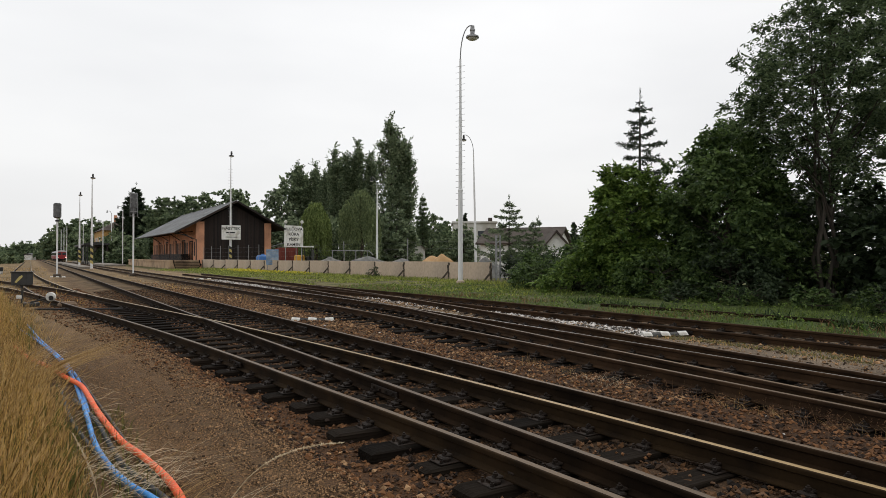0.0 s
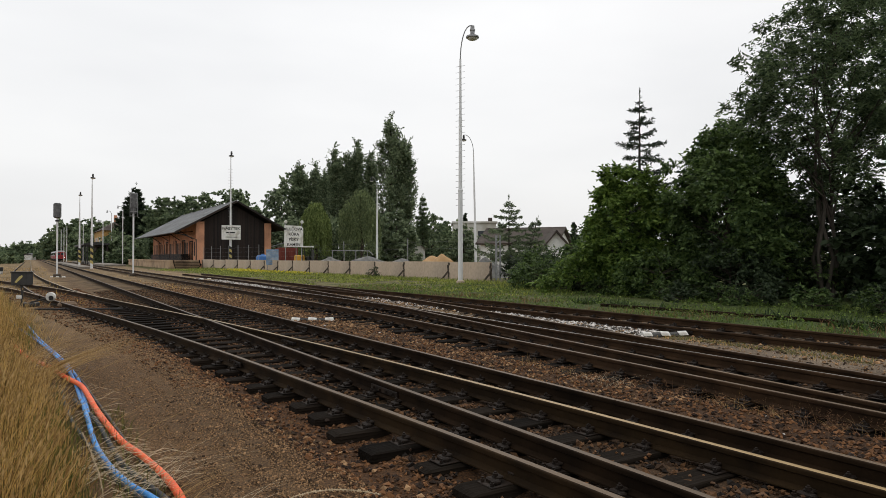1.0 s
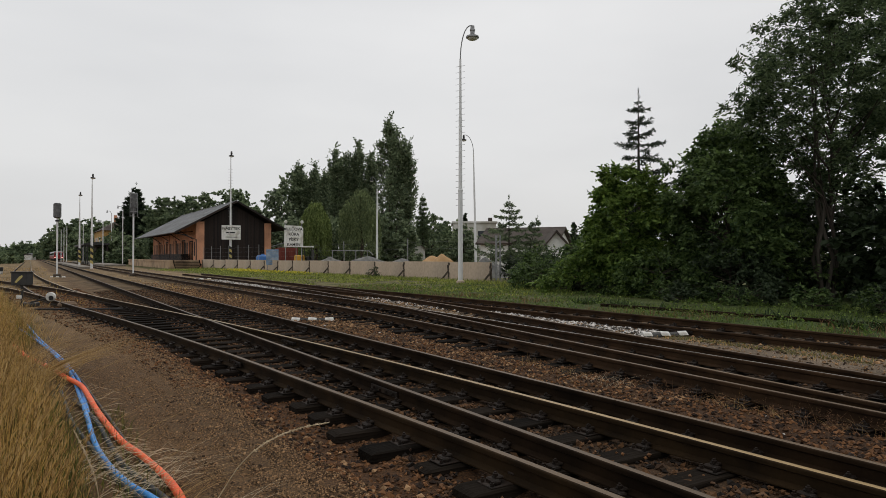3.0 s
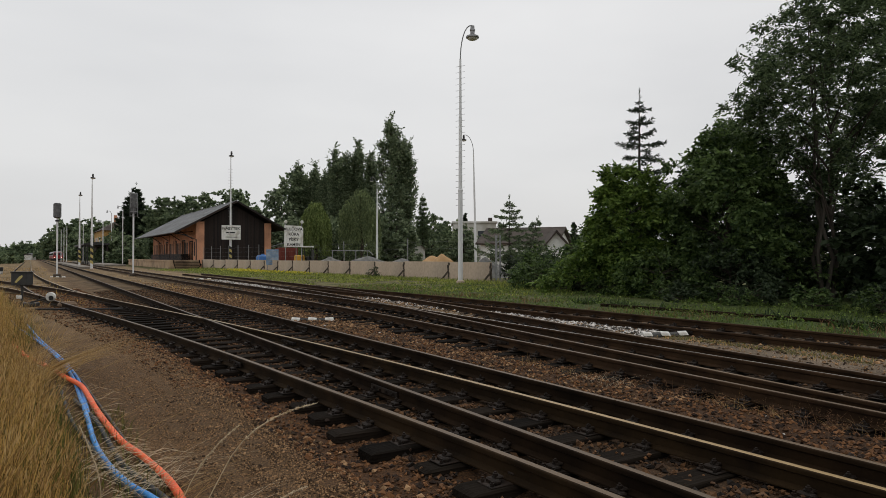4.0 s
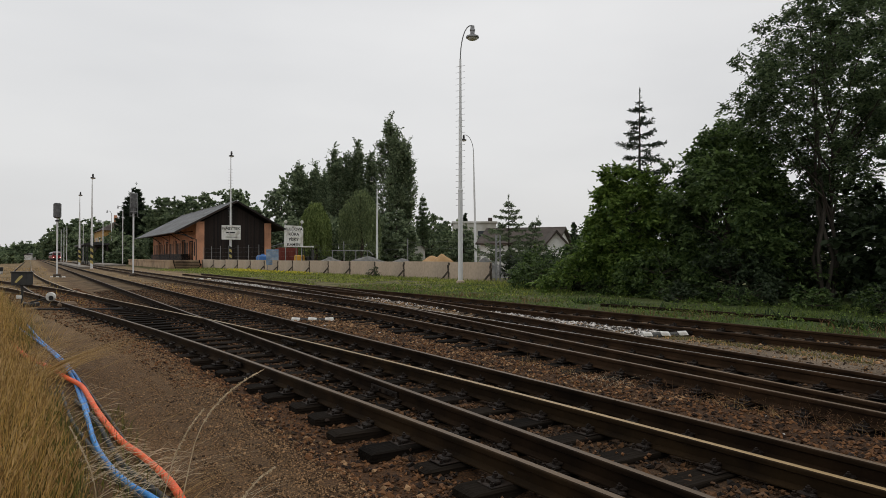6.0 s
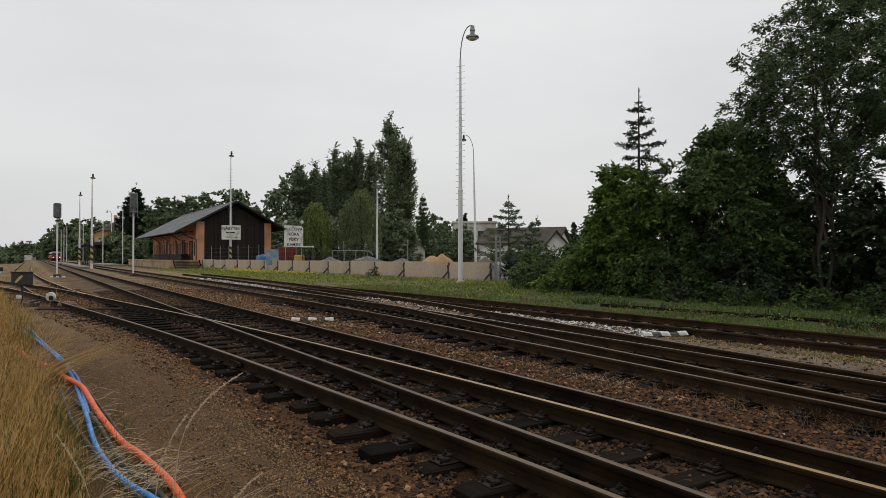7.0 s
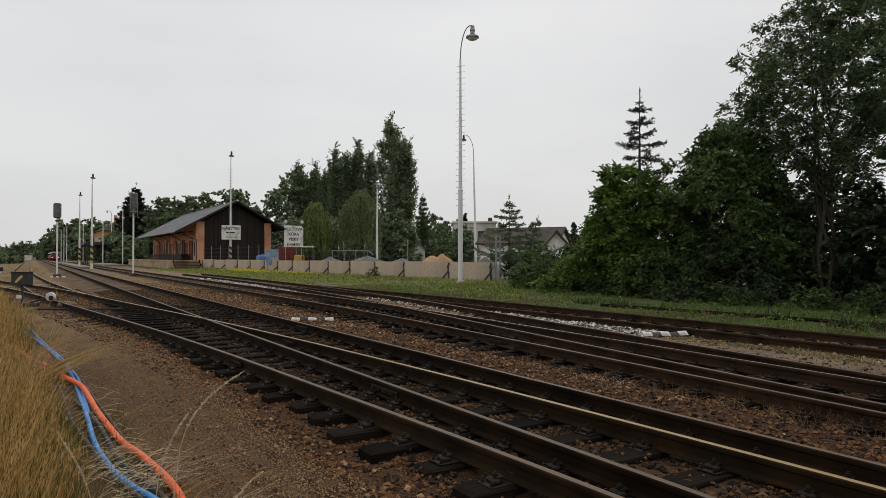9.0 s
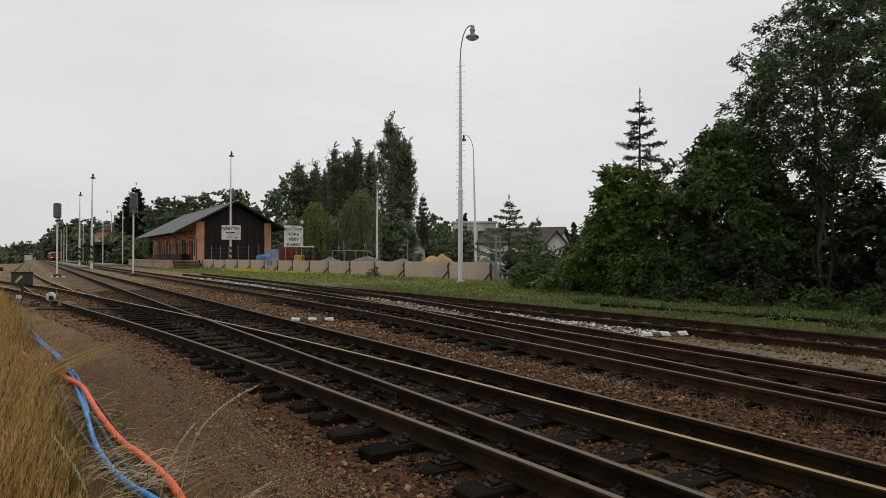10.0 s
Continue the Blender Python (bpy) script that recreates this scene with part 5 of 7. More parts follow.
def point_gear():
    e = empty("point_indicator", pose(-0.22, 23.4, 0, 0, 0, -36), "dark lantern box with a pale arrow on a post", "point indicator")
    part("post", Geo().tube([(0, 0, 0), (0, 0, 0.7)], 0.035, 8), DARKMETAL, e)
    part("number_plate", Geo().box((-0.06, -0.05, 0.34), (0.17, 0.012, 0.1), bev=0.004), WHITE, e, "small white plate")
    box = part("lantern_box", Geo().box((0, 0, 0.88), (0.5, 0.3, 0.38), bev=0.02), DARKMETAL, e)
    part("arrow", Geo().prism([(-0.12, 0.79), (-0.07, 0.76), (0.13, 0.94), (0.11, 1.0), (0.02, 0.95)], -0.158, -0.152), YELLOW, box, "pale yellow arrow")
    part("roof_lip", Geo().box((0, 0, 1.085), (0.54, 0.34, 0.03), bev=0.008), DARKMETAL, box)
    lv = empty("point_lever", pose(0.05, 24.2, 0, 0, 0, -28), "point lever with a white and black counterweight", "point lever")
    part("arm", Geo().tube([(-0.35, 0, 0.03), (0.0, 0, 0.13), (0.62, 0, 0.3)], 0.025, 7), BLACK, lv)
    rot = Matrix.Rotation(math.pi / 2, 4, "X")
    part("counterweight", Geo().lathe([(0.13, -0.05), (0.145, -0.03), (0.145, 0.03), (0.13, 0.05)], (0.55, 0, 0.29), 20, rot), WHITE, lv, "white counterweight")
    h = Geo().lathe([(0.07, 0), (0.075, 0.01)], (0.585, -0.051, 0.255), 18, rot)
    part("weight_boss", h, BLACK, lv, "black boss of the weight")
    part("stand", Geo().box((-0.1, 0, 0.05), (0.5, 0.3, 0.12), bev=0.02), DARKMETAL, lv)
    rod = empty("point_rod", Matrix.Identity(4), "black throw rod running to the switch", "point rod")
    part("rod", Geo().tube([(0.1, 22.3, 0.03), (1.3, 21.6, 0.03), (2.3, 21.3, 0.02)], 0.03, 6), BLACK, rod)
    part("cover", Geo().box((0.95, 23.0, 0.08), (0.5, 0.34, 0.2), pose(0, 0, 0, 0, 0, 12), 0.07), DOCKSTONE, rod, "pale stone cover")
    m = empty("marker_post", pose(-2.3, 71.7, 0), "small black and white marker box on the ground", "marker post")
    part("box", Geo().box((0, 0, 0.3), (0.35, 0.3, 0.6), bev=0.03), BLACK, m)
    part("white_panel", Geo().box((0, -0.155, 0.12), (0.3, 0.012, 0.2)), WHITE, m)


point_gear()


# ---- ducts and cables along the path ----
def duct(name, pts, r, material, label, cat="cable duct"):
    fine = []
    P = [Vector(p) for p in pts]
    for i in range(len(P) - 1):
        a, b, c, d = P[max(i - 1, 0)], P[i], P[i + 1], P[min(i + 2, len(P) - 1)]
        for k in range(8):
            t = k / 8
            fine.append(0.5 * (2 * b + (c - a) * t + (2 * a - 5 * b + 4 * c - d) * t * t + (3 * b - a - 3 * c + d) * t ** 3))
    fine.append(P[-1])
    ob = new(name, Geo().tube(fine, r, 12).mesh(name, material, True))
    return tagged(ob, label, cat)


ORANGE_PATH = [(-0.3, 13.8, 0.06), (-0.07, 11.83, 0.05), (0.2, 10.45, 0.05), (0.38, 9.26, 0.06), (0.49, 8.54, 0.075), (0.53, 7.82, 0.06), (0.56, 7.1, 0.04), (0.63, 5.99, 0.035), (0.71, 5.48, 0.035), (0.79, 4.79, 0.035), (0.80, 4.29, 0.035), (0.76, 3.5, 0.035), (0.7, 2.6, 0.035)]
BLUE_PATH = [(-0.4, 18.5, 0.05), (-0.15, 16.0, 0.04), (0.13, 13.71, 0.03), (0.37, 11.13, 0.03), (0.45, 9.5, 0.03), (0.46, 8.2, 0.025), (0.46, 7.1, 0.025), (0.45, 6.1, 0.025), (0.48, 5.45, 0.025), (0.55, 4.89, 0.025), (0.67, 4.42, 0.025), (0.8, 3.8, 0.025)]
duct("orange_duct", ORANGE_PATH, 0.027, ORANGE, "smooth orange plastic cable duct on the ground")
duct("blue_duct", BLUE_PATH, 0.021, BLUE, "blue plastic cable duct beside the orange one")
duct("blue_duct", [(-0.05, 17.0, 0.05), (0.15, 13.9, 0.05), (0.40, 11.0, 0.05), (0.50, 9.4, 0.03), (0.5, 8.4, 0.03), (0.48, 7.2, 0.03)], 0.016, BLUE, "thin blue cable duct lying along another")
duct("black_cable", [(0.40, 11.0, 0.02), (0.53, 9.3, 0.02), (0.58, 8.1, 0.02), (0.63, 7.0, 0.02), (0.67, 6.0, 0.02), (0.72, 5.2, 0.02), (0.80, 4.6, 0.02), (0.9, 3.6, 0.02)], 0.014, CABLE, "black cable on the gravel", "cable")
duct("black_cable", [(0.4, 8.0, 0.02), (0.52, 6.9, 0.02), (0.55, 6.0, 0.02), (0.58, 5.3, 0.02), (0.68, 4.7, 0.02), (0.78, 4.1, 0.02)], 0.02, CABLE, "thick black cable under the blue duct", "cable")
duct("black_cable", [(0.3, 8.6, 0.02), (0.33, 7.0, 0.02), (0.42, 5.9, 0.02), (0.5, 5.0, 0.02), (0.62, 4.4, 0.02), (0.7, 4.0, 0.02)], 0.016, CABLE, "black cable half hidden in dry grass", "cable")


# ---- foliage ----
def leaf_mesh(name, c, size, material, seed, aspect=1.7, droop=0.0, normal_up=0.4):
    """A kite-shaped leaf at each place."""
    r = np.random.RandomState(seed)
    n = len(c)
    d = r.normal(0, 1, (n, 3))
    d[:, 2] = d[:, 2] * (1 - droop) - droop * 2.2
    d /= np.linalg.norm(d, axis=1)[:, None] + 1e-9
    w = np.cross(d, r.normal(0, 1, (n, 3)) + np.array([0, 0, normal_up]))
    w /= np.linalg.norm(w, axis=1)[:, None] + 1e-9
    s = (size * (0.6 + 0.8 * r.rand(n)))[:, None]
    a, b, e, g = c - d * s * 0.5, c + w * s * 0.5 / aspect - d * s * 0.08, c + d * s * 0.5, c - w * s * 0.5 / aspect - d * s * 0.08
    v = np.stack([a, b, e, g], 1).reshape(-1, 3)
    f = np.arange(n * 4).reshape(-1, 4)
    return quick_mesh(name, v, f, material)


def limb_geo(g, a, b, r0, r1, seed, bow=0.12, n=6, segs=4):
    rr = random.Random(seed)
    a, b = Vector(a), Vector(b)
    ln = (b - a).length
    pts, rad = [], []
    for k in range(segs + 1):
        t = k / segs
        p = a.lerp(b, t)
        if 0 < k < segs:
            p += Vector((rr.uniform(-1, 1), rr.uniform(-1, 1), rr.uniform(-0.2, 1))) * ln * bow * 0.5
        pts.append(p)
        rad.append(r0 + (r1 - r0) * t)
    g.tube(pts, rad, n)


def broadleaf(x, y, h, profile, label, material, seed, trunk_r=0.18, clumps=90, per=110, clump=0.7, leaf_size=0.16, flat=0.75, bark=None, name="broadleaf_tree", trunks=1, lean=0.0, z_from=0.12, tall=1.0, aspect=1.7, droop=0.0, hollow=0.45, group="", reach=1.0, level=1.0, rough=0.55):
    """profile: rows of (height share, crown radius). The crown is built of leafy clumps on limbs."""
    rr = np.random.RandomState(seed)
    e = empty(name, pose(x, y, 0), label, "tree" if h > 4 else "shrub", group)
    hs, rs = zip(*profile)
    cents = []
    while len(cents) < clumps:
        t = z_from + (1 - z_from) * rr.rand()
        rad = np.interp(t, hs, rs)
        if rr.rand() > (rad / max(rs)) ** 1.2 + 0.08:
            continue
        q = hollow + (1 - hollow) * rr.rand() ** 0.6
        a = rr.rand() * 6.283
        wob = 1 + 0.22 * math.sin(3 * a + seed) + 0.16 * math.sin(5 * a + 9 * t + seed)
        cents.append((math.cos(a) * rad * q * wob + lean * h * t, math.sin(a) * rad * q * wob, h * t))
    cents = np.array(cents)
    sc = clump * (0.6 + 0.8 * rr.rand(clumps))
    # twigs spread out of each clump and carry leaves in pairs
    m = 12
    nt = clumps * per // m
    k = rr.randint(0, clumps, nt)
    out = unit(cents[k] - np.array([lean * h * 0.5, 0, 0]) - np.stack([0 * k, 0 * k, 0.8 * cents[k][:, 2]], -1))
    heading = 0.75 * out + rr.normal(0, 0.62, (nt, 3)) + np.array([0, 0, 0.35 - 0.7 * droop])
    start = cents[k] + rr.normal(0, 0.34, (nt, 3)) * sc[k][:, None] * np.array([1, 1, flat * tall])
    c, d = twig_leaves(rr, start, heading, reach * sc[k] * rr.uniform(0.45, 1.25, nt), m, 0.3 + droop, 0.28 + 0.5 * droop)
    c[:, 2] = np.maximum(c[:, 2], 0.05)
    me = aimed_leaves("crown", c, d, leaf_size, material, seed + 1, aspect, level, rough)
    part("crown", me, None, e, "leafy crown")
    bk = bark or BARK
    for j in range(trunks):
        off = (rr.uniform(-0.5, 0.5) * (trunks > 1), rr.uniform(-0.4, 0.4) * (trunks > 1))
        g = Geo()
        top = Vector((off[0] * 2.5 + lean * h * 0.8, off[1] * 2.5, h * 0.86))
        limb_geo(g, (off[0], off[1], -0.1), top, trunk_r / (1 + 0.3 * (trunks > 1)), trunk_r * 0.15, seed + 50 + j, 0.05, 8, 7)
        part("trunk", g, bk, e, smooth=True)
    pick = rr.choice(clumps, min(clumps, 26 if leaf_size < 0.2 else 8), replace=False)
    for j in pick:
        q = cents[j]
        t = max(0.12, q[2] / h - 0.22)
        g = Geo()
        limb_geo(g, (lean * h * t, 0, h * t), q, trunk_r * 0.4 * (1 - t) + 0.01, 0.008, seed + 90 + int(j), 0.15, 5, 3)
        part("limb", g, BARK, e)
    return e


def spruce(x, y, h, r0, label, seed, material=None, tiers=24, spray=0.16, z_from=0.06, dense=1.0, name="spruce"):
    rr = np.random.RandomState(seed)
    e = empty(name, pose(x, y, 0), label, "tree")
    part("trunk", Geo().tube([(0, 0, -0.1), (0.03, 0, h * 0.5), (0, 0, h)], [h * 0.014, h * 0.009, 0.012], 7), BARK, e)
    pts = []
    for i in range(tiers):
        t = z_from + (1 - z_from) * (i / tiers) ** 0.93
        ln = r0 * (1 - t) ** 0.85 * (0.8 + 0.4 * rr.rand()) + 0.1
        nb = max(4, int(8 - 4 * t))
        a0 = rr.rand() * 6.28
        br = Geo()
        for b in range(nb):
            a = a0 + 6.283 * b / nb + rr.uniform(-0.25, 0.25)
            l2 = ln * rr.uniform(0.65, 1.15)
            zb = h * t + rr.uniform(-0.6, 0.6) * h / tiers
            tip = Vector((math.cos(a) * l2, math.sin(a) * l2, zb + l2 * rr.uniform(-0.18, 0.16)))
            mid = Vector((math.cos(a) * l2 * 0.55, math.sin(a) * l2 * 0.55, zb - l2 * rr.uniform(0.04, 0.2)))
            br.tube([(0, 0, zb), mid, tip], [0.02 + 0.012 * (1 - t), 0.014, 0.005], 4)
            m = int(dense * (40 + 150 * l2 / spray * 0.09))
            u = rr.rand(m) ** 0.75
            base = np.where((u < 0.55)[:, None], np.array([0, 0, zb]) + (np.array(mid) - np.array([0, 0, zb])) * (u / 0.55)[:, None], np.array(mid) + (np.array(tip) - np.array(mid)) * ((u - 0.55) / 0.45)[:, None])
            side = rr.normal(0, 1, (m, 1)) * np.array([[-math.sin(a), math.cos(a), 0]]) * l2 * 0.16 * (1.15 - u)[:, None]
            pts.append(base + side + np.stack([np.zeros(m), np.zeros(m), -np.abs(rr.normal(0, 0.05 * l2 + 0.02, m))], -1))
        part("branch_tier", br, BARK, e)
    part("needles", leaf_mesh("needles", np.concatenate(pts), spray, material or NEEDLE, seed + 3, 3.2, 0.25), None, e, "dark drooping needles")
    return e


def open_spruce(x, y, h, r0, label, seed, material=None, gap=0.52, lift=0.12, name="spruce", lean=0.0, z_from=0.1, needle=0.13, bough=6, leader=0.75, dense=0.6):
    """Whorls of separate boughs with sky between them and a bare leading shoot."""
    rr = np.random.RandomState(seed)
    e = empty(name, pose(x, y, 0), label, "tree")
    part("trunk", Geo().tube([(0, 0, -0.1), (lean * h * 0.25, 0, h * 0.5), (lean * h, 0, h)], [h * 0.013, h * 0.008, 0.008], 7), BARK, e)
    axis = lambda z: np.array([lean * h * (z / h) ** 2, 0, z])
    P, D = [], []

    def line(a, b, n):
        n = max(3, int(n * dense))
        u = rr.rand(n, 1)
        d = unit(b - a)
        P.append(a + (b - a) * u)
        D.append(d + rr.normal(0, 0.42, (n, 3)) + np.array([0, 0, -0.1]))

    z = h * z_from
    while z < h - leader:
        below = h - z
        full = r0 * (below / h) ** 0.92
        boughs = Geo()
        nb = bough + int(rr.rand() * 2)
        a0 = rr.rand() * 6.28
        for b in range(nb + 1):
            minor = b >= nb
            a = a0 + 6.283 * b / nb + rr.uniform(-0.3, 0.3) + (0.5 if minor else 0)
            ln = full * rr.uniform(0.45, 1.18) * (0.5 if minor else 1.0)
            zz = z + rr.uniform(-0.06, 0.06) + (gap * 0.5 if minor else 0)
            o = np.array([math.cos(a), math.sin(a), 0.0])
            sd = np.array([-math.sin(a), math.cos(a), 0.0])
            base = axis(zz)
            mid = base + o * ln * 0.55 + np.array([0, 0, -ln * rr.uniform(0.0, 0.12) + lift * 0.2])
            tip = base + o * ln + np.array([0, 0, ln * rr.uniform(-0.05, 0.16) + lift * 0.3])
            boughs.tube([base, mid, tip], [0.012 + 0.006 * ln, 0.009, 0.003], 4)
            line(base + (mid - base) * 0.25, mid, int(26 * ln) + 6)
            line(mid, tip, int(46 * ln) + 10)
            for q in np.arange(0.28, 0.95, 0.11 / max(ln, 0.5)):
                at = base + (mid - base) * (q / 0.55) if q < 0.55 else mid + (tip - mid) * ((q - 0.55) / 0.45)
                for sg in (-1, 1):
                    tl = (0.10 + 0.36 * ln * (1 - q)) * rr.uniform(0.6, 1.2)
                    line(at, at + (o * 0.65 + sg * sd * 0.75) * tl + np.array([0, 0, -tl * rr.uniform(0.05, 0.45)]), int(34 * tl) + 4)
        part("bough_whorl", boughs, BARK, e)
        z += gap * rr.uniform(0.85, 1.15)
    line(axis(h - leader), axis(h), 26)
    part("needles", aimed_leaves("needles", np.concatenate(P), np.concatenate(D), needle, material or NEEDLE, seed + 3, 3.6, 0.6), None, e, "dark needles")
    return e


def poplar(x, y, h, r, label, seed, group=""):
    """A narrow crown of steep plumes round the trunk, ragged at the top."""
    rr = np.random.RandomState(seed)
    e = empty("poplar", pose(x, y, 0), label, "tree", group)
    part("trunk", Geo().tube([(0, 0, -0.1), (0.05, 0, h * 0.5), (0, 0, h * 0.93)], [0.36, 0.2, 0.03], 8), BARK, e)
    P, D = [], []
    n = 30
    for i in range(n):
        t0 = 0.03 + 0.75 * (i / (n - 1)) ** 0.9
        ln = h * rr.uniform(0.18, 0.32)
        if t0 + ln / h > 0.82:
            ln = h * rr.uniform(0.8, 0.97) - h * t0
        if i == n - 1:
            ln = h * (1.0 - t0)
        a = 2.4 * i + rr.uniform(-0.5, 0.5)
        env = float(np.interp(t0 + ln / h, [0, 0.15, 0.5, 0.75, 0.86, 0.94, 1], [0.6, 0.95, 1, 1.0, 0.85, 0.5, 0.06]))
        out = r * env * rr.uniform(0.5, 0.98)
        o = np.array([math.cos(a), math.sin(a), 0])
        base, tip = np.array([0, 0, h * t0]), np.array([0, 0, h * t0 + ln]) + o * out
        mid = (base + tip) / 2 + o * out * 0.28
        g = Geo()
        g.tube([base, mid, tip], [0.09, 0.05, 0.012], 5)
        part("limb", g, BARK, e)
        k = int(rr.uniform(16, 24))
        u = rr.uniform(0.12, 1.0, k)[:, None]
        cc = (1 - u) ** 2 * base + 2 * u * (1 - u) * mid + u * u * tip + rr.normal(0, 0.3, (k, 3)) * (0.3 + r * 0.3) * (1.12 - u) * np.array([1, 1, 0.8])
        nt = k * 3
        kk = np.repeat(np.arange(k), 3)
        head = rr.normal(0, 0.55, (nt, 3)) + np.array([0.12, -0.06, 1.0])
        p, d = twig_leaves(rr, cc[kk] + rr.normal(0, 0.16, (nt, 3)), head, rr.uniform(0.6, 1.7, nt), 9, -0.1, 0.1)
        P.append(p)
        D.append(d)
    part("crown", aimed_leaves("crown", np.concatenate(P), np.concatenate(D), 0.38, LEAF_POPLAR, seed + 1, 1.7, 0.5, 0.8), None, e, "ragged upright crown")
    return e


def willow(x, y, h, r, label, material, seed):
    """Hanging strands that fall from a domed top."""
    rr = np.random.RandomState(seed)
    e = empty("willow", pose(x, y, 0), label, "tree")
    part("trunk", Geo().tube([(0, 0, -0.1), (0.1, 0, h * 0.4), (0, 0, h * 0.8)], [0.32, 0.22, 0.06], 8), BARK, e)
    for i in range(9):
        a = 6.283 * i / 9
        g = Geo()
        limb_geo(g, (0, 0, h * 0.45), (math.cos(a) * r * 0.6, math.sin(a) * r * 0.6, h * 0.86), 0.09, 0.02, seed + i, 0.15, 5, 4)
        part("limb", g, BARK, e)
    n, m = 520, 34
    q = np.sqrt(rr.rand(n))
    a = rr.rand(n) * 6.283
    lump = 1 + 0.18 * np.sin(3 * a + seed) + 0.12 * np.sin(7 * a)
    top = np.stack([np.cos(a) * q * r * lump, np.sin(a) * q * r * lump, h * (1 - 0.32 * q ** 2) * (1 - 0.1 * rr.rand(n))], -1)
    fall = h * rr.uniform(0.18, 0.62, n) * (0.5 + 0.5 * q)
    u = (np.arange(m)[None] + rr.rand(n, m)) / m
    p = top[:, None] + np.array([0, 0, -1.0]) * (fall[:, None] * u)[..., None] + unit(top * np.array([1, 1, 0]))[:, None] * (0.35 * np.sqrt(u))[..., None] + rr.normal(0, 0.05, (n, m, 3))
    p[..., 2] = np.maximum(p[..., 2], 0.3)
    d = rr.normal(0, 0.35, (n, m, 3)) + np.array([0, 0, -1.0])
    part("crown", aimed_leaves("crown", p.reshape(-1, 3), d.reshape(-1, 3), 0.36, material, seed + 1, 3.4, 0.2, 1.0), None, e, "curtain of hanging pale leaves")
    return e


SWAY = []


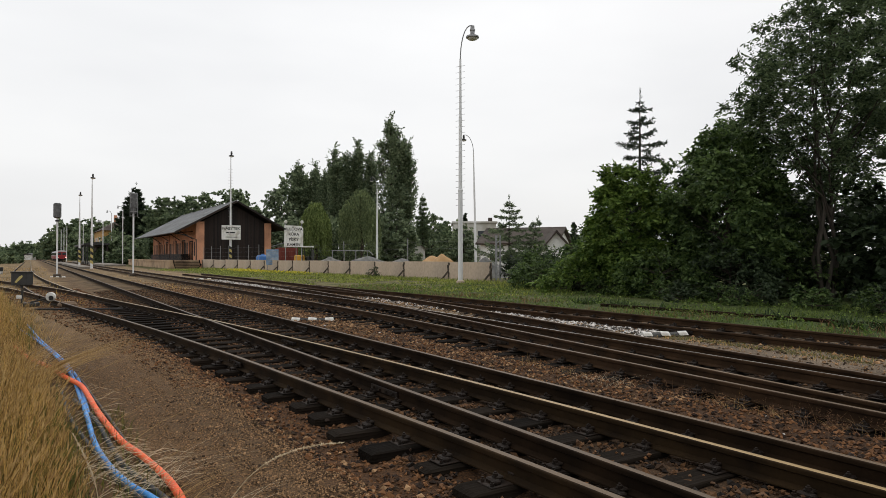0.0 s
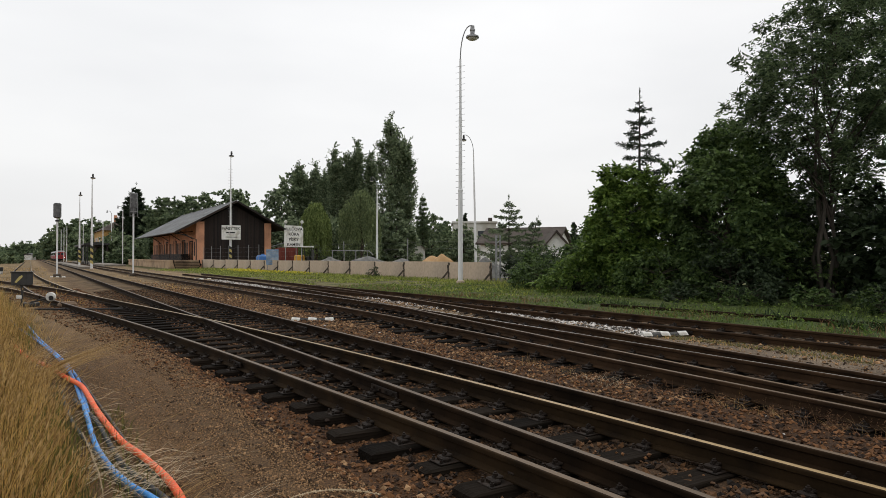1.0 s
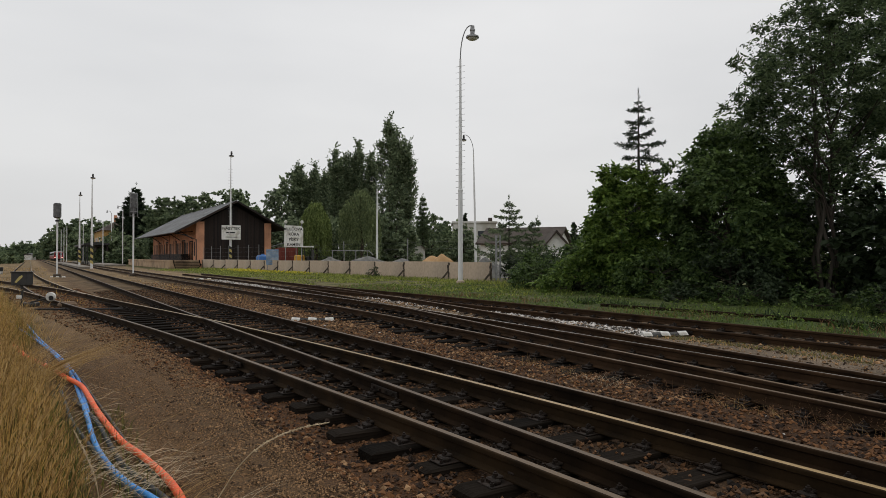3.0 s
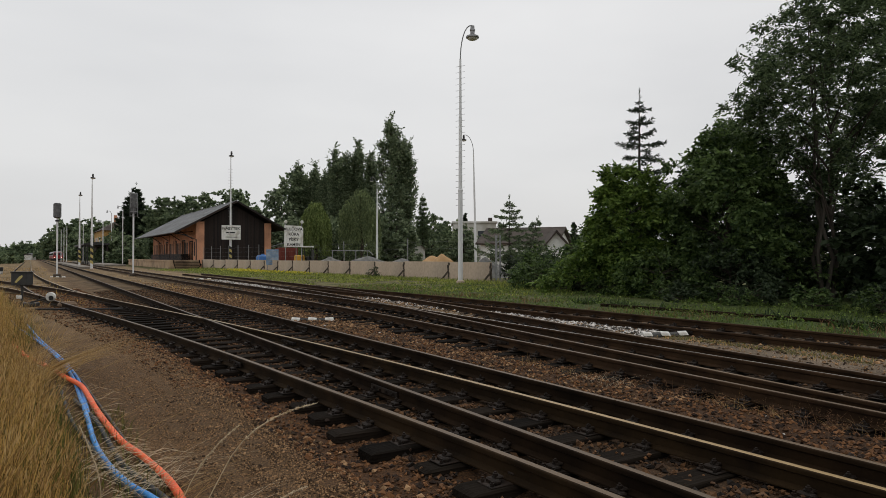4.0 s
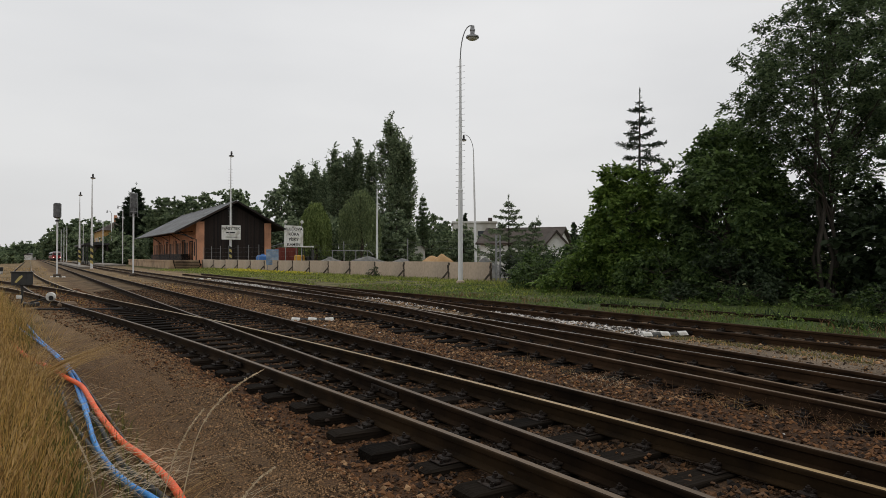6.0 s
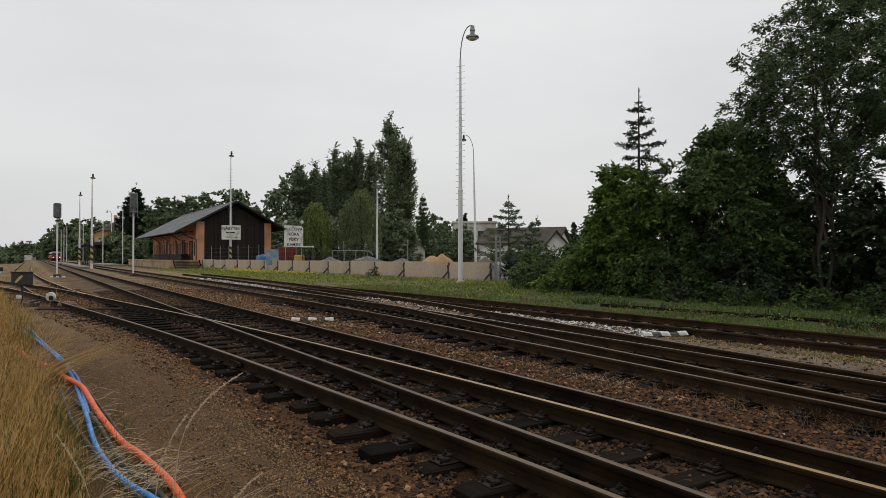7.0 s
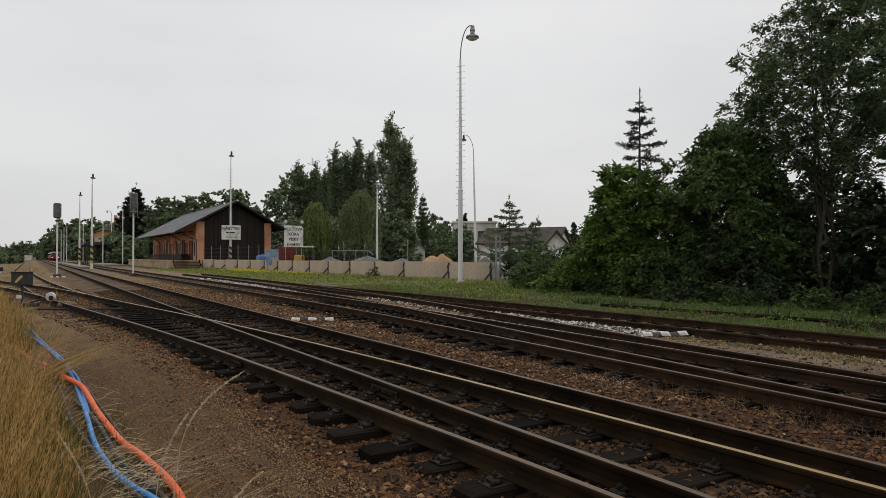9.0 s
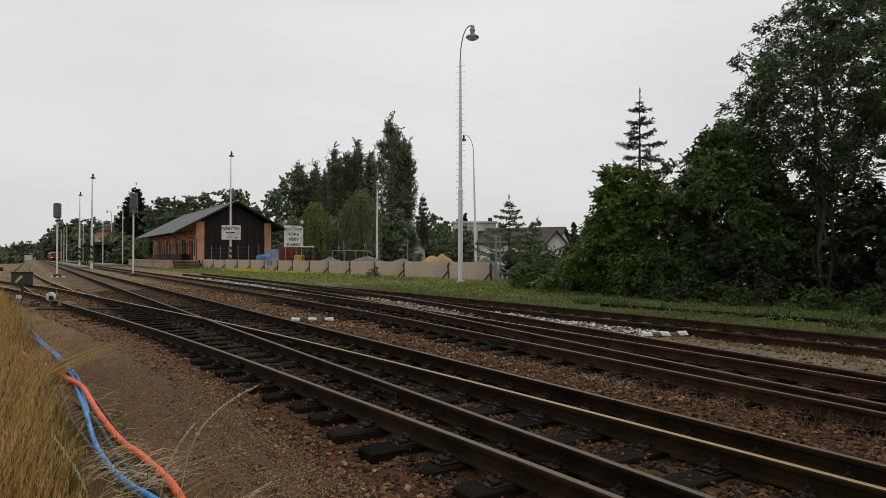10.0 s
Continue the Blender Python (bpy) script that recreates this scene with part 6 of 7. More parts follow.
def right_thicket():
    g = "thicket by the siding"
    SWAY.append((broadleaf(24.5, 12.6, 12.4, [(0.3, 0.4), (0.46, 2.1), (0.55, 3.55), (0.68, 2.9), (0.8, 1.8), (0.92, 0.8), (1, 0.2)], "tall dark ash tree with several grey trunks", LEAF_ASH, 101, 0.1, 260, 180, 0.6, 0.155, bark=PALEBARK, trunks=4, z_from=0.3, aspect=2.6, hollow=0.3, group=g, level=0.5, rough=0.9), 0.25, 0.0))
    SWAY.append((broadleaf(33.5, 10.4, 18.0, [(0.05, 3), (0.3, 5.0), (0.6, 5.5), (0.85, 4.2), (1, 1.2)], "large dark tree standing behind the thicket", LEAF_ASH, 102, 0.3, 190, 110, 1.0, 0.28, z_from=0.1, group=g, level=0.5, rough=0.9), 0.2, 1.0))
    SWAY.append((broadleaf(22.9, 15.6, 6.4, [(0, 1.7), (0.3, 2.2), (0.6, 2.2), (0.85, 1.75), (1, 0.8)], "dense dark-green leafy tree at the grass edge", LEAF_MID, 103, 0.12, 170, 180, 0.45, 0.165, z_from=0.12, group=g, level=0.6, rough=0.85), 0.3, 2.0))
    SWAY.append((broadleaf(25.6, 17.4, 7.4, [(0, 1.8), (0.4, 2.3), (0.7, 1.8), (1, 0.5)], "dark bushy tree in the thicket", LEAF_MID, 104, 0.12, 120, 150, 0.55, 0.185, z_from=0.05, group=g, level=0.6, rough=0.85), 0.25, 0.5))
    SWAY.append((broadleaf(21.6, 19.6, 5.2, [(0, 1.25), (0.3, 1.7), (0.6, 1.6), (0.85, 1.25), (1, 0.5)], "bright green maple bush before a spruce", LEAF_BRIGHT, 105, 0.09, 160, 170, 0.38, 0.17, z_from=0.1, group=g, level=0.7, rough=0.8), 0.3, 1.4))
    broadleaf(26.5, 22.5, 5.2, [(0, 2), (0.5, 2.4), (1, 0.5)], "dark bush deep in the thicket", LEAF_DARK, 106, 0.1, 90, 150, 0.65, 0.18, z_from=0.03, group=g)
    broadleaf(22.9, 21.9, 3.5, [(0, 1.4), (0.5, 1.3), (1, 0.3)], "low green bush at the thicket's end", LEAF_MID, 107, 0.07, 80, 150, 0.5, 0.15, z_from=0.03, group=g)
    # inner shrubs get LEAF_DARK, so some of their shade is in the colour
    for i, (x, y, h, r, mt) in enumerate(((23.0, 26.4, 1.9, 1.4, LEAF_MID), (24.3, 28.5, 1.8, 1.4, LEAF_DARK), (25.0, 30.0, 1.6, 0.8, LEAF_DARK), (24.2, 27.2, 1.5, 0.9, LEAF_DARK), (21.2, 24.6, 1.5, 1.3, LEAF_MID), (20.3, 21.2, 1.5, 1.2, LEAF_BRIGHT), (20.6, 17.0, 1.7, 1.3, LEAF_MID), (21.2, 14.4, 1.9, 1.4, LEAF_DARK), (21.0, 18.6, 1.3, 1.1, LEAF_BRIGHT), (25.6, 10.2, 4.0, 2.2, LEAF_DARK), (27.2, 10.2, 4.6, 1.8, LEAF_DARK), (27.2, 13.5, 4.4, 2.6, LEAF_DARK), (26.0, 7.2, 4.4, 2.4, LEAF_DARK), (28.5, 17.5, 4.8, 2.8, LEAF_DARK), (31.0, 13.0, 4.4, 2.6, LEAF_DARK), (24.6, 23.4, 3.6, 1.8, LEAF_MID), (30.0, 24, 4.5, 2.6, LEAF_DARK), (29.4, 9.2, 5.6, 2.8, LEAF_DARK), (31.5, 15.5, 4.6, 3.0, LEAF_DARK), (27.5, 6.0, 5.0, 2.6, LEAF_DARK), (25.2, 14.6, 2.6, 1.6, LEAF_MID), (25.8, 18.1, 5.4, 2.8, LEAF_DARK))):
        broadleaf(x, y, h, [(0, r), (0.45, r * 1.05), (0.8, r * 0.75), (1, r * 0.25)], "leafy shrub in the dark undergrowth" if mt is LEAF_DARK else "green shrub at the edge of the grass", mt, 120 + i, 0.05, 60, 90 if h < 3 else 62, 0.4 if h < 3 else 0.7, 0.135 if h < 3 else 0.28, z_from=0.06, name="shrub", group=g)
    rr = random.Random(77)
    for i in range(16):
        h = rr.uniform(0.35, 0.8)
        broadleaf(19.4 + rr.uniform(-0.7, 1.0) + 0.03 * i, 7.5 + i * 0.95 + rr.uniform(-0.4, 0.4), h, [(0, 0.5), (0.5, 0.6), (1, 0.25)], "low leafy weed bush before the thicket", (LEAF_MID, WEED_DARK, LEAF_DARK)[i % 3], 600 + i, 0.015, 14, 70, 0.24, 0.1, z_from=0.1, name="weed_bush", group="weed bushes before the thicket")
    SWAY.append((open_spruce(25.0, 21.85, 9.8, 3.7, "dark young spruce rising above the bushes", 141, z_from=0.46, gap=0.6, needle=0.14, dense=0.8, bough=6), 0.22, 0.8))
    SWAY.append((open_spruce(27.75, 35.65, 5.75, 3.3, "dark scraggy young larch behind the wall's end", 142, material=LEAF_POPLAR, gap=0.46, name="larch", needle=0.17, leader=0.35, bough=5, dense=0.6, z_from=0.25), 0.3, 2.2))
    SWAY.append((open_spruce(28.75, 34.8, 4.3, 2.7, "smaller larch leaning beside a taller one", 143, material=LEAF_POPLAR, gap=0.42, name="larch", needle=0.17, leader=0.3, lean=0.2, bough=5, dense=0.6, z_from=0.4), 0.3, 1.2))


right_thicket()


def far_trees():
    def pop(px, b, h, r, seed, label="tall slender Lombardy poplar, dark green", sway=0.22):
        a = (px - 784) / 1160 * b
        x, y = a * 0.8466 + b * 0.5322, -a * 0.5322 + b * 0.8466
        SWAY.append((poplar(x, y, h * 0.985, r, label, seed, "row of poplars"), sway, seed * 0.7))

    for i, (px, b, h, r) in enumerate(((690, 110, 25.3, 2.9), (717, 112, 21.5, 2.0), (593, 120, 21.8, 1.9), (632, 122, 23.0, 1.7), (655, 124, 21.2, 1.3), (612, 121, 20.5, 1.6), (527, 128, 20.0, 1.9), (557, 127, 19.3, 1.7), (540, 130, 18.0, 1.6), (575, 124, 17.5, 1.5))):
        pop(px, b, h, r, 200 + i)

    def at(px, b):
        a = (px - 784) / 1160 * b
        return a * 0.8466 + b * 0.5322, -a * 0.5322 + b * 0.8466

    def bl(px, b, h, r, seed, label, m=LEAF_FAR, clumps=70, per=70, leaf_size=None, name="broadleaf_tree", low=0.7, **kw):
        x, y = at(px, b)
        per = int(per * 0.72)
        return broadleaf(x, y, h, [(0, r * low), (0.35, r), (0.7, r * 0.85), (0.9, r * 0.5), (1, r * 0.15)], label, m, seed, 0.25, clumps, per, max(0.5, r * 0.4), leaf_size or b * 0.005, z_from=0.04, name=name, reach=0.6, level=0.2, rough=1.0, **kw)

    bl(510, 122, 17.0, 2.6, 229, "tall grey-green birch beside the poplars", LEAF_POPLAR, 90, 80, name="birch")
    bl(496, 118, 15.0, 2.6, 230, "loose birch with hanging grey-green foliage", LEAF_POPLAR, droop=0.5, name="birch")
    bl(464, 125, 9.0, 3.0, 231, "dark broad tree behind the shed", LEAF_POPLAR)
    x, y = at(640, 92)
    willow(x, y, 11.3, 2.5, "weeping willow with pale hanging foliage", LEAF_WILLOW, 232)
    x, y = at(559, 96)
    willow(x, y, 10.0, 2.0, "yellow-green young willow below the poplars", LEAF_LIME, 233)
    for i, (px, b, h, r) in enumerate(((520, 112, 8.0, 3.4), (545, 108, 6.5, 3.0), (585, 104, 7.5, 3.2), (605, 100, 6.0, 2.8), (672, 104, 7.5, 3.2), (700, 106, 8.5, 3.4), (714, 108, 7.0, 2.5), (500, 110, 7.0, 3.0), (655, 112, 10, 3.0))):
        bl(px, b, h, r, 240 + i, "dark bushy undergrowth below the poplars", LEAF_POPLAR, name="shrub", low=1.0)
    for i, (px, b, h, r, m) in enumerate(((765, 150, 11.5, 3.6, LEAF_FAR), (785, 160, 11.0, 3.5, LEAF_FAR), (724, 128, 7, 2.2, LEAF_POPLAR), (798, 95, 5.2, 2.0, LEAF_FAR), (820, 75, 5.0, 1.6, LEAF_POPLAR), (1026, 48, 2.6, 1.3, LEAF_MID))):
        bl(px, b, h, r, 260 + i, "leafy tree among the far houses", m)
    # this spruce takes LEAF_FAR, whose colour holds the haze
    x, y = at(748, 135)
    open_spruce(x, y, 14.4, 3.4, "distant dark spruce among the houses", 270, material=LEAF_FAR, gap=0.9, needle=0.5, dense=0.45, leader=0.9)
    x, y = at(823, 120)
    spruce(x, y, 9.6, 1.8, "distant dark spruce behind a flat house", 271, tiers=18, spray=0.6, dense=0.9)
    x, y = at(1016, 90)
    spruce(x, y, 6.3, 1.5, "small dark spruce far behind the houses", 272, tiers=18, spray=0.5, dense=0.9)
    # behind the shed
    for i, (px, b, h, r) in enumerate(((300, 150, 14.8, 4.6), (330, 152, 14.6, 4.8), (362, 150, 15.5, 4.6), (395, 148, 16.0, 4.6), (420, 146, 15.8, 4.0), (436, 140, 13.5, 3.4), (285, 156, 13.0, 4.0))):
        bl(px, b, h, r, 280 + i, "round green tree behind the shed", LEAF_FAR, 120, 95)
    for i, (px, b, h, r) in enumerate(((240, 158, 19.6, 7.0), (228, 162, 17.6, 6.4), (254, 160, 15.0, 6.5))):
        x, y = at(px, b)
        open_spruce(x, y, h, r, "tall dark spruce beside the station", 300 + i, gap=0.95, needle=0.62, bough=6, dense=0.42, leader=1.0, z_from=0.12)
    for i, (px, b, h, r) in enumerate(((205, 140, 6.4, 3.4), (192, 150, 4.5, 2.5), (222, 138, 6.0, 3.0), (215, 132, 3.0, 2.0), (236, 136, 5.0, 2.6))):
        bl(px, b, h, r, 310 + i, "green bush beside the station", LEAF_FAR, name="shrub", low=1.0)
    for i, (px, b, h, r) in enumerate(((100, 330, 15.0, 7), (115, 320, 17.0, 7), (132, 310, 17.5, 7), (150, 300, 17.5, 7), (170, 300, 18, 6), (186, 290, 17.0, 5), (108, 310, 12, 7), (140, 290, 12, 7), (160, 280, 11, 7))):
        bl(px, b, h, r, 330 + i, "distant broad tree beyond the platforms", LEAF_FAR, 60, 60, low=1.0)
    for i, (px, b, h) in enumerate(((4, 150, 1.6), (18, 170, 1.4), (-8, 140, 2.2), (12, 240, 3.0))):
        bl(px, b, h, 2.4, 395 + i, "low green bush on the yard's far bank", LEAF_FAR, 24, 60, name="shrub", low=1.0)
    for i in range(13):
        rr = random.Random(i)
        bl(-40 + i * 10.5, 380 + rr.uniform(-30, 60), rr.uniform(5, 8.5), 8.5, 350 + i, "distant dark tree at the end of the yard", LEAF_FAR, 45, 60, low=1.0)
    for i in range(11):
        rr = random.Random(i + 40)
        bl(760 + i * 34, 190 + rr.uniform(-20, 30), rr.uniform(7, 9.5), 6, 370 + i, "distant tree behind the houses", LEAF_FAR, 40, 60, low=1.0)


far_trees()


# ---- houses beyond the yard ----
def at_px(px, b):
    a = (px - 784) / 1160 * b
    return a * 0.8466 + b * 0.5322, -a * 0.5322 + b * 0.8466


def house(px, b, w, d, eave, ridge, yaw, wall, roof, label, windows, name="house"):
    x, y = at_px(px, b)
    e = empty(name, pose(x, y, 0, 0, 0, yaw), label, "house")
    flat = ridge <= eave
    part("wall", Geo().box((0, d / 2, eave / 2), (w, d, eave)) if flat else Geo().prism([(0, 0), (d, 0), (d, eave), (d / 2, ridge - 0.1), (0, eave)], -w / 2, w / 2, "x"), wall, e)
    if flat:
        part("parapet", Geo().box((0, d / 2, eave + 0.15), (w + 0.4, d + 0.4, 0.3), bev=0.03), PLASTER, e)
        part("chimney", Geo().box((w * 0.4, d * 0.4, eave + 0.6), (0.6, 0.5, 0.8), bev=0.03), BROWNTILE, e)
    else:
        ln = math.hypot(d / 2 + 0.5, (ridge - eave) * (d / 2 + 0.5) / (d / 2))
        ang = math.atan2(ridge - eave, d / 2)
        for s in (-1, 1):
            yc = d / 2 + s * (d / 4 + 0.2)
            zc = ridge - (d / 4 + 0.2) * math.tan(ang) + 0.05
            rf = part("roof", Geo().box((0, yc, zc), (w + 0.7, ln, 0.14), Matrix.Rotation(-s * ang, 4, "X")), roof, e)
    for wx, wz, ww, wh in windows:
        fr = part("window", Geo().box((wx, -0.02, wz), (ww + 0.16, 0.08, wh + 0.16), bev=0.01), PLASTER, e)
        part("pane", Geo().box((wx, -0.055, wz), (ww, 0.03, wh)), GLASS, fr)
    return e


house(915, 62, 7.4, 5.4, 2.95, 4.3, -56, LIT_PLASTER, BROWNTILE, "low white house with a brown tiled roof", [(-2.2, 1.5, 1.0, 0.7), (-0.6, 1.5, 0.9, 0.7), (1.6, 1.5, 1.0, 0.7), (2.9, 1.5, 0.9, 0.8)])
house(996, 58, 3.0, 1.7, 2.7, 3.7, 58, LIT_PLASTER, BROWNTILE, "white gable wing of the low house", [])
house(840, 95, 6.2, 8.0, 6.4, 6.4, -32, PLASTER, BROWNTILE, "pale flat-roofed house behind the garden", [(1.2, 4.6, 1.5, 1.4), (-1.8, 4.6, 1.3, 1.4), (1.5, 1.6, 1.5, 1.4)])
house(752, 122, 2.6, 6.0, 3.2, 5.0, 58, PLASTER, BROWNTILE, "small white gabled house beside the poplars", [])


def build_station():
    x, y = 15.5, 190.0
    e = empty("station_building", pose(x, y, 0), "ochre two-storey station building with a dark hipped roof", "station building")
    part("wall", Geo().box((5, 12, 4.2), (10, 24, 8.4)), OCHRE, e)
    part("roof", Geo().add([(-0.6, -0.6, 8.4), (10.6, -0.6, 8.4), (10.6, 24.6, 8.4), (-0.6, 24.6, 8.4), (5, 5, 11.8), (5, 19, 11.8)], [(0, 1, 4), (1, 2, 5, 4), (2, 3, 5), (3, 0, 4, 5), (3, 2, 1, 0)]), BROWNTILE, e)
    for z in (2.0, 5.8):
        for k in range(5):
            w = part("window", Geo().box((-0.02, 2.5 + k * 4.6, z), (0.1, 1.3, 2.0), bev=0.01), PLASTER, e)
            part("pane", Geo().box((-0.075, 2.5 + k * 4.6, z), (0.03, 1.1, 1.8)), GLASS, w)
        for k in range(2):
            w = part("window", Geo().box((3 + k * 4, -0.02, z), (1.3, 0.1, 2.0), bev=0.01), PLASTER, e)
            part("pane", Geo().box((3 + k * 4, -0.075, z), (1.1, 0.03, 1.8)), GLASS, w)
    part("chimney", Geo().box((4, 9, 12), (0.8, 0.8, 1.8), bev=0.04), ORANGE_BRICK, e)
    c = empty("platform_canopy", pose(11.3, 158, 0), "dark platform canopy on posts", "canopy")
    part("roof", Geo().prism([(-2.3, 4.0), (2.3, 4.0), (2.3, 4.3), (0, 4.6), (-2.3, 4.3)], -8, 26), DARKMETAL, c)
    part("back_wall", Geo().box((2.0, 9, 2.0), (0.2, 33, 4.0)), TIMBER, c)
    for k in range(7):
        part("post", Geo().tube([(-1.6, -7 + k * 5.3, 0), (-1.6, -7 + k * 5.3, 4.1)], 0.09, 8), DARKMETAL, c)
    p = empty("platform", Matrix.Identity(4), "low platforms of pale concrete edging and gravel", "platform", kind="structure")
    for k in range(30):
        part("edge_slab", Geo().box((6.0, 98 + k * 3.0, 0.14), (1.6, 2.96, 0.28), bev=0.02), PLATFORM, p)
    for k in range(24):
        part("edge_slab", Geo().box((11.5, 120 + k * 4.0, 0.16), (3.2, 3.96, 0.32), bev=0.02), PLATFORM, p)
    # slim platform lamps and poles
    for i, (px, b, h) in enumerate(((108, 215, 10.5), (113, 205, 10.8), (118, 195, 10.8), (147, 170, 9.8), (182, 130, 8.2), (197, 140, 10.8), (217, 125, 10.6))):
        xx, yy = at_px(px, b)
        s = empty("platform_lamp", pose(xx, yy, 0, 0, 0, -32), "slim grey platform lamp post", "lamp post", "platform lamps")
        part("pole", Geo().tube([(0, 0, 0), (0, 0, h)], [0.1, 0.07], 7), MASTPAINT, s)
        if i > 3:
            part("arm", Geo().tube([(0, 0, h), (-0.3, 0, h + 0.5), (-0.9, 0, h + 0.6)], 0.05, 6), STEEL, s)
            part("lamp_head", Geo().lathe([(0.22, -0.3), (0.12, -0.1), (0.06, 0.25)], (-0.95, 0, h + 0.5), 10), STEEL, s)
    # a white cabin shape, added to stand for a small white vehicle
    xx, yy = at_px(53, 330)
    k = empty("white_vehicle_block", pose(xx, yy, 0, 0, 0, -32), "small white vehicle at the yard's far end, shaped as a cabin", "cabin")
    part("wall", Geo().box((0, 0, 1.3), (4, 3, 2.6), bev=0.02), WHITE, k)
    part("roof", Geo().prism([(-2.3, 2.6), (2.3, 2.6), (0, 3.4)], -1.8, 1.8), DARKMETAL, k)
    xx, yy = at_px(74, 430)
    o = empty("footbridge", pose(xx, yy, 0, 0, 0, -32), "distant footbridge over the tracks, coloured blue-grey for haze", "footbridge")
    part("deck", Geo().box((0, 0, 6.6), (16, 2, 1.4), bev=0.05), HAZE_BLUE, o)
    for s in (-7.4, -2.0, 7.4):
        part("pier", Geo().box((s, 0, 3.0), (0.7, 1.4, 6.0), bev=0.03), HAZE_BLUE, o)
    # car parked by the station
    xx, yy = at_px(183, 200)
    c = empty("parked_car", pose(xx, yy, 0, 0, 0, -20), "pale grey car parked beside the platform", "car")
    part("body", Geo().prism([(-2.0, 0.3), (2.0, 0.3), (2.05, 0.75), (1.2, 0.85), (0.7, 1.4), (-1.2, 1.4), (-1.9, 0.9)], -0.8, 0.8), TRAINGREY, c)
    part("side_glass", Geo().prism([(-1.5, 0.92), (1.0, 0.9), (0.62, 1.33), (-1.15, 1.33)], -0.815, 0.815), GLASS, c)
    for sx in (-1.25, 1.3):
        for sy in (-0.72, 0.72):
            part("wheel", Geo().lathe([(0.3, -0.1), (0.32, 0), (0.3, 0.1)], (sx, sy, 0.32), 14, Matrix.Rotation(math.pi / 2, 4, "X")), BLACK, c)


build_station()


# ---- materials yard behind the wall ----
def heap(px, b, w, d, h, material, label, seed):
    x, y = at_px(px, b)
    r = np.random.RandomState(seed)
    n = 26
    g = np.linspace(-1, 1, n)
    xx, yy = np.meshgrid(g, g)
    rr = np.sqrt(xx ** 2 + yy ** 2)
    z = np.clip(1 - rr, 0, 1) ** 0.85 * h * (1 + 0.05 * waves(xx, yy, seed, 6, 2, 8)) + 0.06 * waves(xx, yy, seed + 1, 8, 5, 20) * (rr < 0.95)
    v = np.stack([xx * w / 2, yy * d / 2, z - 0.08], -1).reshape(-1, 3)
    i = (np.arange(n - 1)[:, None] * n + np.arange(n - 1)[None]).ravel()
    ob = new("gravel_mound", quick_mesh("gravel_mound", v, np.stack([i, i + 1, i + n + 1, i + n], -1), material, True))
    ob.matrix_world = pose(x, y, 0, 0, 0, -32)
    tagged(ob, label, "heap")


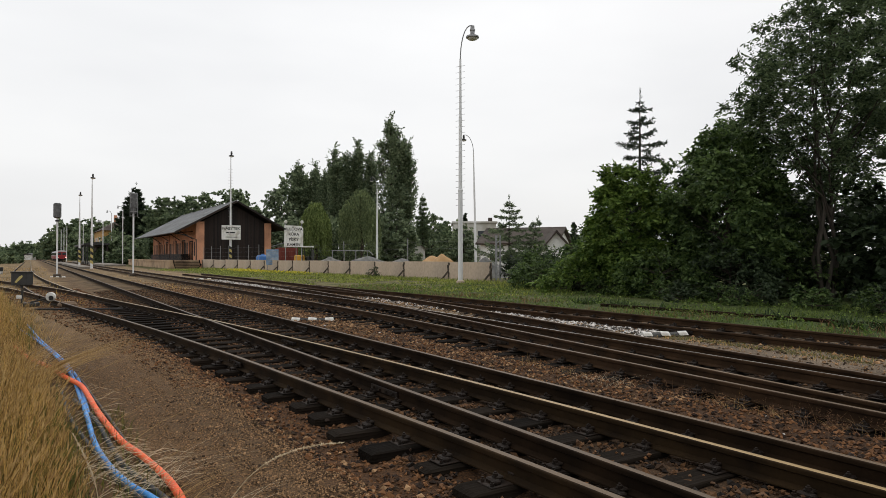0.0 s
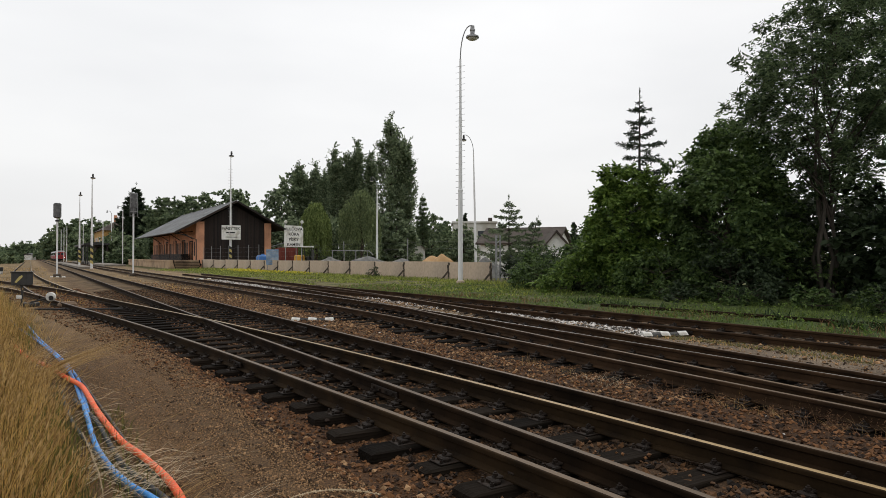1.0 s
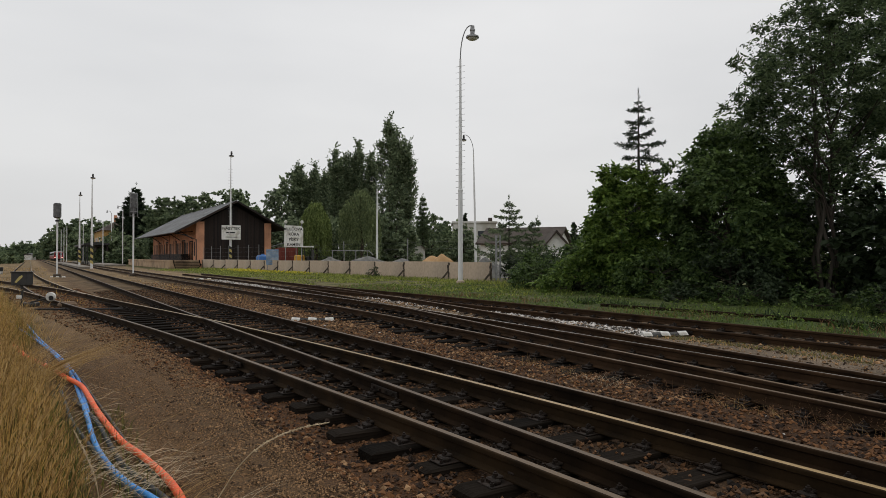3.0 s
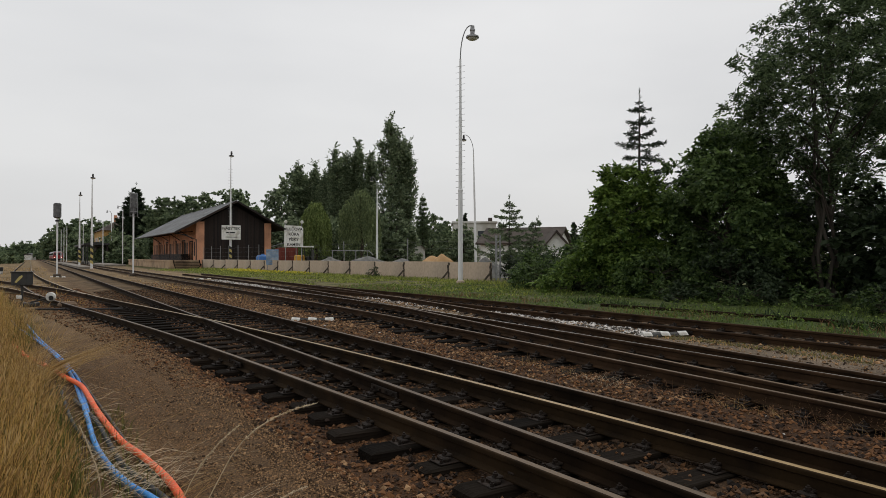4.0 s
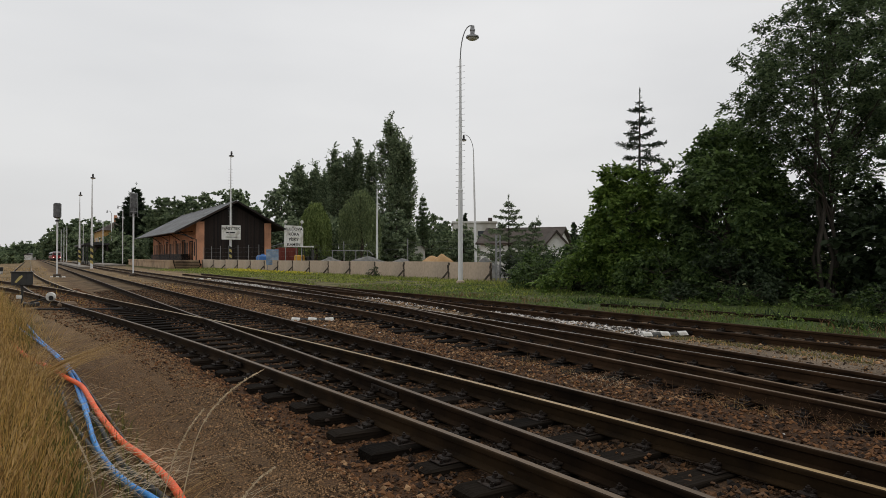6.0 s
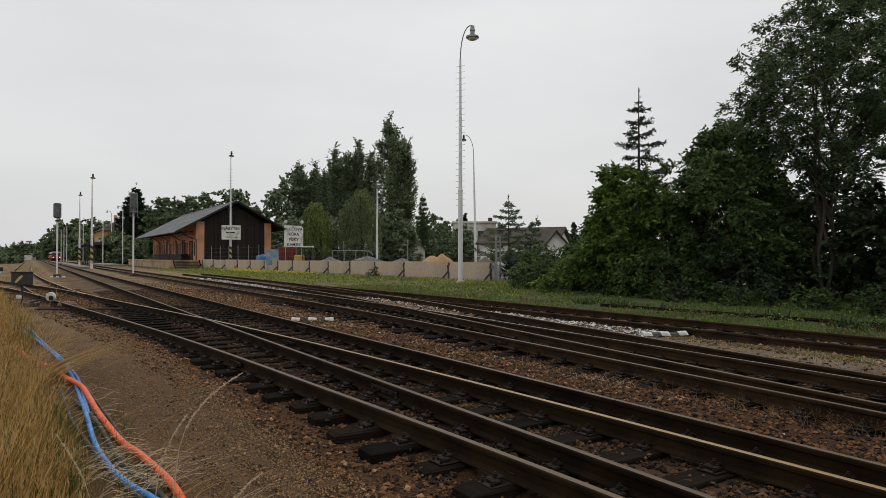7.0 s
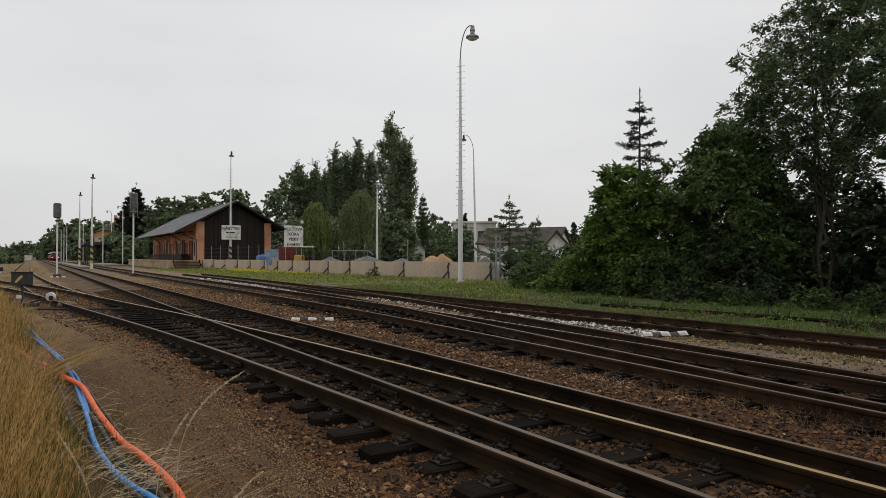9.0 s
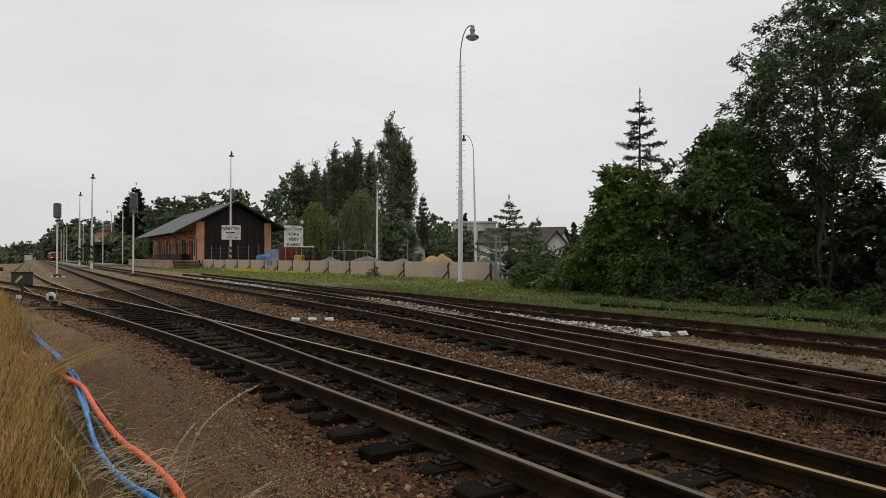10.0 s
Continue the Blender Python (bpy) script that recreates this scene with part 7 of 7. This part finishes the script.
def build_yard():
    x, y = at_px(661, 48.5)
    broadleaf(x, y, 0.85, [(0, 0.5), (0.5, 0.45), (1, 0.15)], "small spiky plant at the foot of the wall", LEAF_DARK, 601, 0.02, 12, 40, 0.22, 0.16, name="shrub", aspect=4.0)
    x, y = at_px(908, 41)
    broadleaf(x, y, 1.5, [(0, 0.7), (0.5, 0.65), (1, 0.2)], "dark scrub beside the wall's end", LEAF_DARK, 602, 0.02, 30, 80, 0.3, 0.13, name="shrub")
    heap(765, 60, 6.5, 4.0, 1.75, SAND, "heap of orange sand behind the wall", 1)
    heap(783, 58, 4.6, 3.0, 1.85, SAND, "second heap of orange sand", 2)
    heap(585, 78, 7.0, 4.5, 1.62, GRAVELHEAP, "heap of grey gravel", 3)
    heap(650, 76, 11.0, 4.5, 1.6, GRAVELHEAP, "long heap of grey gravel", 4)
    heap(710, 72, 6.0, 4.0, 1.55, GRAVELHEAP, "low heap of grey gravel", 5)
    heap(860, 50, 4.0, 3.0, 1.7, GRAVELHEAP, "low heap of rubble by the wall's end", 6)
    x, y = at_px(507, 84)
    c = empty("red_container", pose(x, y, 0, 0, 0, -10), "rust-red steel skip container", "container")
    part("body", Geo().box((0, 0, 1.35), (2.3, 3.6, 2.7), bev=0.04), REDBOX, c)
    for k in range(9):
        part("rib", Geo().box((-1.0 + k * 0.25, -1.83, 1.35), (0.08, 0.06, 2.5), bev=0.01), REDBOX, c)
    x, y = at_px(465, 78)
    t = empty("blue_tank", pose(x, y, 0), "blue plastic water tank", "tank")
    part("body", Geo().lathe([(0.7, 0), (0.78, 0.2), (0.78, 1.5), (0.62, 1.72), (0.2, 1.8)], n=18), BLUEPLASTIC, t, smooth=True)
    part("lid", Geo().lathe([(0.2, 1.79), (0.2, 1.87), (0.1, 1.89)], n=14), BLUEPLASTIC, t)
    x, y = at_px(482, 68.0)
    s = empty("blue_notice_board", Matrix.Translation((x, y, 1.52)) @ face(-14), "faded blue board leaning on the wall", "notice board")
    part("board", Geo().box((0, 0, 0), (1.25, 1.6, 0.04), bev=0.01), BLUEBOARD, s)
    for k in range(6):
        part("text_bar", Geo().box((0, 0.55 - k * 0.22, 0.024), (0.95 - 0.1 * (k % 3), 0.05, 0.006)), STEEL, s)
    part("stake", Geo().tube([(-0.5, -1.5, -0.05), (-0.5, 0.7, -0.05)], 0.03, 6), STEEL, s)
    part("stake", Geo().tube([(0.5, -1.5, -0.05), (0.5, 0.7, -0.05)], 0.03, 6), STEEL, s)
    x, y = at_px(540, 80)
    m = empty("small_loader", pose(x, y, 0, 0, 0, -32), "small yellow loader with a white canopy", "loader")
    part("hood", Geo().box((-0.7, 0, 1.35), (1.1, 1.2, 0.8), bev=0.12), TRACTOR, m)
    part("chassis", Geo().box((0, 0, 0.8), (2.4, 1.1, 0.4), bev=0.05), DARKMETAL, m)
    part("canopy", Geo().box((0.35, 0, 2.75), (1.3, 1.4, 0.12), bev=0.04), SIGNWHITE, m)
    for sx in (-0.2, 0.9):
        for sy in (-0.6, 0.6):
            part("canopy_post", Geo().tube([(sx, sy, 1.0), (sx, sy, 2.72)], 0.04, 6), DARKMETAL, m)
    part("cab_panel", Geo().box((0.95, 0, 1.75), (0.08, 1.2, 1.3), bev=0.02), DARKMETAL, m, "dark rear cab panel")
    part("seat", Geo().box((0.4, 0, 1.3), (0.5, 0.5, 0.6), bev=0.08), BLACK, m)
    for sx, r in ((-0.85, 0.42), (0.8, 0.55)):
        for sy in (-0.65, 0.65):
            w = part("wheel", Geo().lathe([(r * 0.85, -0.16), (r, -0.1), (r, 0.1), (r * 0.85, 0.16)], (sx, sy, r), 16, Matrix.Rotation(math.pi / 2, 4, "X")), BLACK, m)
            part("rim", Geo().lathe([(r * 0.5, -0.18), (r * 0.5, 0.18)], (sx, sy, r), 12, Matrix.Rotation(math.pi / 2, 4, "X")), TRACTOR, w)
    x, y = at_px(620, 84)
    q = empty("steel_barrier", pose(x, y, 0, 0, 0, -32), "pale steel railing among the heaps", "railing")
    part("rail", Geo().tube([(-2.4, 0, 2.35), (2.4, 0, 2.3), (2.9, 0, 1.8)], 0.06, 6), STEEL, q)
    for k in range(4):
        part("post", Geo().tube([(-2.3 + k * 1.5, 0, 0), (-2.3 + k * 1.5, 0, 2.3)], 0.05, 6), STEEL, q)
    # gate posts where the wall ends
    gp = empty("gate_post", pose(24.22, 32.35, 0), "pair of grey steel gate posts with braces", "gate post")
    for k in (0, 1):
        part("post", Geo().tube([(0.35 * k, 0.1 * k, 0), (0.35 * k, 0.1 * k, 2.9)], 0.05, 8), STEEL, gp)
    for k in range(5):
        part("brace", Geo().tube([(0, 0, 0.4 + k * 0.5), (0.35, 0.1, 0.55 + k * 0.5)], 0.025, 5), STEEL, gp)


build_yard()


# ---- the departing train ----
def build_train():
    tr = empty("red_train", pose(8.0, 235, 0), "red and grey diesel railcar train, tail lights on", "train")
    for j in range(3):
        y0 = j * 19.5
        c = Geo().prism([(-1.42, 0.95), (1.42, 0.95), (1.46, 2.0), (-1.46, 2.0)], y0, y0 + 18.6)
        car = part("car_body", c, TRAINRED, tr, "red lower body")
        part("window_band", Geo().prism([(-1.45, 2.0), (1.45, 2.0), (1.38, 2.95), (-1.38, 2.95)], y0 + 0.02, y0 + 18.58), TRAINGREY, car, "grey window band")
        part("roof", Geo().prism([(-1.4, 2.95), (1.4, 2.95), (1.2, 3.35), (0.6, 3.58), (-0.6, 3.58), (-1.2, 3.35)], y0 - 0.05, y0 + 18.65), TRAINGREY, car)
        for sd in (-1, 1):
            for k in range(8):
                part("window", Geo().box((sd * 1.43, y0 + 1.6 + k * 2.2, 2.48), (0.05, 1.5, 0.72), bev=0.01), GLASS, car)
        for k in (3.0, 15.5):
            b = part("bogie", Geo().box((0, y0 + k, 0.62), (2.0, 3.0, 0.5), bev=0.05), BLACK, tr)
            for q in (-1.1, 1.1):
                part("wheelset", Geo().lathe([(0.42, -0.78), (0.42, -0.7), (0.1, -0.68), (0.1, 0.68), (0.42, 0.7), (0.42, 0.78)], (0, y0 + k + q, 0.6), 14, Matrix.Rotation(math.pi / 2, 4, "Y")), BLACK, b)
    part("end_face", Geo().prism([(-1.4, 0.95), (1.4, 0.95), (1.42, 2.1), (1.3, 3.1), (-1.3, 3.1), (-1.42, 2.1)], -0.12, 0), TRAINRED, tr)
    for s in (-0.62, 0.62):
        part("end_window", Geo().box((s, -0.14, 2.5), (0.95, 0.05, 0.75), bev=0.02), GLASS, tr)
    for s in (-1.05, 1.05):
        part("tail_light", Geo().lathe([(0.2, 0), (0.16, 0.06), (0.02, 0.08)], (s, -0.12, 1.35), 12, Matrix.Rotation(math.pi / 2, 4, "X")), LIT_RED, tr, "glowing tail light")
        part("buffer", Geo().lathe([(0.09, 0), (0.09, 0.45), (0.22, 0.46), (0.22, 0.52)], (s * 0.85, -0.12, 1.05), 12, Matrix.Rotation(math.pi / 2, 4, "X")), DARKMETAL, tr)
    return tr


TRAIN = build_train()


# ---- single grass stalks that the wind moves ----
def stalk(x, y, h, lean_dir, label, seed, heavy=1.0):
    rr = random.Random(seed)
    e = empty("grass_stalk", pose(x, y, 0), label, "grass stalk", "swaying grass stalks")
    pts = []
    for k in range(13):
        t = k / 12
        pts.append((h * (0.03 * t + 0.40 * max(0, t - 0.55) ** 1.9 * 2.3) * heavy, 0.01 * math.sin(5 * t), h * (t - 0.16 * max(0, t - 0.55) ** 2 * 2.4 * heavy)))
    part("stem", Geo().tube(pts, [0.0032 - 0.0016 * k / 12 for k in range(13)], 5), SEED, e)
    rs = np.random.RandomState(seed)
    n = 170
    u = 0.68 + 0.32 * rs.rand(n)
    P = np.array(pts)
    c = np.stack([np.interp(u, np.linspace(0, 1, 13), P[:, i]) for i in range(3)], -1)
    c += rs.normal(0, 0.002, (n, 3)) * (1.4 - u)[:, None] * 1.6
    part("seed_head", leaf_mesh("seed_head", c, 0.015, SEED, seed + 1, 3.2), None, e, "pale feathery seed head")
    return e


STALK_A = stalk(0.53, 3.33, 1.2, 0, "tall pale grass stalk bowing in the wind", 501)
STALK_B = stalk(0.46, 3.43, 0.92, 0, "slender pale grass stalk beside a taller one", 502, 0.5)
STALK_C = stalk(0.67, 3.01, 0.74, 0, "short pale grass stalk near the path", 503, 0.8)
STALK_D = stalk(0.28, 3.72, 0.66, 0, "bent pale grass stalk at the cables", 504, -1.0)


def motions():
    """The departing train, the bowing stalks and the swaying trees."""
    ys = [(0.0, 232), (1.0, 243), (2.5, 256), (4.0, 266), (5.0, 272), (6.8, 281), (7.5, 285), (9.0, 294), (10.0, 301)]
    walk(TRAIN, [(t, pose(8.0, y, 0)) for t, y in ys])
    # lean to the right of the view, in degrees
    lean = [(0, 37), (0.5, 44), (1.0, 52), (1.4, 63), (1.8, 66), (2.2, 50), (2.5, 37), (2.7, 34), (3.2, 31), (3.8, 30), (4.0, 27), (4.3, 18), (4.5, 14.6), (5.0, 14.6), (5.5, 16), (5.9, 13), (6.4, 12), (6.8, 13), (7.0, 12), (7.5, 7), (8.0, 7), (8.5, 12), (9.0, 12), (9.5, 14), (10.0, 16.5)]
    def dip(t):
        """Degrees by which the stalks bow towards the eye."""
        return float(np.interp(t, [0, 2.5, 4.5, 5.5, 7, 8, 9, 10], [10, 10, -2, -3, 9, 15, 8, 12]))

    def bow(t, a, k, o):
        """The lower stalks lie flat in the first gusts."""
        return a * k + (o > 0) * float(np.interp(t, [0, 2.5, 3.2, 4.0], [44, 44, 30, 4]))

    ease = lambda t: 1.2 + float(np.interp(t, [0, 6, 7, 10], [0, 0, 2.8, 2.8]))
    for st, (x, y), k, o in ((STALK_A, (0.53, 3.33), 1.0, 0), (STALK_B, (0.46, 3.43), 0.8, 1), (STALK_C, (0.67, 3.01), 0.9, 2), (STALK_D, (0.28, 3.72), 0.25, 0)):
        walk(st, [(t, pose(x, y, -0.02, 0, 0, -32) @ pose(0, 0, 0, dip(t), 0, 0) @ pose(0, 0, 0, 0, bow(t, a - ease(t), k, o), 0)) for t, a in lean])
    for e, cx, cy, k in TUFTS:
        rows = []
        for i in range(21):
            t = i * 0.5
            gust = float(np.interp(t, [0, 1.5, 2.5, 4.5, 10], [5.0, 7.0, 3.0, 0.0, 0.5]))
            a = gust + 1.6 * math.sin(2.3 * t + 0.9 * k) + 0.9 * math.sin(4.1 * t + 1.7 * k)
            rows.append((t, pose(cx, cy, 0, 0, 0, -32) @ pose(0, 0, 0, 0.3 * a, a, 0) @ pose(0, 0, 0, 0, 0, 32)))
        walk(e, rows)
    for ob, amp, ph in SWAY:
        base = ob.matrix_world.copy()
        p = ob.location.copy()
        rows = []
        for i in range(11):
            a = amp * (math.sin(1.35 * i + ph) + 0.4 * math.sin(2.9 * i + 2 * ph))
            rows.append((float(i), pose(p.x, p.y, p.z, 0.4 * a, a, 0)))
        walk(ob, rows)


motions()
